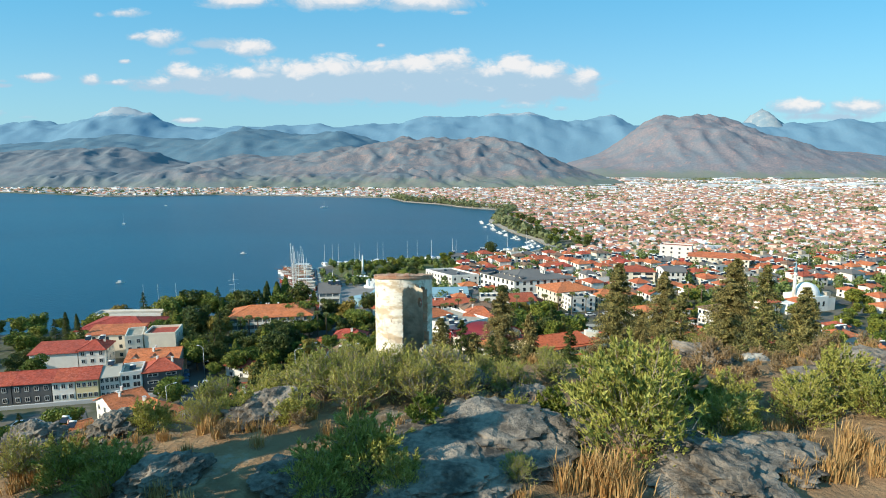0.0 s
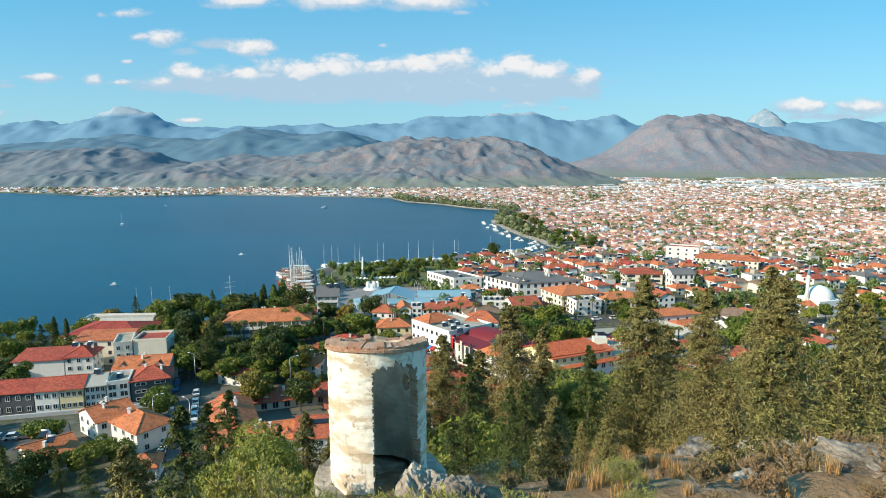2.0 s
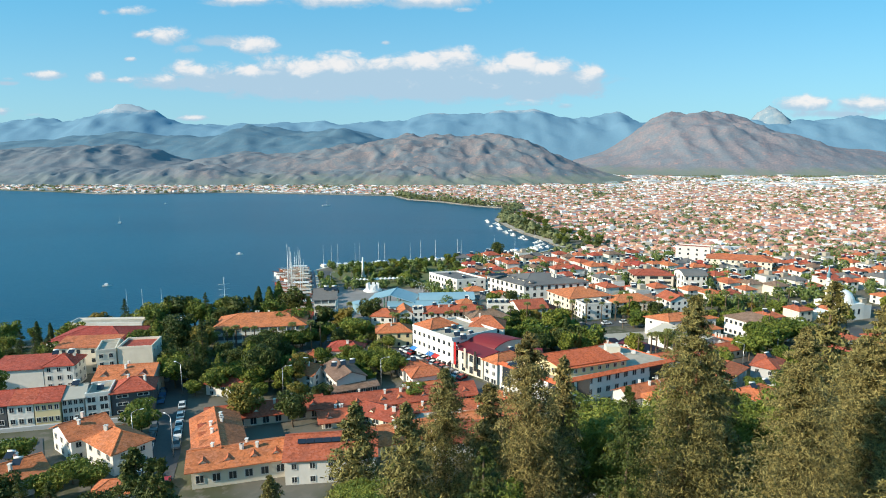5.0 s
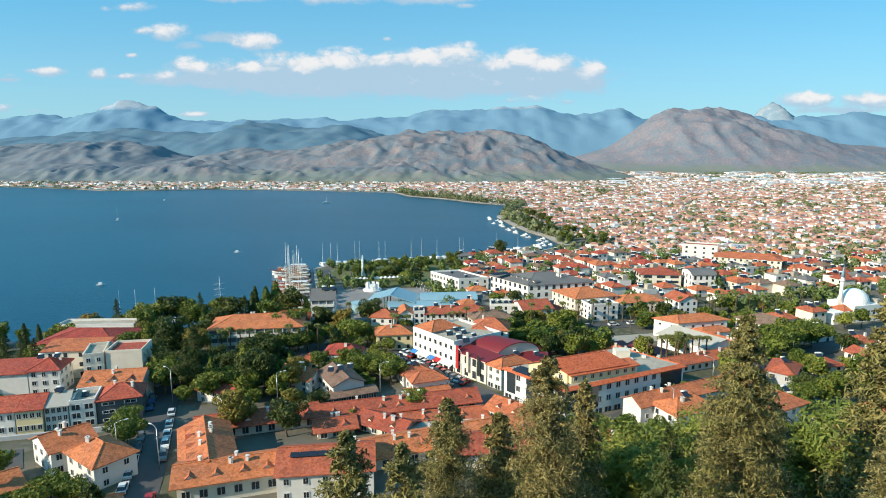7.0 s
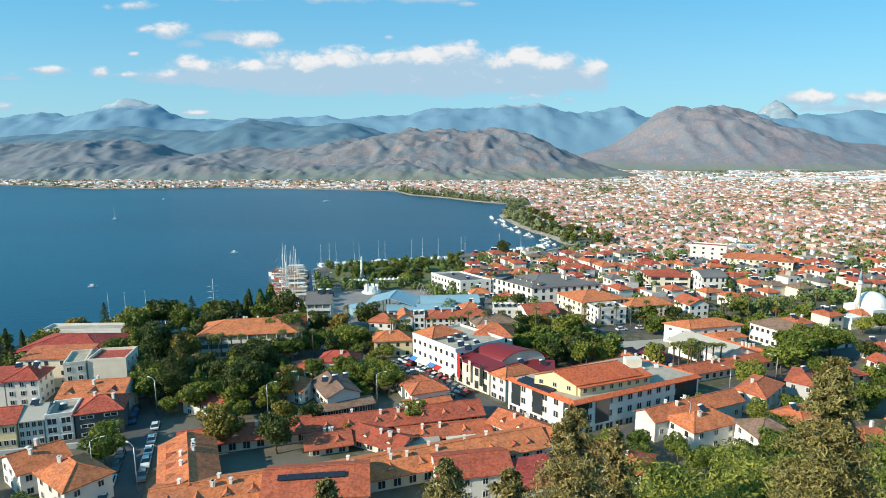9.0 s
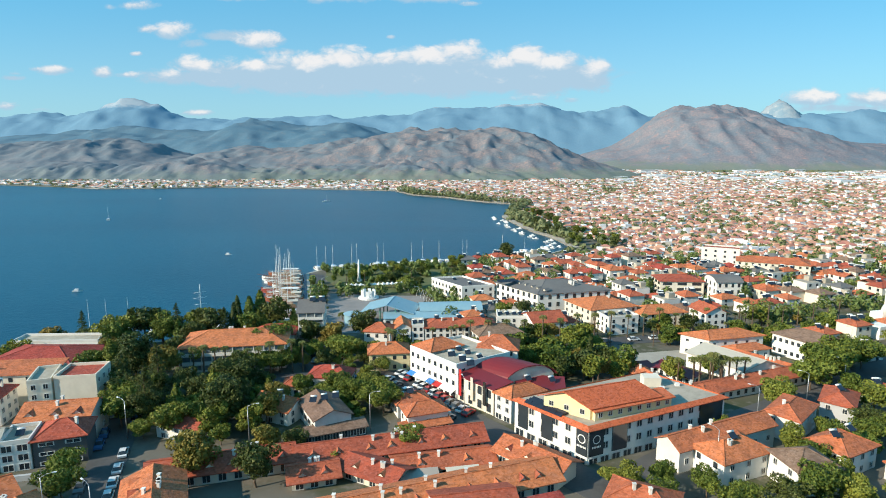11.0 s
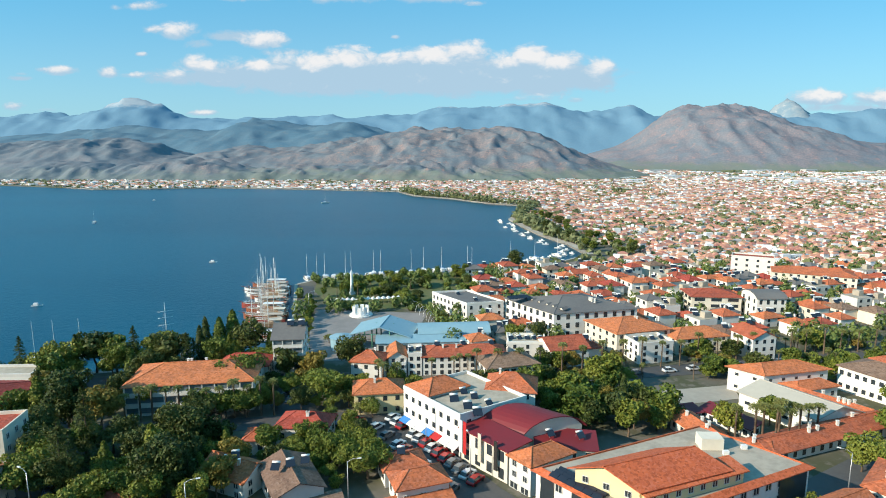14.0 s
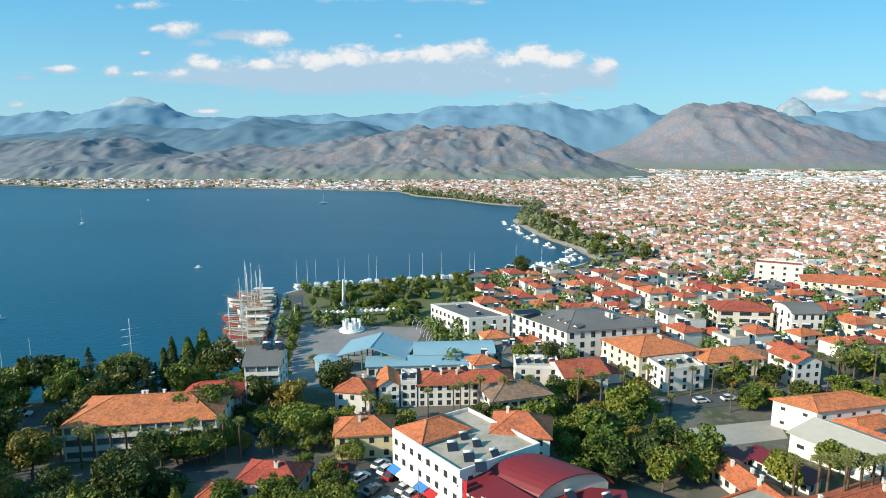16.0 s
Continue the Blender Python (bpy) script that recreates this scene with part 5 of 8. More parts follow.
def bush(name, seed, h, w, mat, n, size, label, aspect=2.6, twigs=14, dome=0.0):
    """A shrub: stems from one foot that fork twice, a rosette of upright leaves along the end of each twig."""
    rn = random.Random(seed)
    t = new(name)
    tagged(t, label, "bush")
    b, ends = Build(), []
    for i in range(twigs):
        a, lean = rn.uniform(0, 6.283), rn.uniform(0.1, 1.0) ** 0.7
        tip = Vector((math.cos(a) * w * 0.46 * lean, math.sin(a) * w * 0.46 * lean, h * (0.95 - 0.55 * lean * lean) * rn.uniform(0.8, 1.05)))
        mid = tip * 0.5 + Vector((rn.uniform(-0.05, 0.05) * w, rn.uniform(-0.05, 0.05) * w, 0.04 * h))
        b.tube((0, 0, -0.15), mid, 0.012 * h + 0.006, 0.008 * h + 0.004, 5, cap=False)
        b.tube(mid, tip, 0.008 * h + 0.004, 0.004, 4, cap=False)
        ends.append((tip, (tip - mid).normalized()))
        for _ in range(5):
            f = mid.lerp(tip, rn.uniform(-0.8, 0.9))
            d = ((tip - mid).normalized() + Vector((rn.gauss(0, 0.7), rn.gauss(0, 0.7), rn.uniform(-0.1, 0.7)))).normalized()
            e = f + d * w * rn.uniform(0.08, 0.22)
            e.z = max(e.z, 0.08 * h)
            b.tube(f, e, 0.006 + 0.003 * h, 0.003, 4, cap=False)
            ends.append((e, d))
            for _ in range(2):
                d2 = (d + Vector((rn.gauss(0, 0.6), rn.gauss(0, 0.6), rn.uniform(0, 0.6)))).normalized()
                e2 = f.lerp(e, rn.uniform(0.3, 1.0)) + d2 * w * rn.uniform(0.05, 0.13)
                e2.z = max(e2.z, 0.07 * h)
                b.tube(e, e2, 0.004, 0.0025, 3, cap=False)
                ends.append((e2, d2))
    part("stem", b.mesh("stem", M["twig"]), t)
    r = np.random.RandomState(seed)
    k = r.randint(0, len(ends), n)
    E, D = np.array([tuple(e) for e, d in ends])[k], np.array([tuple(d) for e, d in ends])[k]
    G = D * 0.55 + r.normal(0, 0.55, (n, 3)) + np.array((0, 0, 0.55))
    G /= np.linalg.norm(G, axis=1, keepdims=True)
    P = E - D * size * 1.4 * r.uniform(0, 1, (n, 1))
    # a share of the leaves fills the dome down to the ground
    m = int(n * dome)
    if m:
        u = r.normal(0, 1, (m, 3))
        u[:, 2] = np.abs(u[:, 2])
        u /= np.linalg.norm(u, axis=1, keepdims=True)
        lump = 0.86 + 0.16 * np.sin(u[:, :1] * 6 + seed) * np.sin(u[:, 1:2] * 7 + 1.0)
        P[:m] = u * lump * r.uniform(0.62, 1.0, (m, 1)) * np.array((w * 0.5, w * 0.5, h * 0.92))
        G[:m] = G[:m] * 0.7 + u * 0.6
        G[:m] /= np.linalg.norm(G[:m], axis=1, keepdims=True)
    P[:, 2] = np.maximum(P[:, 2], 0.02)
    part("foliage", blade_mesh("foliage", P, G, size, mat, aspect, seed), t)
    return t


USED = set()


def place(src, x, y, z, s=1.0, rn=random):
    """A plant at a place, turned and sized anew: the first of its kind itself, then copies."""
    if src not in USED:
        USED.add(src)
        src.matrix_basis = Matrix.Translation((x, y, z)) @ Matrix.Rotation(rn.uniform(0, 6.283), 4, "Z") @ Matrix.Diagonal((s, s, s, 1))
        return src
    c = copy_thing(src, Matrix.Translation((x, y, z)) @ Matrix.Rotation(rn.uniform(0, 6.283), 4, "Z"))
    c.scale = (s * rn.uniform(0.9, 1.12), s * rn.uniform(0.9, 1.12), s)
    return c


KIND = {}


def keep(key, ob):
    KIND[key] = ob


keep("oak1", broadleaf("broadleaf_tree", 11, 8, 8, "leaf", 4200, 0.37, "round green broadleaf tree with a dense crown"))
keep("oak2", broadleaf("leafy_tree", 12, 9, 7, "leaf", 4200, 0.37, "tall green broadleaf tree with an uneven crown"))
keep("oak3", broadleaf("young_tree", 13, 7, 8, "leaf_light", 3900, 0.36, "yellow-green broadleaf tree with a loose crown"))
keep("oak4", broadleaf("ochre_tree", 14, 8, 7, "leaf_autumn", 3900, 0.36, "broadleaf tree with ochre autumn leaves"))
keep("dark1", broadleaf("evergreen_tree", 15, 9, 8, "leaf_dark", 4000, 0.37, "dark evergreen tree with a dense crown"))
keep("dark2", broadleaf("evergreen_tree", 16, 12, 9, "leaf_dark", 5600, 0.39, "tall dark evergreen tree with a dense crown"))
# lighter crowns for woods farther off
keep("oak1_far", broadleaf("broadleaf_tree", 17, 8, 8, "leaf", 1700, 0.54, "round green broadleaf tree in a grove"))
keep("oak2_far", broadleaf("leafy_tree", 18, 10, 7, "leaf", 1700, 0.54, "tall green broadleaf tree in a grove"))
keep("oak3_far", broadleaf("young_tree", 19, 7, 7.5, "leaf_light", 1600, 0.52, "yellow-green tree in a grove"))
keep("dark1_far", broadleaf("evergreen_tree", 20, 9, 8, "leaf_dark", 1700, 0.55, "dark evergreen tree in a grove"))
keep("dark2_far", broadleaf("evergreen_tree", 26, 12, 8.5, "leaf_dark", 1900, 0.60, "tall dark evergreen tree in a grove"))
keep("con3_far", conifer("conifer", 27, 10, 6.6, "leaf_conifer", 90, 26, 0.52, "conifer with uneven boughs in the wood", 0.7))
keep("con1", conifer("conifer", 21, 12, 6.0, "leaf_conifer", 180, 56, 0.29, "olive-brown conifer with drooping boughs", 0.75))
keep("con2", conifer("conifer", 22, 13, 5.8, "leaf_conifer", 180, 56, 0.29, "tall ragged olive-green conifer", 0.8))
keep("con3", conifer("conifer", 23, 10, 5.4, "leaf_conifer", 180, 56, 0.29, "conifer with uneven brownish boughs", 0.7))
keep("con1_near", conifer("conifer", 21, 12, 6.7, "leaf_conifer", 340, 130, 0.165, "olive-brown conifer with drooping boughs", 0.75))
keep("con2_near", conifer("conifer", 22, 13, 6.5, "leaf_conifer", 340, 130, 0.165, "tall ragged olive-green conifer", 0.8))
keep("con4", conifer("conifer", 24, 11, 5.4, "leaf_dark", 130, 70, 0.22, "dark slender conifer on the slope", 0.8))
keep("pine_near", broadleaf("pine", 32, 7, 6.5, "leaf_pine", 15000, 0.20, "light green pine with fine needles", aspect=4.0))
keep("pine", broadleaf("pine", 31, 7, 6.5, "leaf_pine", 3600, 0.45, "bushy light green young pine", aspect=3.0))
keep("cyp1", cypress("cypress", 41, 11, 3.0, "leaf_dark", 1500, 0.5, "narrow dark cypress with dense foliage"))
keep("cyp2", cypress("cypress", 42, 9, 3.6, "leaf", 1400, 0.5, "green cypress with dense upright foliage"))
keep("palm1", palm("palm_tree", 51, 8.2, 1.2, "tall fan palm with a round head", 30))
keep("palm2", palm("palm_tree", 52, 4.6, 2.9, "broad date palm with arching fronds", 26))

rnd = random.Random(5)


def wood(keys, x0, x1, y0, y1, n, r, s0, s1, z=None, cond=None, group=""):
    """Trees strewn over a stretch of ground, off the roads and the houses."""
    for _ in range(n):
        x, y = rnd.uniform(x0, x1), rnd.uniform(y0, y1)
        if (-82 < x < -36 and 191 < y < 204.5) or (-84 < x < -62 and 181 < y < 204) or (cond and not cond(x, y)) or not inside(x, y, LAND) or not free(x, y, r):
            continue
        if abs(x - 2) > 0.76 * (y + 7) + 7 and rnd.random() < 0.8:
            continue
        key = rnd.choice(keys)
        key = key + "_far" if (y > 166 or y < 40) and key + "_far" in KIND else key
        place(KIND[key], x, y, gz(x, y) - 0.1 if z is None else z(x, y), rnd.uniform(s0, s1), rnd)
        TAKEN.append((x, y, r * 0.6))


# park and gardens by the western street
TAKEN.extend([(-85, 138, 8.0), (-96, 134, 7.0), (-76, 138, 4.0), (-72.5, 184.1, 4.5), (-67.0, 184.3, 4.5), (-70, 178, 3.0)])
for x, y, k, s in [(-49.3, 143.6, "oak4", 1.2), (-36.7, 141.7, "dark1", 0.95), (-38.9, 154.3, "oak4", 0.8), (-32.6, 153, "dark1", 0.7), (-63.5, 161.3, "oak1", 0.95), (-57.6, 163.8, "oak2", 0.85),
                   (-52.3, 166.8, "dark2", 1.05), (-45.5, 161.9, "oak2", 0.8), (-74.6, 179.3, "con4", 1.35), (-79.7, 174, "oak1", 1), (-58.2, 174, "cyp2", 1.15), (-68.8, 160.5, "oak3", 0.6),
                   (-43.9, 178.1, "oak4", 0.85), (-52.1, 175.6, "dark1", 0.8), (-72.5, 166.9, "dark1", 0.9), (-22.6, 183.6, "oak1", 0.8), (-29.3, 185.2, "oak2", 0.7), (-16.5, 180.1, "oak2", 0.75),
                   (-8.5, 156.6, "oak3", 0.75), (-24, 150.4, "pine", 0.5), (-70.9, 185.8, "dark1", 0.8), (-88.7, 195, "dark2", 0.8), (-63.2, 190.8, "dark1", 0.9), (-53.6, 186.4, "dark1", 0.8),
                   (-74.9, 143, "oak3", 0.8),
                   (-88, 121, "oak3", 0.9), (-69.5, 135, "oak1", 0.85), (-97, 196, "cyp2", 1.2), (-97.5, 225, "oak2", 1.15), (-99.7, 240, "con4", 1), (-91.4, 240.3, "oak1", 1.25),
                   (-82, 235.7, "con4", 0.9), (-78.4, 234.2, "con4", 0.85), (-79.8, 245.7, "cyp1", 1.1), (-75.8, 246.7, "cyp2", 1.3), (-72.8, 249.7, "cyp2", 1.45), (-113.6, 225.1, "oak1", 1.3),
                   (-125.6, 227.4, "con4", 1), (-90.1, 196, "dark2", 1.15), (-81.3, 194.3, "oak4", 1.35), (-103.7, 195.6, "oak1", 1.05), (-71.3, 167.3, "con4", 1.25), (-76.8, 165.9, "oak1", 1.1),
                   (-56.3, 172.6, "cyp2", 1.1), (-57, 184.9, "dark1", 1.15), (-51.7, 165.6, "dark2", 0.85), (-43.6, 168.5, "oak4", 1), (-57.9, 217.2, "oak1", 1.35), (-58.5, 236, "oak3", 1),
                   (-75.9, 206.5, "oak1", 0.95), (-45.4, 217, "oak3", 0.75), (-41.2, 225.8, "oak4", 1.15), (-33.8, 212.6, "oak3", 1.25), (-32.2, 236, "dark1", 1.15), (-16.9, 219.2, "oak2", 0.8),
                   (-56, 202.6, "oak1", 0.85), (-51.3, 202.8, "oak1", 0.85), (-48.5, 206.1, "oak2", 0.75), (-45.4, 207.6, "oak4", 0.6), (-38.9, 206.7, "dark1", 0.7), (-40.3, 185.4, "oak1", 0.75),
                   (-32, 187.5, "oak2", 0.7), (-27.3, 183.7, "oak1", 0.75), (-23.9, 181.4, "oak2", 0.75), (-20.5, 178.4, "oak1", 0.8), (-17.4, 176.2, "oak1", 0.85), (-20.9, 204, "oak1", 0.6),
                   (-76.7, 181.5, "oak2", 0.9), (-82.5, 177.2, "dark1", 1), (-65, 179.8, "dark1", 0.8), (-60.5, 198.5, "dark1", 0.8), (-89.1, 185.4, "dark2", 0.8), (-97, 185.3, "dark1", 0.9),
                   (-65.3, 171, "oak1", 0.7)]:
    place(KIND[k], x, y, gz(x, y) - 0.1, s * 1.12, rnd)
    TAKEN.append((x, y, 1.0 + 1.0 * s))
wood(["oak1", "dark1", "dark2", "con4", "oak2", "dark1", "cyp2"], -86, -46, 158, 226, 1500, 1.8, 0.50, 0.95)
wood(["oak1", "oak2", "dark1", "oak3", "pine", "oak2"], -50, -16, 172, 226, 700, 1.9, 0.36, 0.72)
wood(["oak1", "dark2", "pine", "con4", "oak2", "cyp2", "oak4", "dark1", "oak3"], -134, -84, 176, 240, 600, 2.8, 0.7, 1.25)
wood(["dark2", "cyp1", "pine", "oak2", "cyp2", "con4", "oak1"], -112, -56, 222, 243, 420, 2.6, 0.95, 1.35)
wood(["oak1", "dark1", "cyp1", "oak2"], -200, -112, 130, 228, 300, 3.4, 0.6, 1.05)
for x, y, k, sc in [(-81.7, 100.9, "con4", 0.9), (-78.0, 104.0, "dark1", 0.9), (-69.4, 98.2, "con4", 1.0), (-71.8, 107.6, "oak1", 0.9), (-75.0, 94.0, "dark1", 1.0), (-62.0, 95.0, "con4", 1.1), (-87.0, 103.5, "oak2", 0.9), (-90.0, 98.0, "dark1", 1.1),
                    (-84.0, 95.0, "con4", 1.0), (-95.0, 108.0, "oak1", 1.0), (-100.0, 102.0, "dark2", 0.9), (-66.5, 111.5, "oak1", 0.8), (-72.5, 115.0, "oak3", 0.75), (-92.0, 112.0, "con4", 0.8), (-57.5, 100.0, "dark1", 0.9), (-97.0, 93.0, "dark1", 1.0)]:
    place(KIND[k], x, y, max(gz(x, y), hill_z(x, y)) - 0.1, sc, rnd)
    TAKEN.append((x, y, 2.0))
wood(["oak1", "oak3", "dark1"], -140, -60, 100, 136, 120, 3.6, 0.5, 0.8, cond=lambda x, y: hill_z(x, y) < gz(x, y))
# between the houses under the hill
for x, y, k, sc in [(46.5, 141.0, "oak1", 0.75), (53.0, 139.0, "oak3", 0.7), (39.5, 144.5, "oak1", 0.7), (33.0, 141.0, "oak2", 0.75), (71.5, 152.0, "oak1", 0.8), (70.5, 157.5, "oak2", 0.8), (66.0, 147.5, "dark1", 0.7), (89.0, 162.0, "oak1", 0.9),
                    (30.0, 144.5, "oak3", 0.6), (60.0, 164.5, "oak1", 0.7), (80.5, 158.5, "oak1", 0.85), (86.0, 157.0, "oak3", 0.8), (73.0, 145.0, "oak1", 0.75), (58.5, 136.5, "dark1", 0.8), (48.0, 135.0, "oak1", 0.8), (93.0, 168.0, "dark1", 0.8), (37.0, 137.5, "oak1", 0.7)]:
    place(KIND[k], x, y, gz(x, y) - 0.1, sc, rnd)
    TAKEN.append((x, y, 2.0))
# the avenue: trees and palms on both sides


def off_buildings(x, y, r):
    return all(not (abs((x - cx) * ex + (y - cy) * ey) < hl + r and abs((y - cy) * ex - (x - cx) * ey) < hd + r) for cx, cy, ex, ey, hl, hd in BLOCKS)


for i in range(76):
    k = rnd.random()
    side = rnd.choice((-1, 1))
    x, y = 0 + 130 * k + rnd.uniform(-1, 1), 226 + 30 * k + side * rnd.uniform(5.0, 7.5)
    if off_buildings(x, y, 1.4):
        place(KIND[rnd.choice(("oak1_far", "oak4", "dark1_far", "oak2_far", "palm1", "palm1", "oak3_far"))], x, y, gz(x, y) - 0.1, rnd.uniform(0.55, 0.85), rnd)
for i in range(60):
    x, y = rnd.uniform(-12, 40), rnd.uniform(205, 226)
    if off_buildings(x, y, 1.6) and free(x, y, 1.6):
        place(KIND[rnd.choice(("oak1_far", "oak4", "dark1_far", "oak2_far"))], x, y, gz(x, y) - 0.1, rnd.uniform(0.55, 0.85), rnd)
        TAKEN.append((x, y, 1.6))
# behind the shops
wood(["oak1", "oak1", "oak2", "oak3", "dark1"], 12, 64, 196, 238, 700, 2.8, 0.7, 1.3)
wood(["cyp1", "cyp2", "oak4"], 30, 60, 200, 212, 60, 2.2, 0.8, 1.1)
for x, y, s in [(80, 183, 1.15), (96, 195, 1.4), (101, 199, 1.6), (107, 205, 1.6), (114, 209, 1.5), (121, 213, 1.4)]:
    place(KIND[rnd.choice(("oak1", "oak3"))], x, y, gz(x, y) - 0.1, s, rnd)
    TAKEN.append((x, y, 3.5))
for x, y, s in [(60.1, 193.8, 1.1), (63.9, 193.3, 1.15), (65.6, 193.4, 1.2), (67.8, 192.5, 1.2), (69.0, 193.6, 1.3), (70.5, 192.6, 1.1), (71.8, 194.2, 1.2), (73.5, 193.6, 1.15), (75.9, 195.2, 1.1), (78.8, 196.6, 1.05)]:
    place(KIND["palm1"], x, y, gz(x, y) - 0.1, s, rnd)
for i in range(26):
    place(KIND["palm1"], -8 + 6.2 * i, 227.5 + 1.5 * i + rnd.uniform(-1, 1), gz(0, 227.5 + 1.5 * i), rnd.uniform(0.9, 1.2), rnd)
for i in range(12):
    place(KIND["palm1"], -78 + 3.0 * i, 198.5 + 0.55 * i + rnd.uniform(-0.8, 0.8), gz(0, 201), rnd.uniform(0.9, 1.2), rnd)
for x, y, s in [(-72.5, 184.1, 1.1), (-67.0, 184.3, 1.1), (-28, 232, 0.8), (-24, 205, 0.7), (-38, 250, 0.8), (130, 236, 0.9), (-45, 262, 0.6)]:
    place(KIND["palm2"], x, y, gz(x, y) - 0.1, s, rnd)
for x, y, s in [(-20, 216, 1.2), (-16.5, 217, 1.15), (-22, 221, 1.1)]:
    place(KIND["palm1"], x, y, gz(x, y) - 0.1, s, rnd)

# the hillside below the ruin: placed conifers, then a wood
for x, y, top, k, hh in [(20.5, 56, 57.3, "con2", 13), (8.0, 57.5, 53.8, "con1", 12), (11.9, 63.7, 49.6, "con2", 13), (1.0, 57.5, 50.6, "con1", 12), (19.8, 40.5, 59.4, "con2", 13),
                         (28.2, 46.5, 59.0, "con1", 12), (-1.8, 53, 49.6, "con3", 10), (-8.6, 69, 42.3, "con3", 10), (40, 70, 55.5, "con2", 13), (14.5, 52, 51.5, "con4", 11),
                         (33, 55, 54.5, "con1", 12), (5.0, 62, 47.5, "con3", 10), (25, 62, 50.5, "con3", 10), (31.5, 41, 57.2, "con3", 10), (23.5, 37, 56.5, "con3", 10), (36, 48, 56.5, "con2", 13),
                         (-14.3, 41, 51.5, "con4", 11), (-20, 50, 46.5, "con4", 11), (-28.4, 62, 41.0, "con4", 11), (-10, 46, 47.5, "con3", 10), (-24, 44, 45.5, "con3", 10)]:
    z = hill_z(x, y) - 0.3
    k = k + "_near" if y < 58 and k + "_near" in KIND else k
    place(KIND[k], x, y, z, (top - z) / hh, rnd)
    TAKEN.append((x, y, 1.5))
for x, y, k in [(9, 24, "con3"), (7, 28, "con3"), (9.5, 32, "con1"), (10.5, 43, "con1"), (13, 47, "con1"), (30, 50, "con3"), (0, 46, "con4"), (-5, 33, "con3"), (-9, 36, "con4"), (-4, 43, "con3"), (38, 56, "con1")]:
    z = hill_z(x, y) - 0.3
    place(KIND[k], x, y, z, max(0.3, (69.0 - (0.46 if x < 16 else 0.36) * (y + 2) - z)) / 11.5, rnd)
    TAKEN.append((x, y, 1.5))
for x, y, top, k in [(10.5, 17.5, 61.8, "con3"), (13.4, 20.5, 62.2, "con1"), (6.4, 23.5, 58.6, "con3"), (23.0, 31.0, 61.0, "con2"), (3.0, 30.0, 58.8, "con4"), (4.4, 22.0, 60.0, "con4"), (5.6, 27.0, 58.4, "con4"), (2.2, 25.0, 57.4, "con4"), (7.6, 20.0, 59.4, "con3")]:
    z = hill_z(x, y) - 0.3
    place(KIND[k], x, y, z, (top - z) / (12 if k != "con3" else 10), rnd)
    TAKEN.append((x, y, 1.5))
for x, y, top in [(-3.6, 56, 42.3), (-7, 60, 39.5), (15, 70, 42), (20, 74, 42), (26, 72, 43.5), (31, 76, 41), (18, 66, 44), (10, 76, 37), (36, 80, 40), (44, 78, 43), (-6, 24, 56.8), (-2, 36, 52.6)]:
    z = hill_z(x, y) - 0.3
    place(KIND["pine_near"], x, y, z, max(0.45, (top - z) / 7), rnd)
    TAKEN.append((x, y, 1.8))
wood(["pine", "oak3", "con3_far", "oak1", "pine", "oak3"], -70, 75, 34, 118, 400, 2.4, 0.42, 0.62, z=lambda x, y: max(gz(x, y), hill_z(x, y)) - 0.3, cond=lambda x, y: hill_z(x, y) > gz(x, y) - 1 and (x < 6 or y > 62))
wood(["oak1", "dark1", "oak3", "con3_far"], 45, 190, 60, 140, 260, 3.6, 0.5, 0.85, z=lambda x, y: max(gz(x, y), hill_z(x, y)) - 0.3)

# ---- the rest of the town, by rule ----
STREET = radians(18)


def small_house(x, y, yaw, w, d, h, kind, group):
    """A town house farther off: walls, tiled roof, a few windows."""
    q = [(-w / 2, -d / 2), (w / 2, -d / 2), (w / 2, d / 2), (-w / 2, d / 2)]
    wall, cover, roof = kind
    lab = {"tile": "pale plastered town house with an orange tiled roof", "tile_red": "pale town house with a dull red roof",
           "flat_roof": "pale town house with a flat roof terrace", "roof_grey": "white town house with a grey roof", "tile_brown": "pale town house with a brown roof"}[cover]
    t = thing("town_house", x, y, gz(x, y) - 0.2, lab, "house", group, yaw)
    b = Build()
    b.prism(q, -0.5, h, 0)
    st = 2 if h < 8 else 3
    if y > 296:
        for s in range(st):
            for i in (-0.5, 0.5):
                b.box(i * w / 2.0, -d / 2, (s + 0.55) * h / st, 1.2, 0.12, 1.3, 1)
    part("wall", b.mesh("wall", [M[wall], M["glass"]]), t)
    if roof == "flat":
        rb = Build()
        rb.prism(q, h + 0.004, h + 0.1, 0)
        rb.box(w * 0.2, d * 0.1, h + 1.2, w * 0.3, d * 0.4, 2.2)
        part("roof", rb.mesh("roof", M[cover]), t)
    else:
        part("roof", roof_mesh(q, h + 0.02, min(w, d) * 0.24, roof, 0.4).mesh("roof", M[cover]), t)
        cb = Build()
        cb.box(w * rnd.uniform(-0.2, 0.2), d * 0.18, h + 1.5, 0.6, 0.6, 2.0)
        part("chimney", cb.mesh("chimney", M["plaster_white"]), t)
    if rnd.random() < 0.6:
        ROOFTOPS.append((x, y, gz(x, y) - 0.2 + h + (0.15 if roof == "flat" else min(w, d) * 0.2)))
    for s in range(st if y <= 296 else 0):
        for i in (-0.5, 0.5):
            M4 = Matrix.Translation((i * w / 2.0, -d / 2, (s + 0.55) * h / st)) @ Matrix.Diagonal((1.2, 1, 1.4, 1))
            part("window", PLAIN_WINDOW, t, m=M4)
    BLOCKS.append((x, y, math.cos(yaw), math.sin(yaw), w / 2, d / 2))
    return t


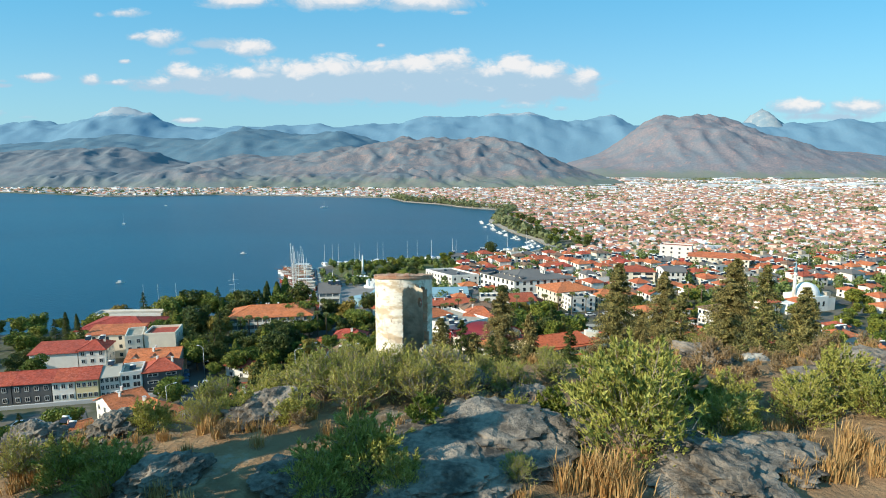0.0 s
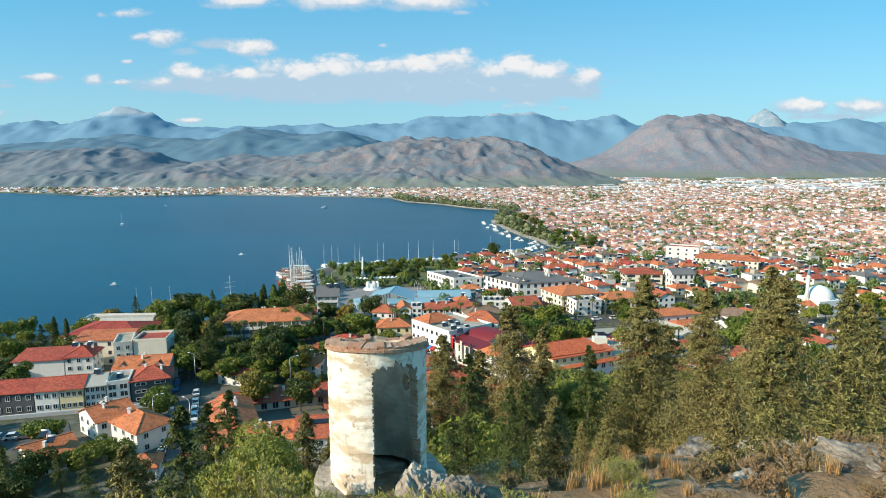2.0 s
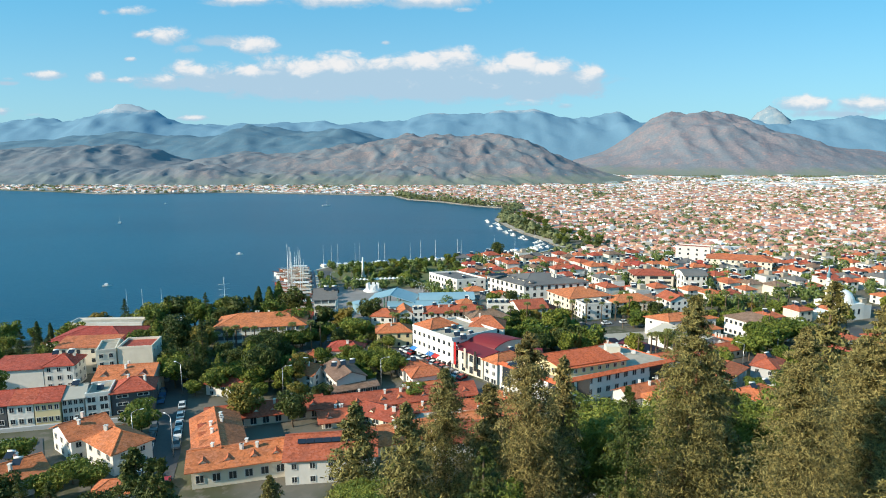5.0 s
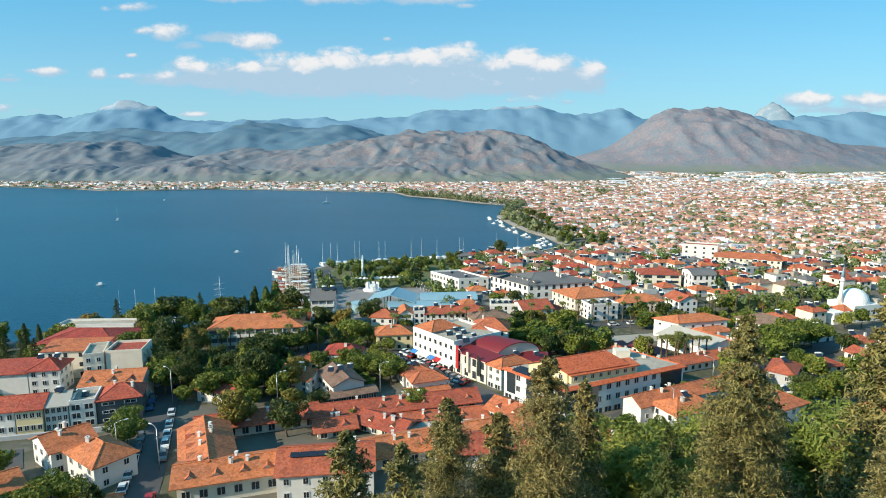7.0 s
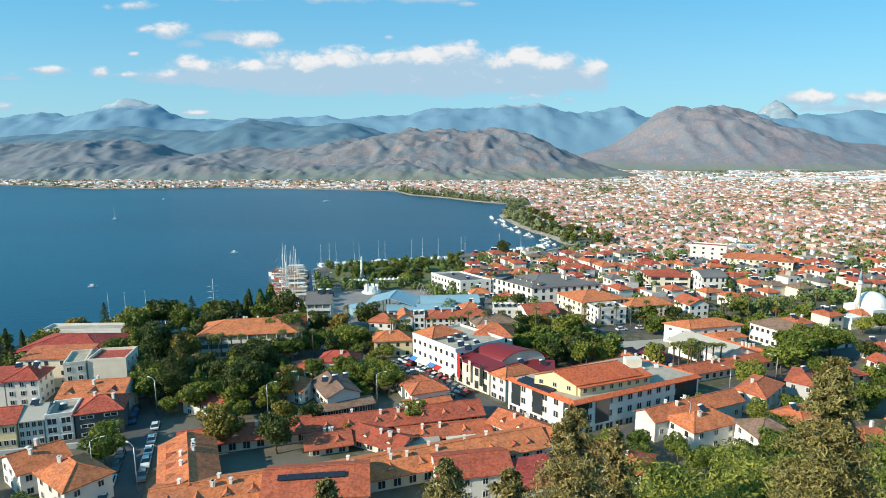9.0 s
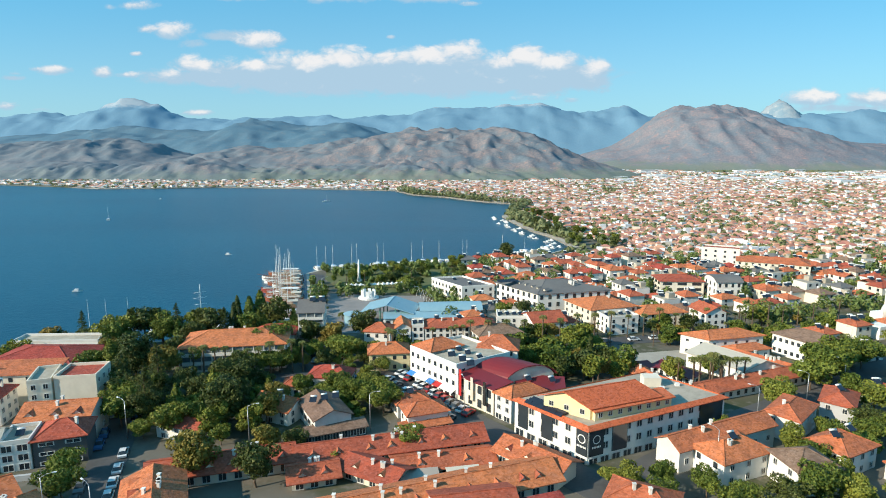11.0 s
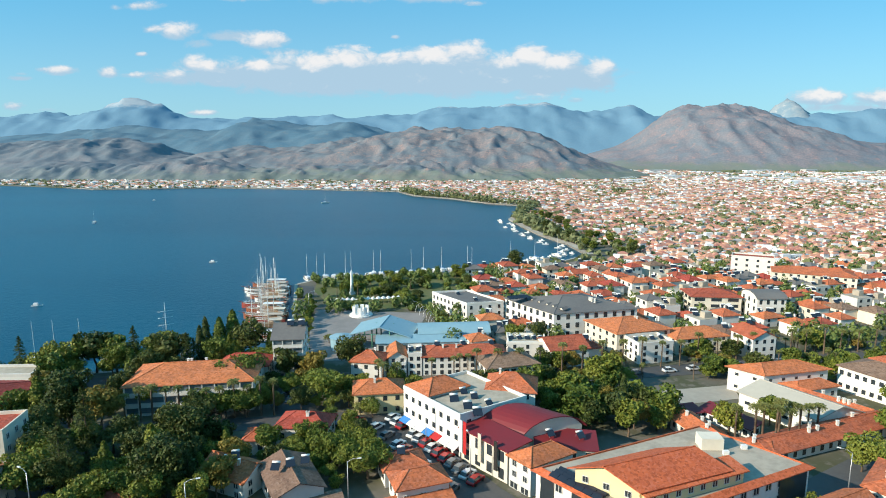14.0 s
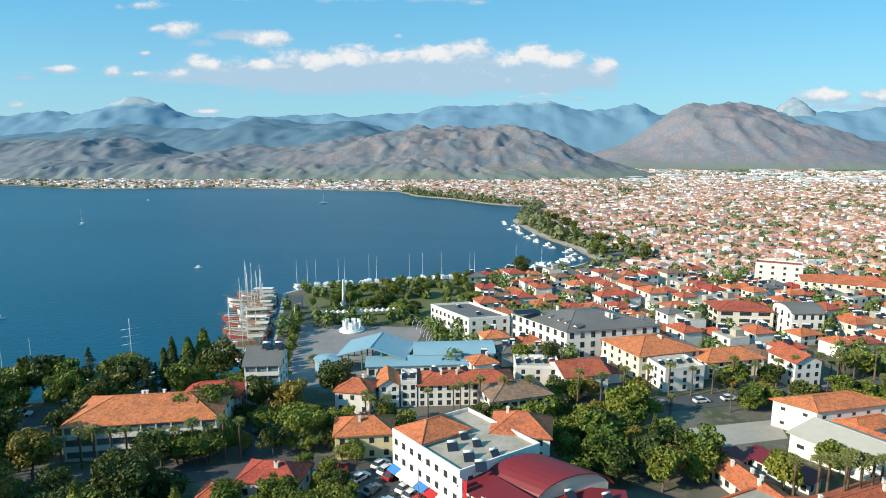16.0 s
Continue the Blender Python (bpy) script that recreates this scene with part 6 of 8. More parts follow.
ROOFTOPS = []       # where heaters stand on the roofs farther off
KINDS = [("plaster_white", "tile", "hip")] * 5 + [("plaster_cream", "tile", "hip"), ("plaster_white", "tile", "gable"), ("plaster_white", "tile_red", "hip"),
                                                   ("plaster_white", "flat_roof", "flat"), ("plaster_white", "roof_grey", "hip"), ("plaster_cream", "tile_brown", "hip")]
rnd = random.Random(9)



def quarter(u0, u1, v0, v1, step, ox, oy, cond, group, limit, fill=0.85):
    made = 0
    ca, sa = math.cos(STREET), math.sin(STREET)
    u = u0
    while u < u1:
        v = v0
        while v < v1:
            x = ox + u * ca - v * sa + rnd.uniform(-2, 2)
            y = oy + u * sa + v * ca + rnd.uniform(-2, 2)
            if inside(x, y, LAND) and cond(x, y) and free(x, y, 3.7) and rnd.random() < fill and made < limit:
                small_house(x, y, STREET + rnd.choice((0, math.pi / 2 * 3)) + rnd.uniform(-0.06, 0.06), rnd.uniform(6.5, 10), rnd.uniform(6, 8), rnd.choice((3.2, 3.6, 4, 4.5, 5, 6)), rnd.choice(KINDS), group)
                made += 1
            v += step
        u += step * 1.05


quarter(0, 420, 0, 300, 9.9, -20, 235, lambda x, y: 255 < y < 392 and x > 2 - max(0, 330 - y) * 0.0 and x < 0.80 * y + 20 and not (-60 < x < 4 and 244 < y < 390), "town houses", 330)
quarter(0, 100, 0, 100, 15, -225, 128, lambda x, y: -215 < x < -130 and 128 < y < 214, "western houses", 24, 0.8)
quarter(0, 200, -20, 140, 15, 70, 100, lambda x, y: x > 74 and y > 128 and x < 0.8 * y + 40, "hillfoot houses", 70, 0.62)
wood(["oak1", "oak2", "dark1", "oak3", "oak1"], 60, 200, 110, 262, 520, 3.0, 0.65, 1.05, cond=lambda x, y: hill_z(x, y) < gz(x, y))
wood(["oak1", "dark1"], -10, 14, 296, 312, 14, 3.2, 0.8, 1.0)
wood(["dark2", "oak1", "oak2"], 55, 110, 430, 640, 70, 4.0, 0.7, 1.0, cond=lambda x, y: inside(x - 3, y, LAND) and not inside(x - 34, y, LAND))
place(KIND["dark2"], 27, 383, GZ, 1.1, rnd)
place(KIND["dark2"], 25, 257, GZ, 0.9, rnd)
place(KIND["oak1"], 17, 260, GZ, 1.1, rnd)


def far_city():
    """The districts on the far plain: thousands of small houses in one mesh."""
    b = Build()
    r = random.Random(3)
    ca, sa = math.cos(STREET), math.sin(STREET)

    def put(x, y, w, d, h, yaw, wall, cover, rise):
        c, s = math.cos(yaw), math.sin(yaw)
        q = [(x + c * a * w / 2 - s * e * d / 2, y + s * a * w / 2 + c * e * d / 2) for a, e in ((-1, -1), (1, -1), (1, 1), (-1, 1))]
        b.prism(q, 0.6, h, wall, top=rise == 0)
        if rise:
            g = [(x + (px - x) * 1.16, y + (py - y) * 1.16) for px, py in q]
            P = [Vector((*p, h - 0.1)) for p in g]
            m0, m1 = (P[0] + P[3]) / 2, (P[1] + P[2]) / 2
            r0, r1 = m0.lerp(m1, 0.33) + Vector((0, 0, rise)), m0.lerp(m1, 0.67) + Vector((0, 0, rise))
            k = len(b.v)
            b.v.extend(tuple(p) for p in (*P, r0, r1))
            for f in ((0, 1, 5, 4), (2, 3, 4, 5), (1, 2, 5), (3, 0, 4)):
                b.f.append(tuple(k + i for i in f)), b.m.append(cover)
        else:
            b.f.append(b.f[-1]), b.m.append(cover)
            b.f.pop(), b.m.pop()
            if h > 7 and r.random() < 0.6:
                b.box(x, y, h + 0.9, w * 0.35, d * 0.35, 1.8, wall, yaw)
        if h > 3.4 and y < 450:
            # dark window bands on the side toward the town
            e0, e1 = Vector(q[0]), Vector(q[1])
            nrm = Vector((e1.y - e0.y, e0.x - e1.x)).normalized() * 0.06
            for st in range(int(h // 3)):
                for i in range(3):
                    p0, p1 = e0.lerp(e1, 0.14 + 0.27 * i) + nrm, e0.lerp(e1, 0.30 + 0.27 * i) + nrm
                    z = 1.6 + st * 2.9
                    b.face([(*p0, z), (*p1, z), (*p1, z + 1.3), (*p0, z + 1.3)], 4)

    y = 384.0
    while y < 1960:
        step = 3.3 + (y - 384) * 0.0032
        x = -0.86 * y - 40
        while x < 0.86 * y + 60:
            px, py = x + r.uniform(-0.35, 0.35) * step, y + r.uniform(-0.4, 0.4) * step
            x += 1.45 * step * (1.0 if r.random() < 0.90 else 2.2)
            if not free(px, py, 4.5) if py < 475 else False:
                continue
            if not inside(px, py, LAND) or not inside(px - 14, py, LAND) or (px < 0 and not inside(px, py - 16, LAND)):
                continue
            if px < -120 and py > 1330:
                continue
            if py < 640 and not inside(px - 26, py, LAND):
                continue
            dens = noise.noise(Vector((px * 0.006, py * 0.006, 2.0))) + 0.5 * noise.noise(Vector((px * 0.02, py * 0.02, 4.0)))
            if dens < -0.62 + 0.62 * max(0, (py - 1200) / 700):
                continue
            tall = r.random() < 0.12
            k = r.random()
            far = min(1.0, max(0.0, (py - 650) / 700))
            cover, rise = (2, r.uniform(0.9, 1.6)) if k < (0.66 - 0.34 * far if px > -100 else 0.30) else ((3, 0) if k < 0.90 else (1, 0))
            put(px, py, r.uniform(0.8, 1.75) * step, r.uniform(0.55, 0.95) * step, GZ + (r.uniform(2.4, 4.2) if tall else r.uniform(0.9, 1.9)), r.choice((0.31, 0.31, 0.1, -0.25, 1.2)) + r.uniform(-0.12, 0.12),
                0 if r.random() < 0.8 else 1, cover, rise)
        y += step * 0.80
    # a few long sheds and greenhouses at the far edge
    for _ in range(120):
        px, py = r.uniform(150, 1500), r.uniform(1250, 1950)
        if abs(px) < 0.85 * py and inside(px, py, LAND):
            put(px, py, r.uniform(30, 70), r.uniform(12, 22), r.uniform(4, 7), STREET, 0, 3, 0)
    me = b.mesh("far_houses", [M["city_white"], M["city_cream"], M["city_tile"], M["city_flat"], M["glass"]])
    tagged(new("distant_houses", me), "dense far town of white houses with red roofs", "houses", kind="stuff")


M["city_white"] = material("far_white_walls", (0.78, 0.76, 0.75), (0.60, 0.58, 0.57), grain=0.05, large=0.02, vary=0.6, bump=0.0, island=True)
M["city_cream"] = material("far_cream_walls", (0.70, 0.61, 0.50), (0.60, 0.53, 0.45), grain=0.05, large=0.02, vary=0.35, bump=0.0, island=True)
M["city_tile"] = material("far_tiles", (0.50, 0.240, 0.170), (0.40, 0.225, 0.175), grain=0.05, large=0.02, vary=0.55, bump=0.0, island=True)
M["city_flat"] = material("far_flat_roofs", (0.72, 0.69, 0.66), (0.58, 0.56, 0.54), grain=0.05, large=0.02, vary=0.4, bump=0.0, island=True)
far_city()


def roof_clutter():
    """Solar heaters on the roofs farther off, too small to tell apart."""
    b = Build()
    r = random.Random(14)
    for x, y, z in ROOFTOPS:
        for _ in range(r.choice((1, 2, 2, 3))):
            px, py = x + r.uniform(-2.5, 2.5), y + r.uniform(-2, 2)
            b.face([(px - 0.9, py - 0.8, z + 0.3), (px + 0.9, py - 0.8, z + 0.3), (px + 0.9, py + 0.6, z + 1.2), (px - 0.9, py + 0.6, z + 1.2)], 0)
            b.tube((px - 0.8, py + 0.8, z + 1.25), (px + 0.8, py + 0.8, z + 1.25), 0.28, 0.28, 8, 1)
            for sx in (-0.8, 0.8):
                b.box(px + sx, py + 0.7, z + 0.2, 0.06, 0.06, 2.0, 2)
    tagged(new("roof_heaters", b.mesh("roof_heaters", [M["solar"], M["white_paint"], M["steel"]])), "solar water heaters crowded on the town roofs", "water heaters", kind="stuff")


roof_clutter()


def far_trees():
    r = np.random.RandomState(4)
    P, D, S = [], [], []
    rr = random.Random(8)

    def clump(x, y, h, w):
        n = 22
        d = r.normal(0, 1, (n, 3))
        d /= np.linalg.norm(d, axis=1, keepdims=True)
        P.append(np.array((x, y, GZ + h * 0.55)) + d * np.array((w * 0.5, w * 0.5, h * 0.5)) * r.uniform(0.75, 1.05, (n, 1)))
        D.append(d)

    for _ in range(10000):
        y = 390 + 1520 * rr.random() ** 1.25
        x = rr.uniform(-0.86 * y, 0.86 * y)
        if not inside(x, y, LAND) or (x < -120 and y > 1340):
            continue
        dens = noise.noise(Vector((x * 0.006, y * 0.006, 2.0)))
        if dens > 0.12 - 0.25 * min(1.0, max(0.0, (y - 900) / 600)) and rr.random() < 0.65:
            continue
        k = 1.0 + (y - 465) / 1400
        clump(x, y, rr.uniform(2.0, 3.8) * k ** 0.4, rr.uniform(3.0, 6.5) * k)
    # the wooded shore
    for _ in range(300):
        y = rr.uniform(470, 1000)
        x = float(np.interp(y, [470, 520, 564, 630, 762, 797, 868, 914, 1001], [74, 60, 51, 42, 71, 28, -22, -74, -108])) + rr.uniform(3, 15)
        if inside(x - 3, y, LAND):
            clump(x, y, rr.uniform(5, 10), rr.uniform(5, 8))
    P, D = np.concatenate(P), np.concatenate(D)
    # finer crowns where the old centre meets the harbour
    Q, E = [], []
    for _ in range(900):
        x, y = rr.uniform(-75, 300), rr.uniform(258, 395)
        green = x < 12 and y > 303
        if not inside(x, y, LAND) or not free(x, y, 1.6 if not green else 1.2) or x > 0.8 * y + 10:
            continue
        h, w = (rr.uniform(2.5, 4.5), rr.uniform(2.5, 4.5)) if green else (rr.uniform(4.5, 8), rr.uniform(3.5, 6.5))
        TAKEN.append((x, y, 1.6))
        n = 150
        d = r.normal(0, 1, (n, 3))
        d /= np.linalg.norm(d, axis=1, keepdims=True)
        lump = 1 + 0.25 * np.sin(d[:, :1] * 5 + x) * np.sin(d[:, 1:2] * 5 + y)
        Q.append(np.array((x, y, GZ + h * 0.52)) + d * np.array((w * 0.5, w * 0.5, h * 0.52)) * r.uniform(0.7, 1.05, (n, 1)) * lump)
        E.append(d)
    me = leaf_mesh("centre_trees", np.concatenate(Q), np.concatenate(E), 0.95, "leaf_far", 1.4, 0.5, 3)
    tagged(new("garden_trees", me), "small green trees in gardens and along the harbour", "trees", kind="stuff")
    me = leaf_mesh("far_trees", P, D, 2.0, "leaf_olive", 1.2, 0.4, 2)
    tagged(new("distant_trees", me), "scattered green trees among the far houses", "trees", kind="stuff")


M["leaf_olive"] = leaf_material("olive_foliage", (0.135, 0.155, 0.070), (0.235, 0.240, 0.110), 0.01)
M["leaf_far"] = leaf_material("far_foliage", (0.100, 0.140, 0.038), (0.205, 0.235, 0.070), 0.01)
far_trees()

# ---- landmarks of the town ----


def cornice(q, z, name, parent, c):
    """A tiled eave that runs round a flat-roofed building."""
    inner, outer = outline_grow(q, -0.5), outline_grow(q, 0.65)
    b = Build()
    for i in range(4):
        j = (i + 1) % 4
        a0, a1, b0, b1 = inner[i], inner[j], outer[i], outer[j]
        b.face([(*b0, z - 0.35), (*b1, z - 0.35), (*a1, z + 0.30), (*a0, z + 0.30)])
        b.face([(*a0, z + 0.30), (*a1, z + 0.30), (*a1, z - 0.1), (*a0, z - 0.1)])
        b.face([(*b0, z - 0.50), (*a0, z - 0.50), (*a1, z - 0.50), (*b1, z - 0.50)])
        b.face([(*b0, z - 0.50), (*b1, z - 0.50), (*b1, z - 0.35), (*b0, z - 0.35)])
    part(name, b.mesh(name, M["tile_new"]), parent, "orange tiled cornice")


def corner_building_details():
    t = [o for o in bpy.data.objects if o.get("label", "").startswith("white corner building")][0]
    P = [Vector(p) for p in ((13.8, 166.4), (27.2, 152.1), (61.5, 169.4), (48.1, 183.7))]
    c = sum(P, Vector((0, 0))) / 4
    q = [tuple(p - c) for p in P]
    z0 = t.location.z
    cornice(q, 11.75 - z0, "cornice", t, c)
    for i, k0, k1 in ((0, 0.86, 0.995), (0, 0.40, 0.55), (0, 0.06, 0.20), (1, 0.005, 0.10), (1, 0.16, 0.26), (1, 0.80, 0.98)):
        a, b = Vector(q[i]), Vector(q[(i + 1) % 4])
        d = b - a
        yaw = math.atan2(d.y, d.x)
        m = a.lerp(b, (k0 + k1) / 2)
        w = d.length * (k1 - k0)
        g = Build()
        g.box(0, -0.10, 0, w, 0.24, 5.6)
        pn = part("glazed_bay", g.mesh("glazed_bay", M["glass"]), t, "tall dark glazed bay", Matrix.Translation((m.x, m.y, 8.4 - z0)) @ Matrix.Rotation(yaw, 4, "Z"))
        if k0 in (0.86, 0.005):
            s = Build()
            n = 20
            ring = [(0.95 * math.cos(2 * math.pi * j / n), 0.95 * math.sin(2 * math.pi * j / n)) for j in range(n)]
            ri = [(0.8 * a2, 0.8 * b2) for a2, b2 in ring]
            for j in range(n):
                l = (j + 1) % n
                s.face([(ring[j][0], -0.235, 0.7 + ring[j][1]), (ring[l][0], -0.235, 0.7 + ring[l][1]), (ri[l][0], -0.235, 0.7 + ri[l][1]), (ri[j][0], -0.235, 0.7 + ri[j][1])])
            part("sign", s.mesh("sign", M["white_paint"]), pn, "pale round mark")
            for j in range(6):
                s = Build()
                s.box(-0.95 + 0.38 * j, -0.235, -0.95, 0.26, 0.02, 0.42)
                part("sign_bar", s.mesh("sign_bar", M["white_paint"]), pn, "pale bar")
    # roof plant
    b = Build()
    b.box(0, 0, 0, 4, 3, 2.2)
    part("stair_house", b.mesh("stair_house", M["plaster_cream"]), t, m=Matrix.Translation((9, 7.5, 12.8 - z0)))
    for i in range(6):
        b = Build()
        b.box(0, 0, 0, 1.0, 0.6, 0.8)
        part("air_unit", b.mesh("air_unit", M["white_paint"]), t, m=Matrix.Translation((-6 + 4.2 * i, -4.2 + 2.2 * i, 12.12 - z0)))


corner_building_details()


def solar_field(x, y, z, yaw, n, m):
    t = thing("solar_array", x, y, z, "rows of dark solar panels on a roof", "solar panels", yaw=yaw)
    for i in range(n):
        for j in range(m):
            b = Build()
            b.v = [(-0.8, -0.5, 0.15), (0.8, -0.5, 0.15), (0.8, 0.5, 0.6), (-0.8, 0.5, 0.6), (-0.8, -0.5, 0.05), (0.8, -0.5, 0.05), (0.8, 0.5, 0.0), (-0.8, 0.5, 0.0)]
            b.f, b.m = [(0, 1, 2, 3), (0, 4, 5, 1), (1, 5, 6, 2), (2, 6, 7, 3), (3, 7, 4, 0)], [0] * 5
            part("panel", b.mesh("panel", M["solar"]), t, m=Matrix.Translation((i * 1.65, j * 1.1, 0)))


solar_field(16.5, 163.8, 11.8, radians(-46), 6, 3)
solar_field(18, 281, 12.3, radians(20), 5, 3)
solar_field(-28.6, 119.4, 11.75, radians(9), 7, 2)
for x, y, z in [(2, 190, 11.9), (4, 187, 11.9), (-1, 193.5, 11.9), (-46, 234, 16.4), (-49, 233.6, 16.4)]:
    water_heater(x, y, z - 0.25, radians(10))


def awnings():
    a, b = Vector((-12.8, 199.6)), Vector((0.4, 185.2))
    d = (b - a)
    n = Vector((d.y, -d.x)).normalized()
    yaw = math.atan2(d.y, d.x)
    for i in range(7):
        m = a + d * ((i + 0.5) / 7) + n * 0.75
        t = thing("awning", m.x, m.y, gz(m.x, m.y) + 2.7, "sloping cloth awning over a shop front", "awning", "shop awnings", yaw)
        g = Build()
        g.v = [(-1.3, -0.8, -0.5), (1.3, -0.8, -0.5), (1.3, 0.8, 0.2), (-1.3, 0.8, 0.2), (-1.3, -0.8, -0.62), (1.3, -0.8, -0.62), (1.3, 0.8, 0.08), (-1.3, 0.8, 0.08)]
        g.f, g.m = [(0, 1, 2, 3), (7, 6, 5, 4), (0, 4, 5, 1), (1, 5, 6, 2), (2, 6, 7, 3), (3, 7, 4, 0)], [0] * 6
        part("cloth", g.mesh("cloth", M[("blue_paint", "white_paint", "white_paint", "blue_paint", "red_paint", "white_paint", "white_paint")[i]]), t)
    for x, y, h, key in [(0.9, 184.2, 7, "white_paint"), (1.7, 183.4, 7, "red_paint"), (4.6, 180.3, 6, "canvas"), (7.6, 177.2, 6, "dark")]:
        t = thing("banner", x, y, gz(x, y) + 2.0, "tall hanging banner on a shop facade", "banner", "shop banners", yaw)
        g = Build()
        g.box(0, -0.45, h / 2, 0.9, 0.1, h)
        part("cloth", g.mesh("cloth", M[key]), t)
        g = Build()
        g.box(0, -0.2, h - 0.2, 0.1, 0.6, 0.1)
        part("bracket", g.mesh("bracket", M["steel"]), t)


awnings()


def market_pavilion():
    t = thing("market_pavilion", -26, 263.5, GZ, "open market pavilion with a blue gable roof on green posts", "pavilion", yaw=radians(-6))
    q = [(-9.5, -6.5), (9.5, -6.5), (9.5, 6.5), (-9.5, 6.5)]
    part("roof", roof_mesh(q, 4.6, 3.0, "gable", 0.9, 0.25, axis=1).mesh("roof", M["metal_blue"]), t)
    for x in (-9, -3, 3, 9):
        for y in (-6, 0, 6):
            b = Build()
            b.tube((x, y, -0.3), (x, y, 4.5 + (2.3 if abs(x) < 4 else 0)), 0.26, 0.22, 8)
            part("post", b.mesh("post", M["green_paint"], True), t)
    for y in (-6, 6):
        b = Build()
        b.tube((-9, y, 4.5), (9, y, 4.5), 0.12, 0.12, 6)
        b.tube((-9, y, 4.5), (0, y, 7.1), 0.1, 0.1, 6)
        b.tube((9, y, 4.5), (0, y, 7.1), 0.1, 0.1, 6)
        part("truss", b.mesh("truss", M["green_paint"]), t)
    TAKEN.append((-26, 262, 9))
    t = thing("kiosk", -39.5, 256.5, GZ, "round pale blue kiosk with a low blue roof", "kiosk")
    b = Build()
    b.tube((0, 0, -0.3), (0, 0, 4.2), 3.6, 3.6, 20)
    part("wall", b.mesh("wall", M["metal_blue"]), t)
    b = Build()
    b.tube((0, 0, 4.2), (0, 0, 5.0), 4.0, 0.6, 20)
    part("roof", b.mesh("roof", M["metal_blue"]), t)


market_pavilion()
building("market_hall", (-27, 251.3), (9, 255.8), 5.5, 5.0, "long market hall with a pale blue metal roof", roof="mono", rise=0.9, cover="metal_blue", storeys=1, bays=(14, 2), win=(1.8, 2.0))
building("market_hall", (-14, 258.6), (9.2, 261.4), 9, 6.0, "market hall with a pale blue vaulted roof", roof="vault", rise=2.0, cover="metal_blue", storeys=1, bays=(0, 2), axis=0)


def monument():
    t = thing("monument", -40.2, 296, GZ, "white stepped stone monument on the square", "monument")
    b = Build()
    b.tube((0, 0, 0.0), (0, 0, 0.6), 4.6, 4.6, 24)
    b.tube((0, 0, 0.6), (0, 0, 1.1), 3.8, 3.8, 24)
    part("base", b.mesh("base", M["white_paint"]), t)
    for i in range(8):
        a = 2 * math.pi * i / 8
        b = Build()
        b.box(3.0 * math.cos(a), 3.0 * math.sin(a), 2.4, 1.5, 0.5, 2.7, yaw=a + math.pi / 2)
        part("slab", b.mesh("slab", M["white_paint"]), t)
    t = thing("obelisk", -50.4, 330, GZ, "tall white tapering obelisk", "obelisk")
    b = Build()
    b.tube((0, 0, -0.2), (0, 0, 1.2), 1.6, 1.5, 4)
    part("base", b.mesh("base", M["white_paint"]), t)
    b = Build()
    b.tube((0, 0, 1.2), (0, 0, 10.6), 0.85, 0.45, 4)
    b.tube((0, 0, 10.6), (0, 0, 11.4), 0.45, 0.02, 4)
    part("shaft", b.mesh("shaft", M["white_paint"]), t)
    for i in range(15):
        x, y = -55 + 2.1 * i, 311 + 0.45 * i
        t = thing("parasol", x, y, GZ, "white square parasol over cafe tables", "parasol", "cafe parasols")
        b = Build()
        b.tube((0, 0, 2.1), (0, 0, 3.1), 1.5, 0.06, 4)
        part("canopy", b.mesh("canopy", M["white_paint"]), t)
        b = Build()
        b.tube((0, 0, -0.1), (0, 0, 2.2), 0.04, 0.04, 6)
        part("pole", b.mesh("pole", M["steel"]), t)


monument()


def trellis_arches():
    """White steel hoops with climbing plants along the garden path beside the square."""
    for i in range(13):
        k = i / 12
        x, y = -27 + 18 * k + 4 * math.sin(3.1 * k), 318 - 46 * k
        t = thing("trellis_arch", x, y, GZ, "white steel hoop over a garden path", "arch", "garden arches", radians(35) + 0.5 * k)
        b = Build()
        n = 14
        for j in range(n):
            a0, a1 = math.pi * j / n, math.pi * (j + 1) / n
            b.tube((2.1 * math.cos(a0), 0, 3.2 * math.sin(a0)), (2.1 * math.cos(a1), 0, 3.2 * math.sin(a1)), 0.06, 0.06, 5, cap=False)
        part("hoop", b.mesh("hoop", M["white_paint"]), t)
    rg = random.Random(33)
    for i in range(26):
        k = i / 25
        place(KIND["cyp2"] if i % 3 else KIND["oak3_far"], -50.5 - 13 * k + rg.uniform(-0.6, 0.6), 250 + 60 * k, GZ, rg.uniform(0.28, 0.5) * (1.0 if i % 3 else 1.25), rg)
    for i in range(22):
        k = i / 21
        place(KIND["oak1_far"], -23 + 18 * k + 4 * math.sin(3.1 * k) + rg.uniform(-1.5, 1.5), 319 - 48 * k, GZ, rg.uniform(0.25, 0.42), rg)
    for i in range(40):
        x, y = rg.uniform(-62, 8), rg.uniform(312, 372)
        if inside(x - 3, y, LAND) and inside(x, y + 3, LAND):
            place(KIND[rg.choice(("palm1", "oak1_far", "oak2_far", "dark1_far", "oak3_far"))], x, y, GZ, rg.uniform(0.45, 0.85), rg)


trellis_arches()


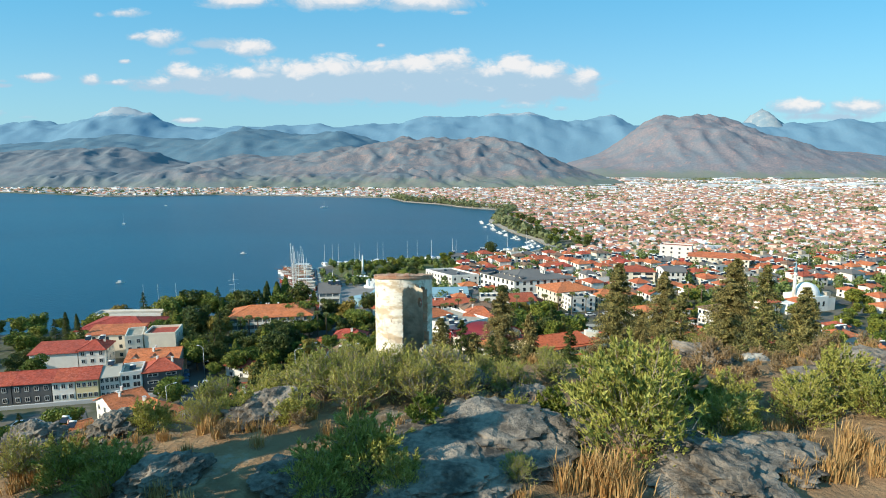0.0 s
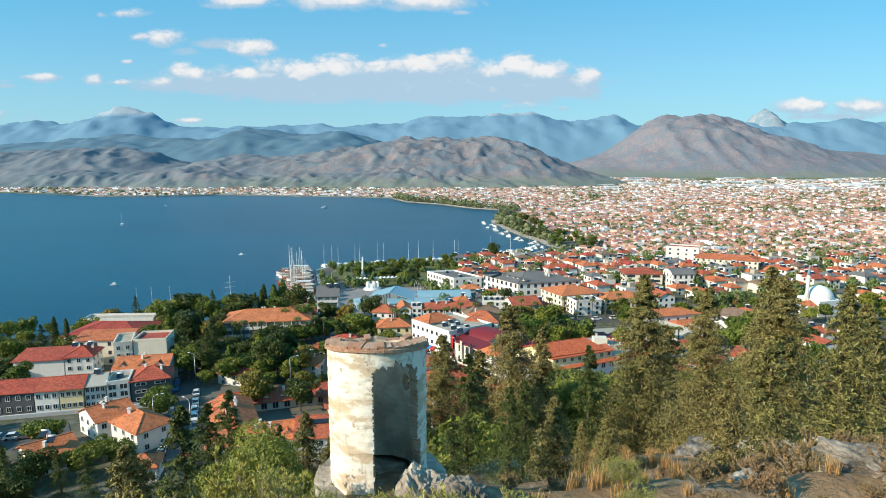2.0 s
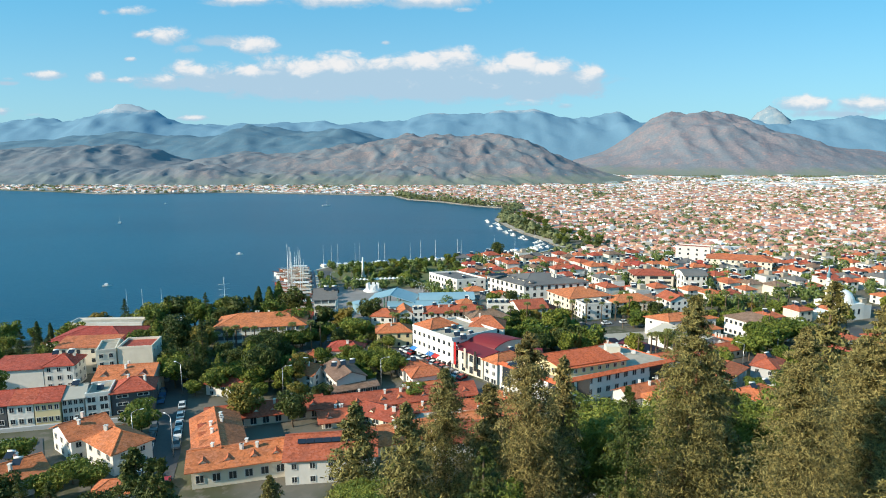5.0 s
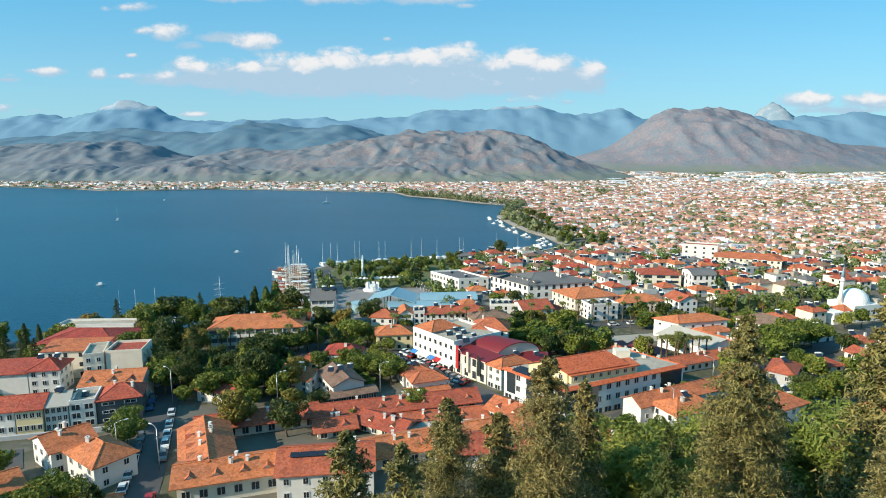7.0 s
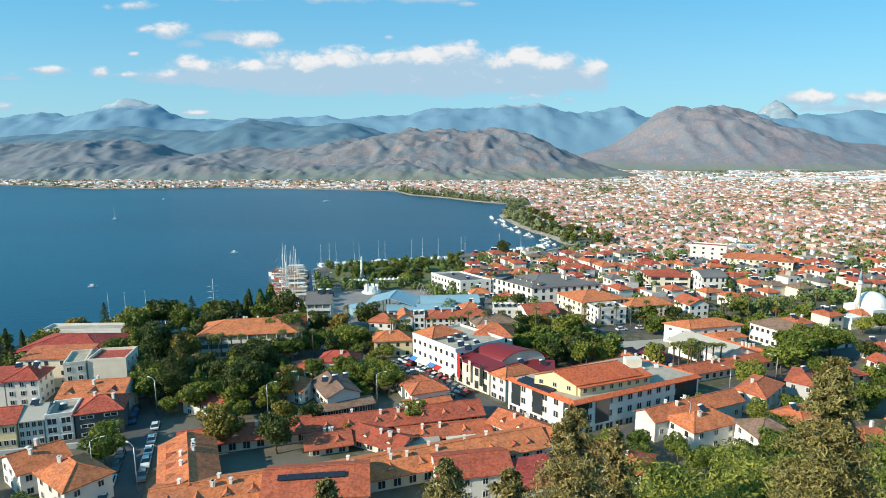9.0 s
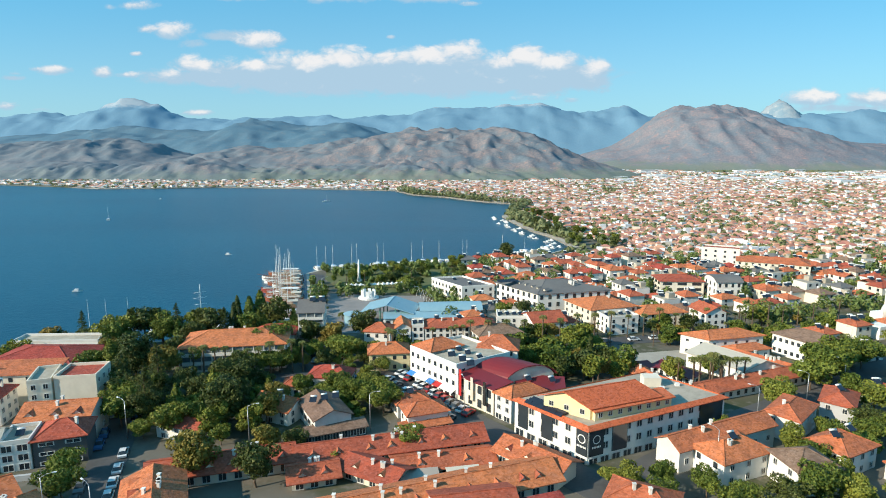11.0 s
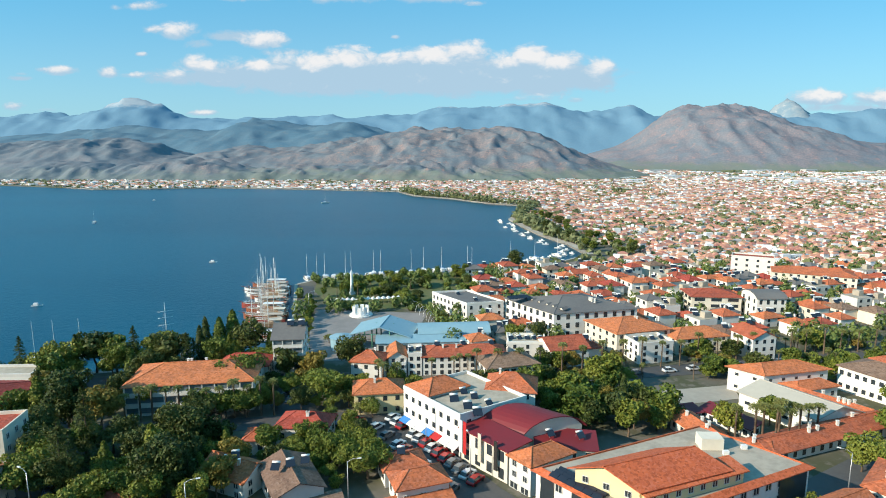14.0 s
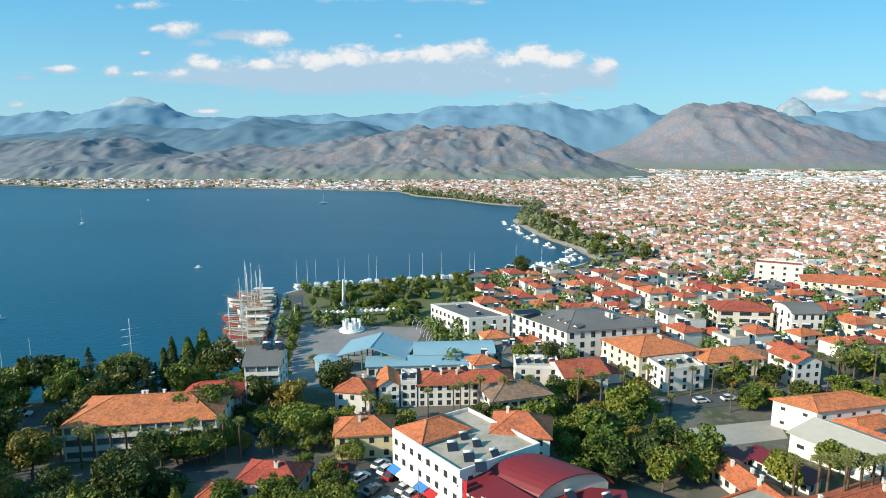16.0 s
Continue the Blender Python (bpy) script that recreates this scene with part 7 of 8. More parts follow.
def mosque():
    t = thing("mosque", 158, 252, GZ, "white mosque with a dome and a slim minaret", "mosque")
    b = Build()
    b.box(3, 2, 3.2, 13, 12, 7.0, yaw=STREET)
    b.box(-8, -4, 2.2, 8, 7, 5.0, yaw=STREET)
    part("wall", b.mesh("wall", M["plaster_white"]), t)
    b = Build()
    n, m, R = 24, 8, 5.6
    for j in range(m):
        for i in range(n):
            p = []
            for ii, jj in ((i, j), (i + 1, j), (i + 1, j + 1), (i, j + 1)):
                a, e = 2 * math.pi * ii / n, math.pi / 2 * jj / m
                p.append((3 + R * math.cos(e) * math.cos(a), 2 + R * math.cos(e) * math.sin(a), 6.6 + R * math.sin(e)))
            b.face(p)
    me = b.mesh("dome", M["white_paint"], True)
    part("dome", me, t)
    b = Build()
    b.tube((-3.5, 0, -0.3), (-3.5, 0, 5), 1.1, 1.0, 14)
    b.tube((-3.5, 0, 5), (-3.5, 0, 17.2), 0.72, 0.66, 14)
    b.tube((-3.5, 0, 15.4), (-3.5, 0, 16.2), 0.7, 1.15, 14)
    part("minaret", b.mesh("minaret", M["plaster_white"], True), t)
    b = Build()
    b.tube((-3.5, 0, 17.2), (-3.5, 0, 22.0), 0.78, 0.03, 14)
    part("spire", b.mesh("spire", M["metal_blue"], True), t)
    for i in range(4):
        b = Build()
        b.box(0, 0, 0, 1.1, 0.2, 2.2)
        part("window", b.mesh("window", M["glass"]), t, m=Matrix.Rotation(STREET, 4, "Z") @ Matrix.Translation((-1.4 + 2.9 * i, -4.95, 3.4)))


mosque()

# ---- boats ----


def hull_mesh(L, W, H, mat, name="hull"):
    """A lofted hull, bow toward +x, waterline at z = 0."""
    b = Build()
    n = 12
    rows = []
    for i in range(n + 1):
        k = i / n
        x = L * (k - 0.45)
        w = W / 2 * (math.sin(math.pi * min(1.0, 0.30 + 0.70 * k)) ** 0.55 if k < 0.999 else 0.02)
        w = max(w, 0.02)
        sheer = H * (1 + 0.55 * abs(k - 0.4) ** 1.6 * 2)
        rows.append([(x, 0, -0.6), (x, -w * 0.8, -0.1), (x, -w, sheer), (x, w, sheer), (x, w * 0.8, -0.1)])
    for a, c in zip(rows, rows[1:]):
        for i, j in ((0, 1), (1, 2), (3, 4), (4, 0)):
            b.face([a[i], a[j], c[j], c[i]][::-1])
        b.face([(a[2][0], a[2][1] * 0.97, a[2][2] - 0.25), (c[2][0], c[2][1] * 0.97, c[2][2] - 0.25), (c[3][0], c[3][1] * 0.97, c[3][2] - 0.25), (a[3][0], a[3][1] * 0.97, a[3][2] - 0.25)], 1)
    b.face(rows[0])
    return b.mesh(name, [mat, M["wood_deck"]])


def gulet(name, L, hull_key, label, masts=2, yards=False, awning="canvas"):
    t = new(name)
    tagged(t, label, "boat", "moored boats")
    part("hull", hull_mesh(L, L * 0.26, L * 0.085, M[hull_key]), t)
    b = Build()
    b.box(-L * 0.14, 0, L * 0.085 + 0.6, L * 0.34, L * 0.16, 1.5)
    part("cabin", b.mesh("cabin", M["wood_deck"]), t)
    b = Build()
    b.box(-L * 0.30, 0, L * 0.085 + 0.9, L * 0.09, L * 0.11, 2.0)
    b.box(-L * 0.30, 0, L * 0.085 + 1.95, L * 0.11, L * 0.13, 0.1)
    part("wheelhouse", b.mesh("wheelhouse", M["white_paint"]), t)
    # rail along both sides, with posts
    n = 14
    for sy in (-1, 1):
        b = Build()
        line = []
        for i in range(n + 1):
            k = 0.04 + 0.92 * i / n
            w = L * 0.13 * math.sin(math.pi * min(1.0, 0.30 + 0.70 * k)) ** 0.55
            line.append(Vector((L * (k - 0.45), sy * w * 0.97, L * 0.085 * (1 + 1.1 * abs(k - 0.4) ** 1.6))))
        for p, q in zip(line, line[1:]):
            b.tube(p, q, 0.09, 0.09, 4, cap=False)
            b.tube(p + Vector((0, 0, 0.75)), q + Vector((0, 0, 0.75)), 0.03, 0.03, 4, cap=False)
            b.tube(p, p + Vector((0, 0, 0.75)), 0.025, 0.025, 4, cap=False)
        part("rail", b.mesh("rail", M["wood_hull"] if hull_key == "white_paint" else M["white_paint"]), t)
    b = Build()
    aw = 0.26 if masts == 2 else 0.50
    b.box(-L * (0.40 - aw / 2), 0, L * 0.085 + 2.5, L * aw, L * 0.20, 0.08)
    for x in (-L * 0.39, -L * (0.41 - aw)):
        for y in (-L * 0.09, L * 0.09):
            b.tube((x, y, L * 0.08), (x, y, L * 0.085 + 2.5), 0.04, 0.04, 5)
    part("sun_awning", b.mesh("sun_awning", M[awning]), t)
    for i in range(masts):
        x = L * (0.16 - 0.30 * i)
        h = L * (0.92 - 0.10 * i)
        b = Build()
        b.tube((x, 0, L * 0.06), (x, 0, h), 0.16, 0.07, 8)
        if yards:
            for z in (0.5, 0.66, 0.8):
                b.tube((x, -L * 0.14, h * z), (x, L * 0.14, h * z), 0.06, 0.06, 5)
        ms = part("mast", b.mesh("mast", M["white_paint"], True), t)
        b = Build()
        b.tube((x, 0, L * 0.16), (x - L * 0.22, 0, L * 0.17), 0.09, 0.06, 6)
        part("boom", b.mesh("boom", M["white_paint"]), ms)
        b = Build()
        b.tube((x - 0.3, 0, L * 0.178), (x - L * 0.20, 0, L * 0.188), 0.22, 0.15, 7)
        part("furled_sail", b.mesh("furled_sail", M["canvas"]), ms)
        b = Build()
        for y in (-L * 0.12, L * 0.12):
            b.tube((x, 0, h * 0.95), (x - 0.3, y, L * 0.09), 0.010, 0.010, 3, cap=False)
        b.tube((x, 0, h * 0.97), (L * 0.62, 0, L * 0.16), 0.010, 0.010, 3, cap=False)
        part("rigging", b.mesh("rigging", M["steel"]), ms)
    b = Build()
    b.tube((L * 0.50, 0, L * 0.13), (L * 0.66, 0, L * 0.17), 0.12, 0.06, 6)
    part("bowsprit", b.mesh("bowsprit", M["wood_hull"]), t)
    return t


def motor_boat(name, L, label, mast=False):
    t = new(name)
    tagged(t, label, "boat", "small boats")
    part("hull", hull_mesh(L, L * 0.32, L * 0.09, M["white_paint"]), t)
    b = Build()
    b.box(-L * 0.05, 0, L * 0.09 + 0.45, L * 0.36, L * 0.2, 1.1)
    part("cabin", b.mesh("cabin", M["white_paint"]), t)
    if mast:
        b = Build()
        b.tube((L * 0.05, 0, 0.5), (L * 0.05, 0, L * 1.35), 0.10, 0.05, 6)
        ms = part("mast", b.mesh("mast", M["white_paint"]), t)
        b = Build()
        b.tube((L * 0.05, 0, L * 0.26), (-L * 0.38, 0, L * 0.26), 0.12, 0.10, 6)
        part("boom", b.mesh("boom", M["blue_paint"]), ms)
    return t


M["canvas_red"] = material("terracotta_canvas", (0.42, 0.20, 0.14), (0.34, 0.17, 0.12), rough=0.9, grain=1.5, bump=0.05)
M["hull_red"] = material("red_brown_hull", (0.36, 0.07, 0.05), (0.26, 0.06, 0.045), rough=0.4, grain=1.5, bump=0.05)
rnd = random.Random(21)
G1 = gulet("wooden_gulet", 17, "white_paint", "white two-masted wooden tour boat moored stern-on")
G2 = gulet("wooden_gulet", 17, "wood_hull", "varnished two-masted wooden tour boat moored stern-on")
G3 = gulet("tour_boat", 17, "white_paint", "white tour boat with a long terracotta sun awning", 0, awning="canvas_red")
G4 = gulet("tour_boat", 17, "wood_hull", "varnished tour boat with one mast and a pale awning", 1, awning="white_paint")
G5 = gulet("tour_boat", 17, "hull_red", "red-brown tour boat with one mast", 1)
quay_line = [Vector(p) for p in ((-57.5, 254), (-61, 271), (-68.5, 300), (-76, 327), (-82, 349))]
used = set()
for i, (k, s, src) in enumerate([(0.20, 0.55, G3), (0.25, 0.62, G4), (0.31, 1.1, G1), (0.36, 0.66, G3), (0.41, 0.85, G5), (0.455, 1.02, G2), (0.50, 0.72, G3), (0.535, 0.95, G4), (0.575, 0.78, G3), (0.61, 1.05, G5), (0.65, 0.7, G3), (0.69, 0.9, G1),
                                 (0.73, 1.0, G2), (0.765, 0.75, G3), (0.80, 1.12, G1), (0.835, 0.8, G4), (0.87, 1.18, G1), (0.905, 0.85, G5), (0.94, 0.95, G3), (0.98, 1.0, G4)]):
    d = k * 4
    j = min(3, int(d))
    p = quay_line[j].lerp(quay_line[j + 1], d - j)
    L = 17 * s
    m = Matrix.Translation((p.x - 0.55 * L - 0.5 - rnd.uniform(0, 1.8), p.y, 0)) @ Matrix.Rotation(math.pi + 0.14 + rnd.uniform(-0.16, 0.16), 4, "Z")
    ob = src if src not in used else copy_thing(src, m)
    used.add(src)
    ob.matrix_basis = m @ Matrix.Diagonal((s, s, s, 1))
tall = gulet("tall_ship", 17, "wood_hull", "moored sailing ship with crossed yards", 1, True)
tall.matrix_basis = Matrix.Translation((-98, 257, 0)) @ Matrix.Rotation(2.2, 4, "Z")
S1 = motor_boat("sailing_yacht", 10, "white sailing yacht with a bare mast", True)
S2 = motor_boat("motor_boat", 4.6, "small white motor boat with a cabin")
S3 = motor_boat("cabin_cruiser", 9, "white cabin cruiser moored at the quay")
spots = [(S1, -176.7, 802, 0.4), (S1, -338, 591, 2.0), (S2, -411, 831, 0.2), (S2, -149, 409, 0.1), (S2, -182, 308.5, 0.2), (S1, -121, 246, 1.5), (S1, -128, 244, 1.6), (S2, -113, 247, 1.4), (S2, -106, 249, 1.4), (S2, -90, 253, 1.2),
         (S1, -134, 243, 1.6), (S1, -72, 368, 1.9), (S1, -80, 364, 2.2), (S1, -62, 372, 1.8), (S1, -48, 378, 1.8), (S1, -22, 387, 1.8), (S1, 2, 393, 1.8), (S2, -40, 381, 1.8), (S2, -10, 390, 1.8), (S2, 14, 396, 1.8)]
for i in range(24):
    k = i / 23
    spots.append((S3 if i % 4 else S1, -76 + 92 * k + rnd.uniform(-1, 1), 366.5 + 29 * k + rnd.uniform(-1.5, 1.5), 1.8 + rnd.uniform(-0.2, 0.2)))
for i in range(11):
    x, y = Vector((22, 398)).lerp(Vector((74, 442)), i / 10)
    spots.append(((S2, S2, S1)[i % 3], x - 5, y + 5, 2.2))
for i in range(22):
    y = 452 + 8.2 * i
    x = float(np.interp(y, [440, 483, 520, 564, 630], [78, 72, 60, 51, 42])) - rnd.uniform(5, 16)
    spots.append((S2, x, y, 2.8 + rnd.uniform(-0.4, 0.4)))
for src, x, y, a in spots:
    m = Matrix.Translation((x, y, 0.0)) @ Matrix.Rotation(a, 4, "Z")
    if src in used:
        copy_thing(src, m)
    else:
        used.add(src)
        src.matrix_basis = m

# ---- cars ----


def car(name, key, label):
    t = new(name)
    tagged(t, label, "car", "parked cars")
    b = Build()
    prof = [(-2.05, 0.35), (-2.1, 0.75), (-1.75, 0.88), (1.0, 0.92), (1.95, 0.75), (2.08, 0.35)]
    for s in (-1, 1):
        pts = [(x, s * 0.85, z) for x, z in prof]
        b.face(pts if s < 0 else pts[::-1])
    for (x0, z0), (x1, z1) in zip(prof, prof[1:] + prof[:1]):
        b.face([(x0, -0.85, z0), (x0, 0.85, z0), (x1, 0.85, z1), (x1, -0.85, z1)])
    body = part("body", b.mesh("body", M[key]), t)
    b = Build()
    lo, hi = [(-1.7, 0.87), (0.95, 0.91)], [(-1.25, 1.42), (0.25, 1.44)]
    P = [(lo[0][0], -0.78, lo[0][1]), (lo[1][0], -0.78, lo[1][1]), (lo[1][0], 0.78, lo[1][1]), (lo[0][0], 0.78, lo[0][1])]
    Q = [(hi[0][0], -0.62, hi[0][1]), (hi[1][0], -0.62, hi[1][1]), (hi[1][0], 0.62, hi[1][1]), (hi[0][0], 0.62, hi[0][1])]
    for i in range(4):
        j = (i + 1) % 4
        b.face([P[i], P[j], Q[j], Q[i]])
    part("glazing", b.mesh("glazing", M["glass"]), body, "dark car windows")
    b = Build()
    b.box(-0.5, 0, 1.45, 1.5, 1.24, 0.06)
    part("roof", b.mesh("roof", M[key]), body)
    for x in (-1.3, 1.3):
        for y in (-0.8, 0.8):
            b = Build()
            b.tube((x, y - 0.1, 0.32), (x, y + 0.1, 0.32), 0.32, 0.32, 12)
            part("wheel", b.mesh("wheel", M["tyre"]), t)
    return t


M["tyre"] = material("black_rubber", (0.025, 0.025, 0.025), bump=0.0)
M["car_white"] = material("white_car_paint", (0.72, 0.72, 0.72), rough=0.25, bump=0.0, spec=0.5)
M["car_grey"] = material("grey_car_paint", (0.16, 0.17, 0.18), rough=0.25, bump=0.0, spec=0.5)
M["car_blue"] = material("blue_car_paint", (0.06, 0.13, 0.26), rough=0.25, bump=0.0, spec=0.5)
M["car_red"] = material("red_car_paint", (0.40, 0.03, 0.03), rough=0.25, bump=0.0, spec=0.5)
CARS = [car("car", "car_white", "white parked car with dark windows"), car("car", "car_grey", "dark grey parked car with dark windows"), car("car", "car_blue", "blue parked car with dark windows"),
        car("car", "car_red", "red parked car with dark windows")]
rnd = random.Random(31)


def park(x, y, yaw):
    src = rnd.choice((0, 0, 0, 1, 1, 2, 3))
    m = Matrix.Translation((x, y, gz(x, y) + 0.13)) @ Matrix.Rotation(yaw, 4, "Z")
    if CARS[src] in used:
        copy_thing(CARS[src], m)
    else:
        used.add(CARS[src])
        CARS[src].matrix_basis = m


west = [Vector(p) for p in ((-56, 112), (-61.5, 128), (-70.5, 150), (-83, 181))]
for a, b in zip(west, west[1:]):
    d = (b - a).normalized()
    n = Vector((-d.y, d.x))
    k = 2.0
    while k < (b - a).length - 2:
        for side in (-2.7, 2.7):
            if rnd.random() < 0.8:
                p = a + d * k + n * side
                park(p.x, p.y, math.atan2(d.y, d.x) + rnd.choice((0, math.pi)))
        k += 5.6
a, b = Vector((-21, 201)), Vector((2, 168))
d = (b - a).normalized()
for row, off in ((0, 0.0), (1, 5.6)):
    for i in range(14):
        if rnd.random() < 0.82:
            p = a + d * (2.6 * i + 1) + Vector((-d.y, d.x)) * off
            park(p.x, p.y, math.atan2(d.y, d.x) + math.pi / 2 + 0.35)
for i in range(16):
    p = Vector((-10, 225)).lerp(Vector((110, 254)), (i + rnd.uniform(0.1, 0.6)) / 16)
    park(p.x, p.y - 2.6, radians(14))
for x, y, a2 in [(-46, 218, 1.5), (-43.5, 213, 1.6), (-42.5, 217, 1.5), (-110, 222, 0.2), (-106, 223, 0.3), (-104, 216, 1.9), (-102, 212, 1.9), (98, 212, 0.4), (96, 216, 0.4), (-30, 199, 0.2), (-24, 201, 0.2), (-36, 198, 0.2), (52, 170, 0.5), (84, 189, 0.6), (-101, 124, 0.3), (-98.2, 124.6, 0.3), (-95.6, 125, 0.35), (-93, 125.6, 0.3), (-97, 129.5, 0.4), (-94.2, 130, 0.4)]:
    park(x, y, a2)


def street_lamp(x, y, h, yaw):
    t = thing("street_lamp", x, y, gz(x, y), "tall grey street lamp with a curved arm", "street lamp", "street lamps", yaw)
    b = Build()
    b.tube((0, 0, -0.2), (0, 0, h), 0.11, 0.06, 8)
    part("pole", b.mesh("pole", M["steel"], True), t)
    b = Build()
    b.tube((0, 0, h), (0.9, 0, h + 0.45), 0.05, 0.045, 6)
    b.tube((0.9, 0, h + 0.45), (1.9, 0, h + 0.5), 0.045, 0.04, 6)
    part("arm", b.mesh("arm", M["steel"], True), t)
    b = Build()
    b.box(2.1, 0, h + 0.5, 0.7, 0.26, 0.12)
    part("lantern", b.mesh("lantern", M["white_paint"]), t)


for x, y, h, a in [(-67.5, 128, 9, 0.5), (-58, 126, 9, 2.6), (-72, 160, 9, 2.7), (-44, 158, 9, 0.3), (-19, 166, 9, 0.2), (2.5, 176, 9, 1.9), (71, 173, 9, 2.6), (88, 183, 9, 2.6), (104, 194, 9, 2.6), (-7, 190, 8, 0.6), (52, 150, 9, 2.2), (126, 226, 9, 2.6), (-52, 250, 8, 0.5), (-62, 300, 8, 0.5)]:
    street_lamp(x, y, h, a)
# rampart wall in front of the western row houses
b = Build()
b.prism([(-126, 130.4), (-73, 144.6), (-73.2, 145.2), (-126.2, 131.0)], gz(0, 138) - 0.6, gz(0, 138) + 1.0)
tagged(new("wall_street", b.mesh("wall_street", M["facade_grey"])), "low grey concrete street wall", "wall", kind="structure")

# ---- the hilltop: ruin, rocks, shrubs ----
TOWER = Vector((0.88, 10.75))
T_BASE, T_TOP, T_R, T_IN = 62.40, 64.90, 0.885, 0.72


def tower():
    t = thing("ruined_tower", TOWER.x, TOWER.y, T_BASE, "ruined round tower with weathered pale render and an open side", "ruin")
    nA, nZ, H = 252, 104, T_TOP - T_BASE
    rn = random.Random(2)
    jag = [rn.uniform(-0.06, 0.06) for _ in range(nZ + 1)]

    def gone(i, j):
        a = 360.0 * (i + 0.5) / nA          # from the camera's side, toward +x
        z = H * (j + 0.5) / nZ
        side = 8 * jag[j]
        if 2 + side < a < 58 + 30 * jag[-j - 1] + (6 if z < 0.9 else 0) and 0.0 < z < H - 0.24 - 0.004 * abs(a - 30) - 0.05 * math.sin(i * 0.9) * math.sin(i * 0.37 + 1):
            return True
        if ((a - 139) / 8.0) ** 2 + ((z - H + 0.86) / 0.17) ** 2 < 1:
            return True
        return 109 < a < 116 + 20 * jag[j] and 0.62 < z < H - 0.42
    b = Build()

    def top(a):
        worn = max(0.0, -math.cos(a))
        return H + 0.045 + 0.175 * math.cos(a) + worn * 0.05 * noise.noise(Vector((math.cos(a) * 3, math.sin(a) * 3, 4.0)))

    def P(i, j, r):
        a = 2 * math.pi * i / nA
        r2 = r + 0.010 * noise.noise(Vector((math.cos(a) * 4, math.sin(a) * 4, j * 0.25)))
        return (math.sin(a) * r2, -math.cos(a) * r2, top(a) * j / nZ)
    for i in range(nA):
        for j in range(nZ):
            if gone(i, j):
                continue
            b.face([P(i, j, T_R), P(i + 1, j, T_R), P(i + 1, j + 1, T_R), P(i, j + 1, T_R)])
            b.face([P(i + 1, j, T_IN), P(i, j, T_IN), P(i, j + 1, T_IN), P(i + 1, j + 1, T_IN)], 1)
            for di, dj, e in ((-1, 0, ((i, j), (i, j + 1))), (1, 0, ((i + 1, j + 1), (i + 1, j))), (0, -1, ((i + 1, j), (i, j))), (0, 1, ((i, j + 1), (i + 1, j + 1)))):
                ni, nj = (i + di) % nA, j + dj
                if nj < 0 or nj >= nZ or gone(ni, nj):
                    (a0, b0), (a1, b1) = e
                    b.face([P(a0, b0, T_R), P(a1, b1, T_R), P(a1, b1, T_IN), P(a0, b0, T_IN)][::-1], 2)
    part("shell", b.mesh("shell", [M["render_old"], M["render_in"], M["brick_old"]]), t)
    # a ring of bricks on top, worn and uneven
    n = 44
    for i in range(n):
        if rn.random() < (0.6 if n * 0.30 < i < n * 0.72 else 0.07):
            continue
        g = Build()
        h = 0.055 + rn.uniform(-0.012, 0.02)
        g.box(0, 0, 0, 0.116, 0.21 + rn.uniform(-0.02, 0.02), h)
        a = 2 * math.pi * (i + 0.5) / n
        part("brick", g.mesh("brick", M["brick_old"]), t, m=Matrix.Translation((math.sin(a) * 0.80, -math.cos(a) * 0.80, top(a) + h / 2 - 0.005)) @ Matrix.Rotation(0.175, 4, "X") @ Matrix.Rotation(a + rn.uniform(-0.05, 0.05), 4, "Z"))
    g = Build()
    m2 = 48
    for i in range(m2):
        a0, a1 = 2 * math.pi * i / m2, 2 * math.pi * (i + 1) / m2
        H0, H1 = top(a0), top(a1)
        w = 0.93 + 0.012 * math.sin(5 * a0)
        g.face([(math.sin(a0) * 0.88, -math.cos(a0) * 0.88, H0 - 0.085), (math.sin(a1) * 0.88, -math.cos(a1) * 0.88, H1 - 0.085), (math.sin(a1) * w, -math.cos(a1) * w, H1 - 0.06), (math.sin(a0) * w, -math.cos(a0) * w, H0 - 0.06)])
        g.face([(math.sin(a0) * w, -math.cos(a0) * w, H0 - 0.06), (math.sin(a1) * w, -math.cos(a1) * w, H1 - 0.06), (math.sin(a1) * w, -math.cos(a1) * w, H1 - 0.008), (math.sin(a0) * w, -math.cos(a0) * w, H0 - 0.008)])
        g.face([(math.sin(a0) * w, -math.cos(a0) * w, H0 - 0.008), (math.sin(a1) * w, -math.cos(a1) * w, H1 - 0.008), (math.sin(a1) * 0.73, -math.cos(a1) * 0.73, H1 + 0.004), (math.sin(a0) * 0.73, -math.cos(a0) * 0.73, H0 + 0.004)])
    part("rim", g.mesh("rim", M["brick_old"]), t, "worn brick rim")


# inner face of the tower: tan render, duller than outside, mottled by noise
M["render_in"] = material("inner_render", (0.66, 0.59, 0.48), (0.40, 0.33, 0.25), grain=4.0, large=2.0, amount=0.8, bump=0.4, bump_scale=16.0)
tower()


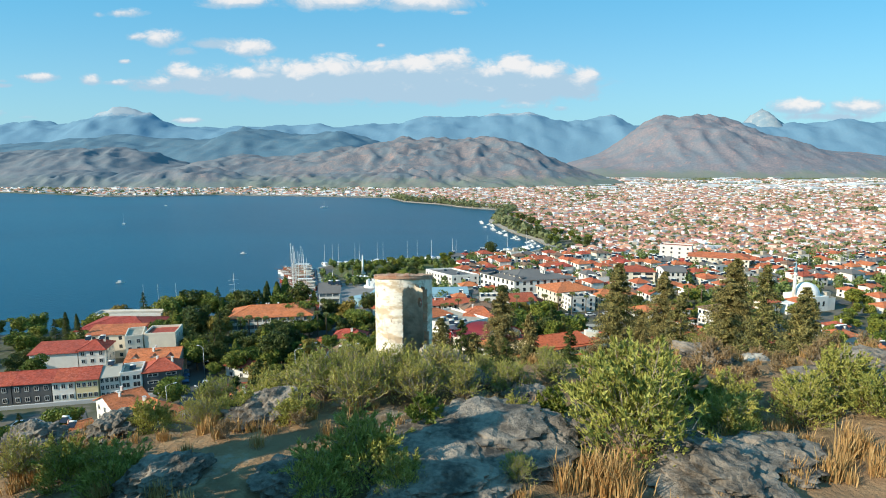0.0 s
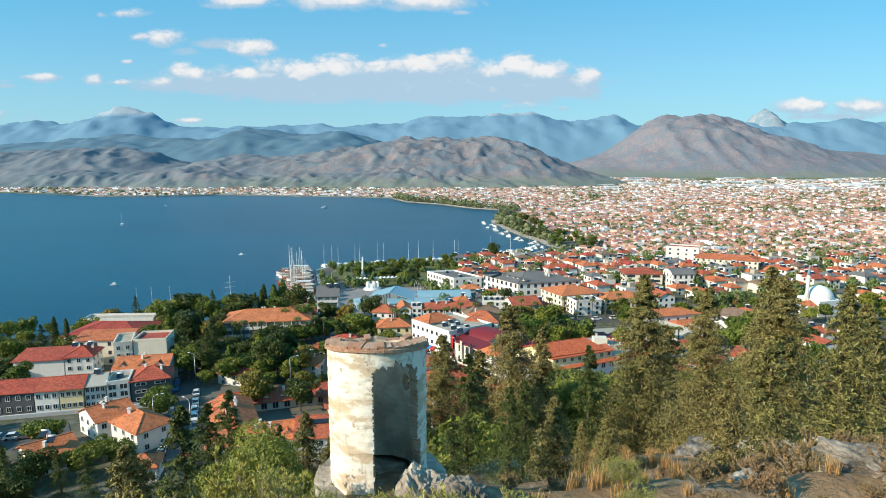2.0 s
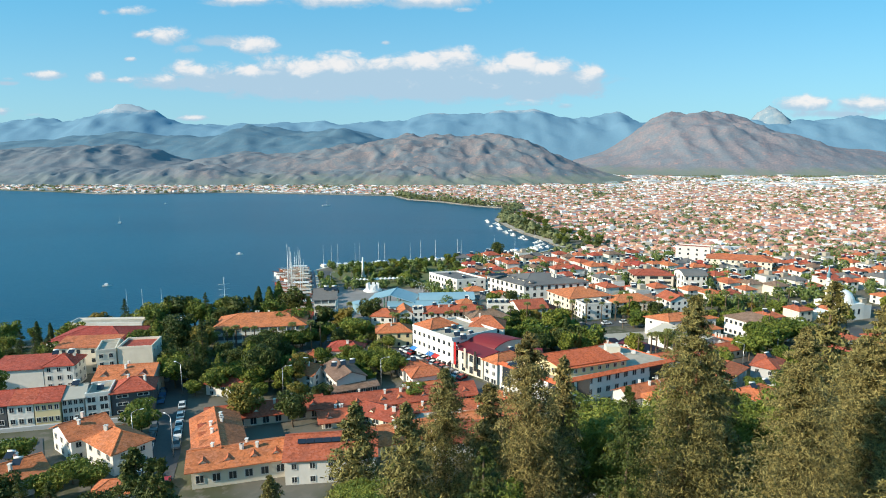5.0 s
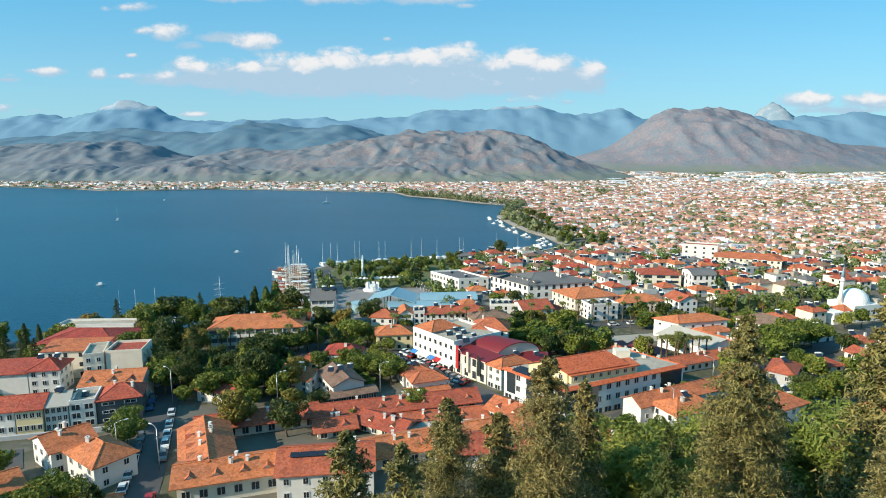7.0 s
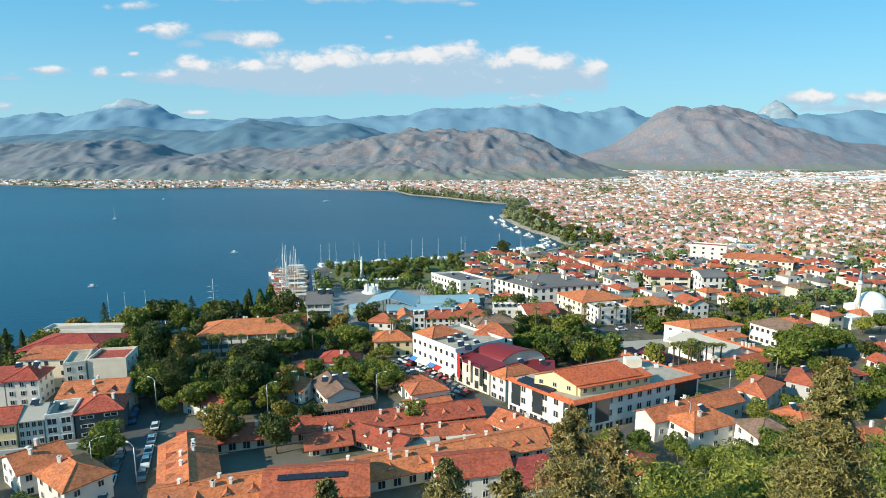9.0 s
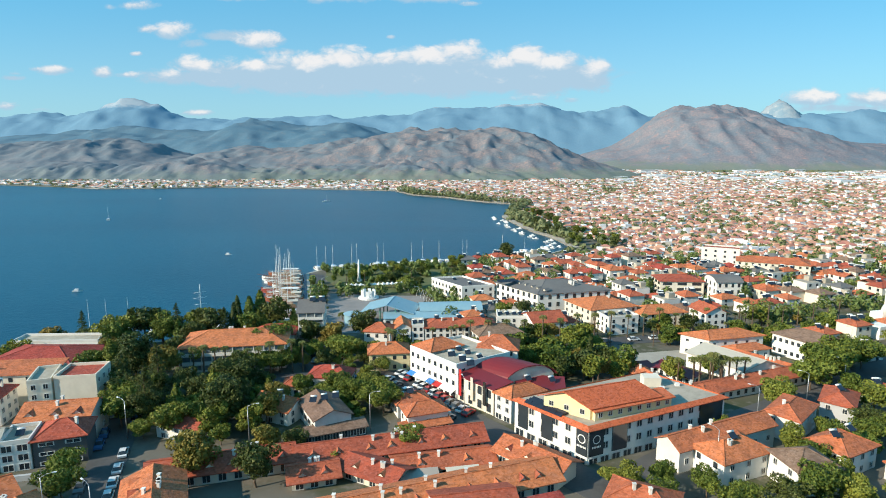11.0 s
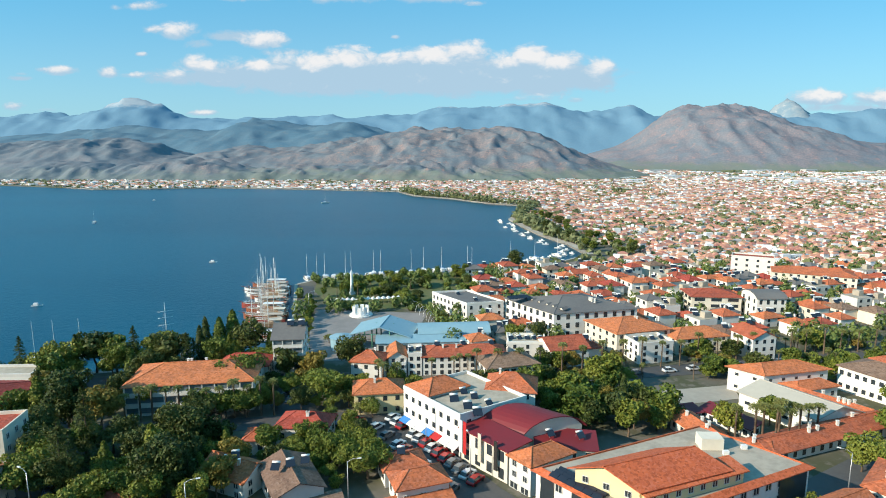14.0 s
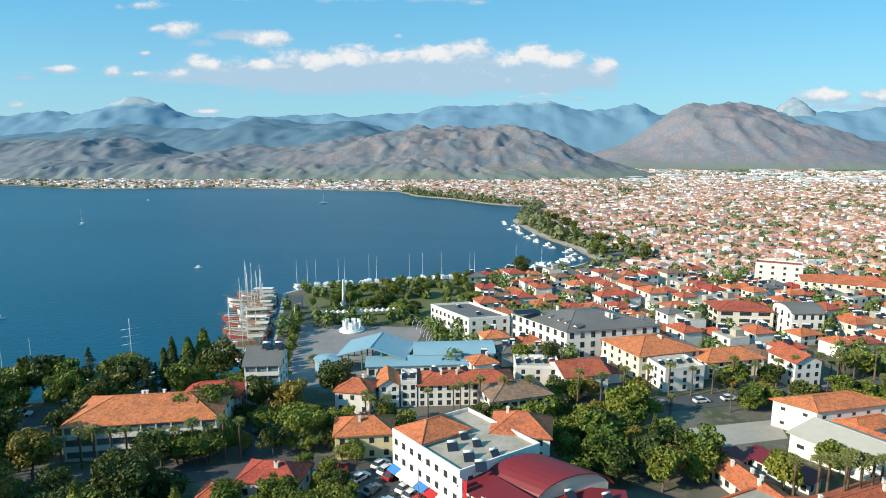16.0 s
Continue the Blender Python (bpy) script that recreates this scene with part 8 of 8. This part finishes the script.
def rock(name, x, y, sx, sy, sz, seed, label, mat="rock", sink=0.35, z=None, kind_name="rock"):
    bm = bmesh.new()
    bmesh.ops.create_icosphere(bm, subdivisions=5 if y < 12 else 4, radius=1.0)
    for v in bm.verts:
        p = v.co.copy()
        d = 0.32 * noise.fractal(p * 1.1 + Vector((seed * 3.1, 0, 0)), 0.8, 2.0, 3) + 0.16 * (noise.ridged_multi_fractal(p * 2.4 + Vector((0, seed, 0)), 1.0, 2.1, 5, 1.0, 2.0) - 1.0)
        d += 0.07 * (noise.ridged_multi_fractal(p * 5.5 + Vector((seed, 2, 0)), 0.9, 2.2, 4, 1.0, 2.0) - 1.0)
        cell = 0.05 * noise.fractal(p * 7 + Vector((seed, 0, 0)), 0.7, 2.1, 4) - 0.10 * max(0.0, 0.16 - abs(noise.noise(p * 1.7 + Vector((0, seed, 3))))) / 0.16
        v.co = Vector((p.x * sx, p.y * sy, p.z * sz)) * (1 + d + cell)
    me = bpy.data.meshes.new(name)
    bm.to_mesh(me)
    bm.free()
    me.materials.append(M[mat])
    zz = hill_z(x, y) if z is None else z
    return thing(name, x, y, zz + sz * (1 - 2 * sink), label, kind_name, yaw=seed * 1.3, data=me)


ROCK = "weathered grey limestone outcrop on dry earth"


def tower_footing():
    """The broken masonry ring on which the tower stands."""
    t = thing("tower_footing", TOWER.x, TOWER.y, T_BASE, "broken stone and mortar ring under the ruined tower", "footing")
    n, rows = 72, 9
    b = Build()
    grid = []
    for j in range(rows):
        k = j / (rows - 1)
        ring = []
        for i in range(n):
            a = 2 * math.pi * i / n
            v = Vector((math.cos(a), math.sin(a), 0))
            lump = 0.10 * noise.noise(v * 2.2 + Vector((3, 0, k))) + 0.04 * noise.noise(v * 7 + Vector((0, 5, k * 3)))
            r = (1.24 + lump) if j < rows - 2 else (1.16 + lump if j == rows - 2 else 0.74)
            z = -0.75 + 0.80 * min(1.0, k * 1.15) + 0.12 * noise.noise(v * 1.6 + Vector((9, 2, 0))) * k + 0.03 * noise.noise(v * 6)
            ring.append((v.x * r, v.y * r, z))
        grid.append(ring)
    for j in range(rows - 1):
        for i in range(n):
            l = (i + 1) % n
            b.face([grid[j][i], grid[j][l], grid[j + 1][l], grid[j + 1][i]])
    part("masonry", b.mesh("masonry", M["stone_pale"]), t)


tower_footing()
rock("rock", TOWER.x + 0.05, TOWER.y - 0.02, 1.22, 1.15, 0.42, 4, "rough pale boulder under the ruined tower", "stone_pale", 0.5, T_BASE - 0.42)
rock("rock", 1.75, 10.0, 0.55, 0.45, 0.5, 6, "pale broken stone beside the ruined tower", "stone_pale", 0.5, T_BASE - 0.05)
for i, (x, y, sx, sy, sz) in enumerate([(-2.0, 6.1, 0.95, 0.8, 0.5), (-5.6, 6.0, 0.75, 0.6, 0.38), (-7.4, 5.8, 0.7, 0.6, 0.38), (-6.4, 4.6, 0.5, 0.4, 0.3), (3.2, 4.9, 1.8, 1.6, 0.40), (2.2, 3.2, 1.4, 1.3, 0.35), (7.3, 3.4, 1.4, 1.2, 0.45),
                                        (4.7, 4.6, 0.9, 0.8, 0.45), (8.8, 4.2, 1.0, 1.2, 0.4), (4.4, 7.6, 0.7, 0.6, 0.35), (2.9, 8.4, 0.6, 0.5, 0.35), (2.4, 9.6, 0.55, 0.5, 0.4), (12.6, 7.8, 1.6, 0.9, 0.35), (14.5, 9.0, 1.3, 0.8, 0.4),
                                        (-0.4, 3.0, 0.9, 0.7, 0.35), (-3.0, 3.0, 0.8, 0.6, 0.35), (10.6, 11.5, 0.9, 0.6, 0.35), (15.5, 30, 1.5, 1.0, 0.6), (19, 33, 1.3, 0.9, 0.5), (24, 36, 1.6, 0.9, 0.6), (28, 37, 1.2, 0.8, 0.5)]):
    rock("rock", x, y, sx, sy, sz, i + 10, ROCK)
for i, (x, y, sx, sy, sz) in enumerate([(15.2, 23.5, 1.2, 0.8, 0.8), (16.6, 24.6, 0.8, 0.7, 0.55), (19.6, 27.0, 0.7, 0.5, 0.5), (14.2, 22.2, 0.6, 0.5, 0.4), (12.6, 12.0, 0.7, 0.5, 0.25), (10.4, 12.6, 0.6, 0.4, 0.22), (9.0, 13.2, 0.5, 0.35, 0.2)]):
    rock("rock", x, y, sx, sy, sz, i + 50, "pale ochre boulder among dry grass", "stone_pale", 0.45)

B1 = bush("oleander_bush", 61, 2.6, 3.5, "leaf_bush", 15000, 0.140, "bright green shrub with long upright leaves", 2.4, 52, 0.22)
B2 = bush("twiggy_bush", 62, 1.7, 2.6, "leaf_bush", 8200, 0.095, "grey-green twiggy shrub with narrow leaves", 3.4, 62, 0.06)
B3 = bush("green_bush", 63, 1.2, 2.0, "leaf_bush", 8500, 0.100, "low green shrub with dense upright leaves", 3.0, 22, 0.40)
B4 = bush("pale_bush", 64, 0.8, 1.2, "leaf_light", 4200, 0.08, "small round yellow-green shrub", 2.0, 16)
B6 = bush("dry_bush", 66, 0.8, 1.4, "leaf_rust", 2800, 0.085, "rust-brown dry shrub with fine leaves", 3.0, 18)
B5 = bush("tall_shrub", 65, 2.8, 2.0, "leaf_bush", 7000, 0.11, "tall thin shrub with loose leaves", 2.2, 20)
rnd = random.Random(71)
for src, x, y, s in [(B2, 0.9, 7.4, 0.68), (B2, -0.5, 8.9, 0.6), (B2, 2.1, 7.9, 0.6), (B2, -1.7, 8.9, 0.75), (B2, -2.8, 9.6, 0.8), (B5, -3.4, 10.6, 0.7), (B1, 6.2, 4.5, 0.86), (B2, 0.1, 6.5, 0.70), (B2, 1.6, 6.7, 0.64), (B2, 2.7, 6.9, 0.56), (B3, 0.7, 3.2, 0.9), (B3, 0.0, 2.6, 0.75), (B3, 1.5, 2.7, 0.62), (B4, 1.75, 5.2, 1.0), (B5, -2.2, 11.4, 0.95), (B3, -0.9, 8.0, 0.7),
                     (B2, -0.9, 7.4, 0.75), (B2, 0.3, 8.5, 0.5), (B2, 1.3, 8.4, 0.42), (B2, 3.2, 9.0, 0.45), (B2, 4.0, 8.2, 0.6), (B1, 10.9, 6.4, 0.46), (B1, 12.2, 7.2, 0.5), (B3, 9.2, 6.8, 0.8), (B3, 12.4, 6.2, 0.8),
                     (B3, -5.0, 3.3, 0.7), (B3, -3.9, 3.0, 0.75), (B2, -6.3, 3.7, 0.5), (B2, -3.4, 5.6, 0.45), (B3, -2.6, 6.2, 0.6), (B3, -2.9, 8.6, 0.7), (B2, 5.2, 9.2, 0.5), (B6, 7.2, 8.4, 0.50), (B6, 8.4, 9.6, 0.60), (B4, 4.9, 6.6, 0.9), (B4, 7.9, 6.4, 1.2),
                     (B6, 6.8, 10.6, 0.60), (B2, 5.8, 11.8, 0.36), (B3, -1.2, 5.6, 0.6), (B6, 3.6, 13.5, 0.50), (B3, -2.5, 11.5, 0.9), (B4, -0.8, 12.6, 1.3), (B6, 4.6, 13.6, 0.50), (B6, 10, 13, 1.20), (B6, 14, 16, 0.90), (B6, 17.5, 27, 1.00), (B6, 15, 25, 1.20), (B6, 12, 22, 1.00), (B6, 20, 26, 1.00), (B6, 6.5, 15.5, 0.60), (B6, 8.5, 17, 0.60), (B6, 11, 17.5, 0.90), (B3, 1.5, 14.5, 0.8), (B2, -3.6, 7.0, 0.6), (B3, -4.8, 6.0, 0.6), (B2, 3.6, 3.0, 0.3), (B3, 8.6, 5.3, 0.8), (B2, 7.6, 7.4, 0.7), (B3, 3.9, 5.9, 0.5),
                     (B6, 6.4, 8.6, 0.60), (B6, 7.8, 10.6, 0.75), (B6, 9.2, 9.0, 0.83), (B6, 10.6, 10.8, 0.90), (B6, 12.0, 9.2, 0.75), (B6, 13.4, 10.0, 0.90), (B6, 14.8, 11.6, 0.83), (B6, 11.6, 13.0, 0.98), (B6, 14.0, 14.6, 1.05), (B6, 16.8, 13.0, 0.98), (B6, 8.6, 7.6, 0.52), (B6, 3.4, 6.4, 0.52), (B6, -0.9, 5.0, 0.45), (B6, -2.4, 4.6, 0.45), (B6, -1.6, 7.0, 0.52), (B6, 17.6, 16.6, 1.12), (B6, 15.4, 20.6, 1.12), (B6, 19.4, 21.0, 1.20), (B6, 12.6, 19.0, 1.05), (B6, 22.0, 25.0, 1.20),
                     (B6, 8.2, 9.0, 0.60), (B6, 9.8, 10.2, 0.60), (B6, 11.2, 9.6, 0.60), (B6, 12.6, 10.6, 0.55), (B6, 9.4, 11.8, 0.60), (B6, 11.0, 12.0, 0.50), (B6, 13.0, 12.4, 0.60), (B6, 10.2, 8.4, 0.77), (B6, 14.4, 11.4, 0.55), (B6, 6.6, 9.4, 0.60),
                     (B2, 5.4, 10.8, 0.30), (B6, 7.8, 12.6, 0.60), (B6, 9.0, 14.2, 0.60), (B6, 12.4, 14.4, 0.61), (B6, 15.4, 13.2, 0.60), (B6, 16.4, 15.6, 0.90), (B6, 10.4, 15.8, 0.55), (B6, 13.6, 17.6, 0.60), (B6, 16.0, 18.6, 0.61), (B6, 18.2, 17.0, 0.60)]:
    place(src, x, y, hill_z(x, y), s, rnd)
# unseen cypresses added left of the view, to cast shade on the rocks
for x, y, s in [(-5.2, 0.3, 0.64), (-4.5, -1.0, 0.62), (-3.9, -2.3, 0.55), (-6.9, 1.3, 0.42), (-8.3, 0.65, 0.60)]:
    place(KIND["cyp2"], x, y, hill_z(x, y) - 0.1, s, rnd)


def grass_tuft(name, seed, n, h, label):
    r = np.random.RandomState(seed)
    b = Build()
    for i in range(n):
        a, l, lean = r.uniform(0, 6.28), h * r.uniform(0.5, 1.1), r.uniform(0.05, 0.55)
        x, y = r.normal(0, 0.09), r.normal(0, 0.09)
        dx, dy = math.cos(a) * lean * l, math.sin(a) * lean * l
        w = 0.008
        sx, sy = -math.sin(a) * w, math.cos(a) * w
        b.face([(x - sx, y - sy, -0.03), (x + sx, y + sy, -0.03), (x + dx * 0.45 + sx, y + dy * 0.45 + sy, l * 0.62), (x + dx * 0.45 - sx, y + dy * 0.45 - sy, l * 0.62)])
        b.face([(x + dx * 0.45 - sx, y + dy * 0.45 - sy, l * 0.62), (x + dx * 0.45 + sx, y + dy * 0.45 + sy, l * 0.62), (x + dx, y + dy, l)])
    return b.mesh(name, M["grass_dry"])


def dry_grass():
    """Tufts of dry grass over the hilltop, as one growth."""
    tufts = [grass_tuft("tuft", 80 + i, 70, 0.42, "") for i in range(3)]
    V, F, base = [], [], 0
    r = random.Random(82)
    spots2 = [(5.3 + r.gauss(0, 0.3), 3.0 + r.gauss(0, 0.25), 1.5) for _ in range(12)] + [(10.2 + r.gauss(0, 0.8), 4.4 + r.gauss(0, 0.6), 1.2) for _ in range(22)] + \
        [(3.1 + r.gauss(0, 0.2), 6.3 + r.gauss(0, 0.2), 0.8) for _ in range(5)] + [(-1.2 + r.gauss(0, 0.8), 5.6 + r.gauss(0, 0.5), 0.8) for _ in range(14)]
    spots2 += [(-6.6 + r.gauss(0, 0.5), 4.3 + r.gauss(0, 0.5), 0.9) for _ in range(24)]
    for _ in range(520):
        x, y = r.uniform(-7, 17), r.uniform(1.5, 15)
        if noise.noise(Vector((x * 0.5, y * 0.5, 9))) > -0.05:
            spots2.append((x, y, r.uniform(0.5, 1.0)))
    for _ in range(500):
        x, y = r.uniform(8, 34), r.uniform(15, 44)
        if noise.noise(Vector((x * 0.25, y * 0.25, 9))) > -0.1:
            spots2.append((x, y, r.uniform(0.8, 1.5)))
    for x, y, s in spots2:
        me = r.choice(tufts)
        co = np.empty(len(me.vertices) * 3)
        me.vertices.foreach_get("co", co)
        a = r.uniform(0, 6.28)
        co = co.reshape(-1, 3) * s
        R = np.array(((math.cos(a), -math.sin(a), 0), (math.sin(a), math.cos(a), 0), (0, 0, 1)))
        V.append(co @ R.T + np.array((x, y, hill_z(x, y))))
        F.extend(tuple(i + base for i in p.vertices) for p in me.polygons)
        base += len(co)
    for me in tufts:
        bpy.data.meshes.remove(me)
    tagged(new("dry_grass", from_lists("dry_grass", np.concatenate(V).tolist(), F, [M["grass_dry"]])), "straw-coloured dry grass tufts on the hilltop", "grass", kind="stuff")


dry_grass()
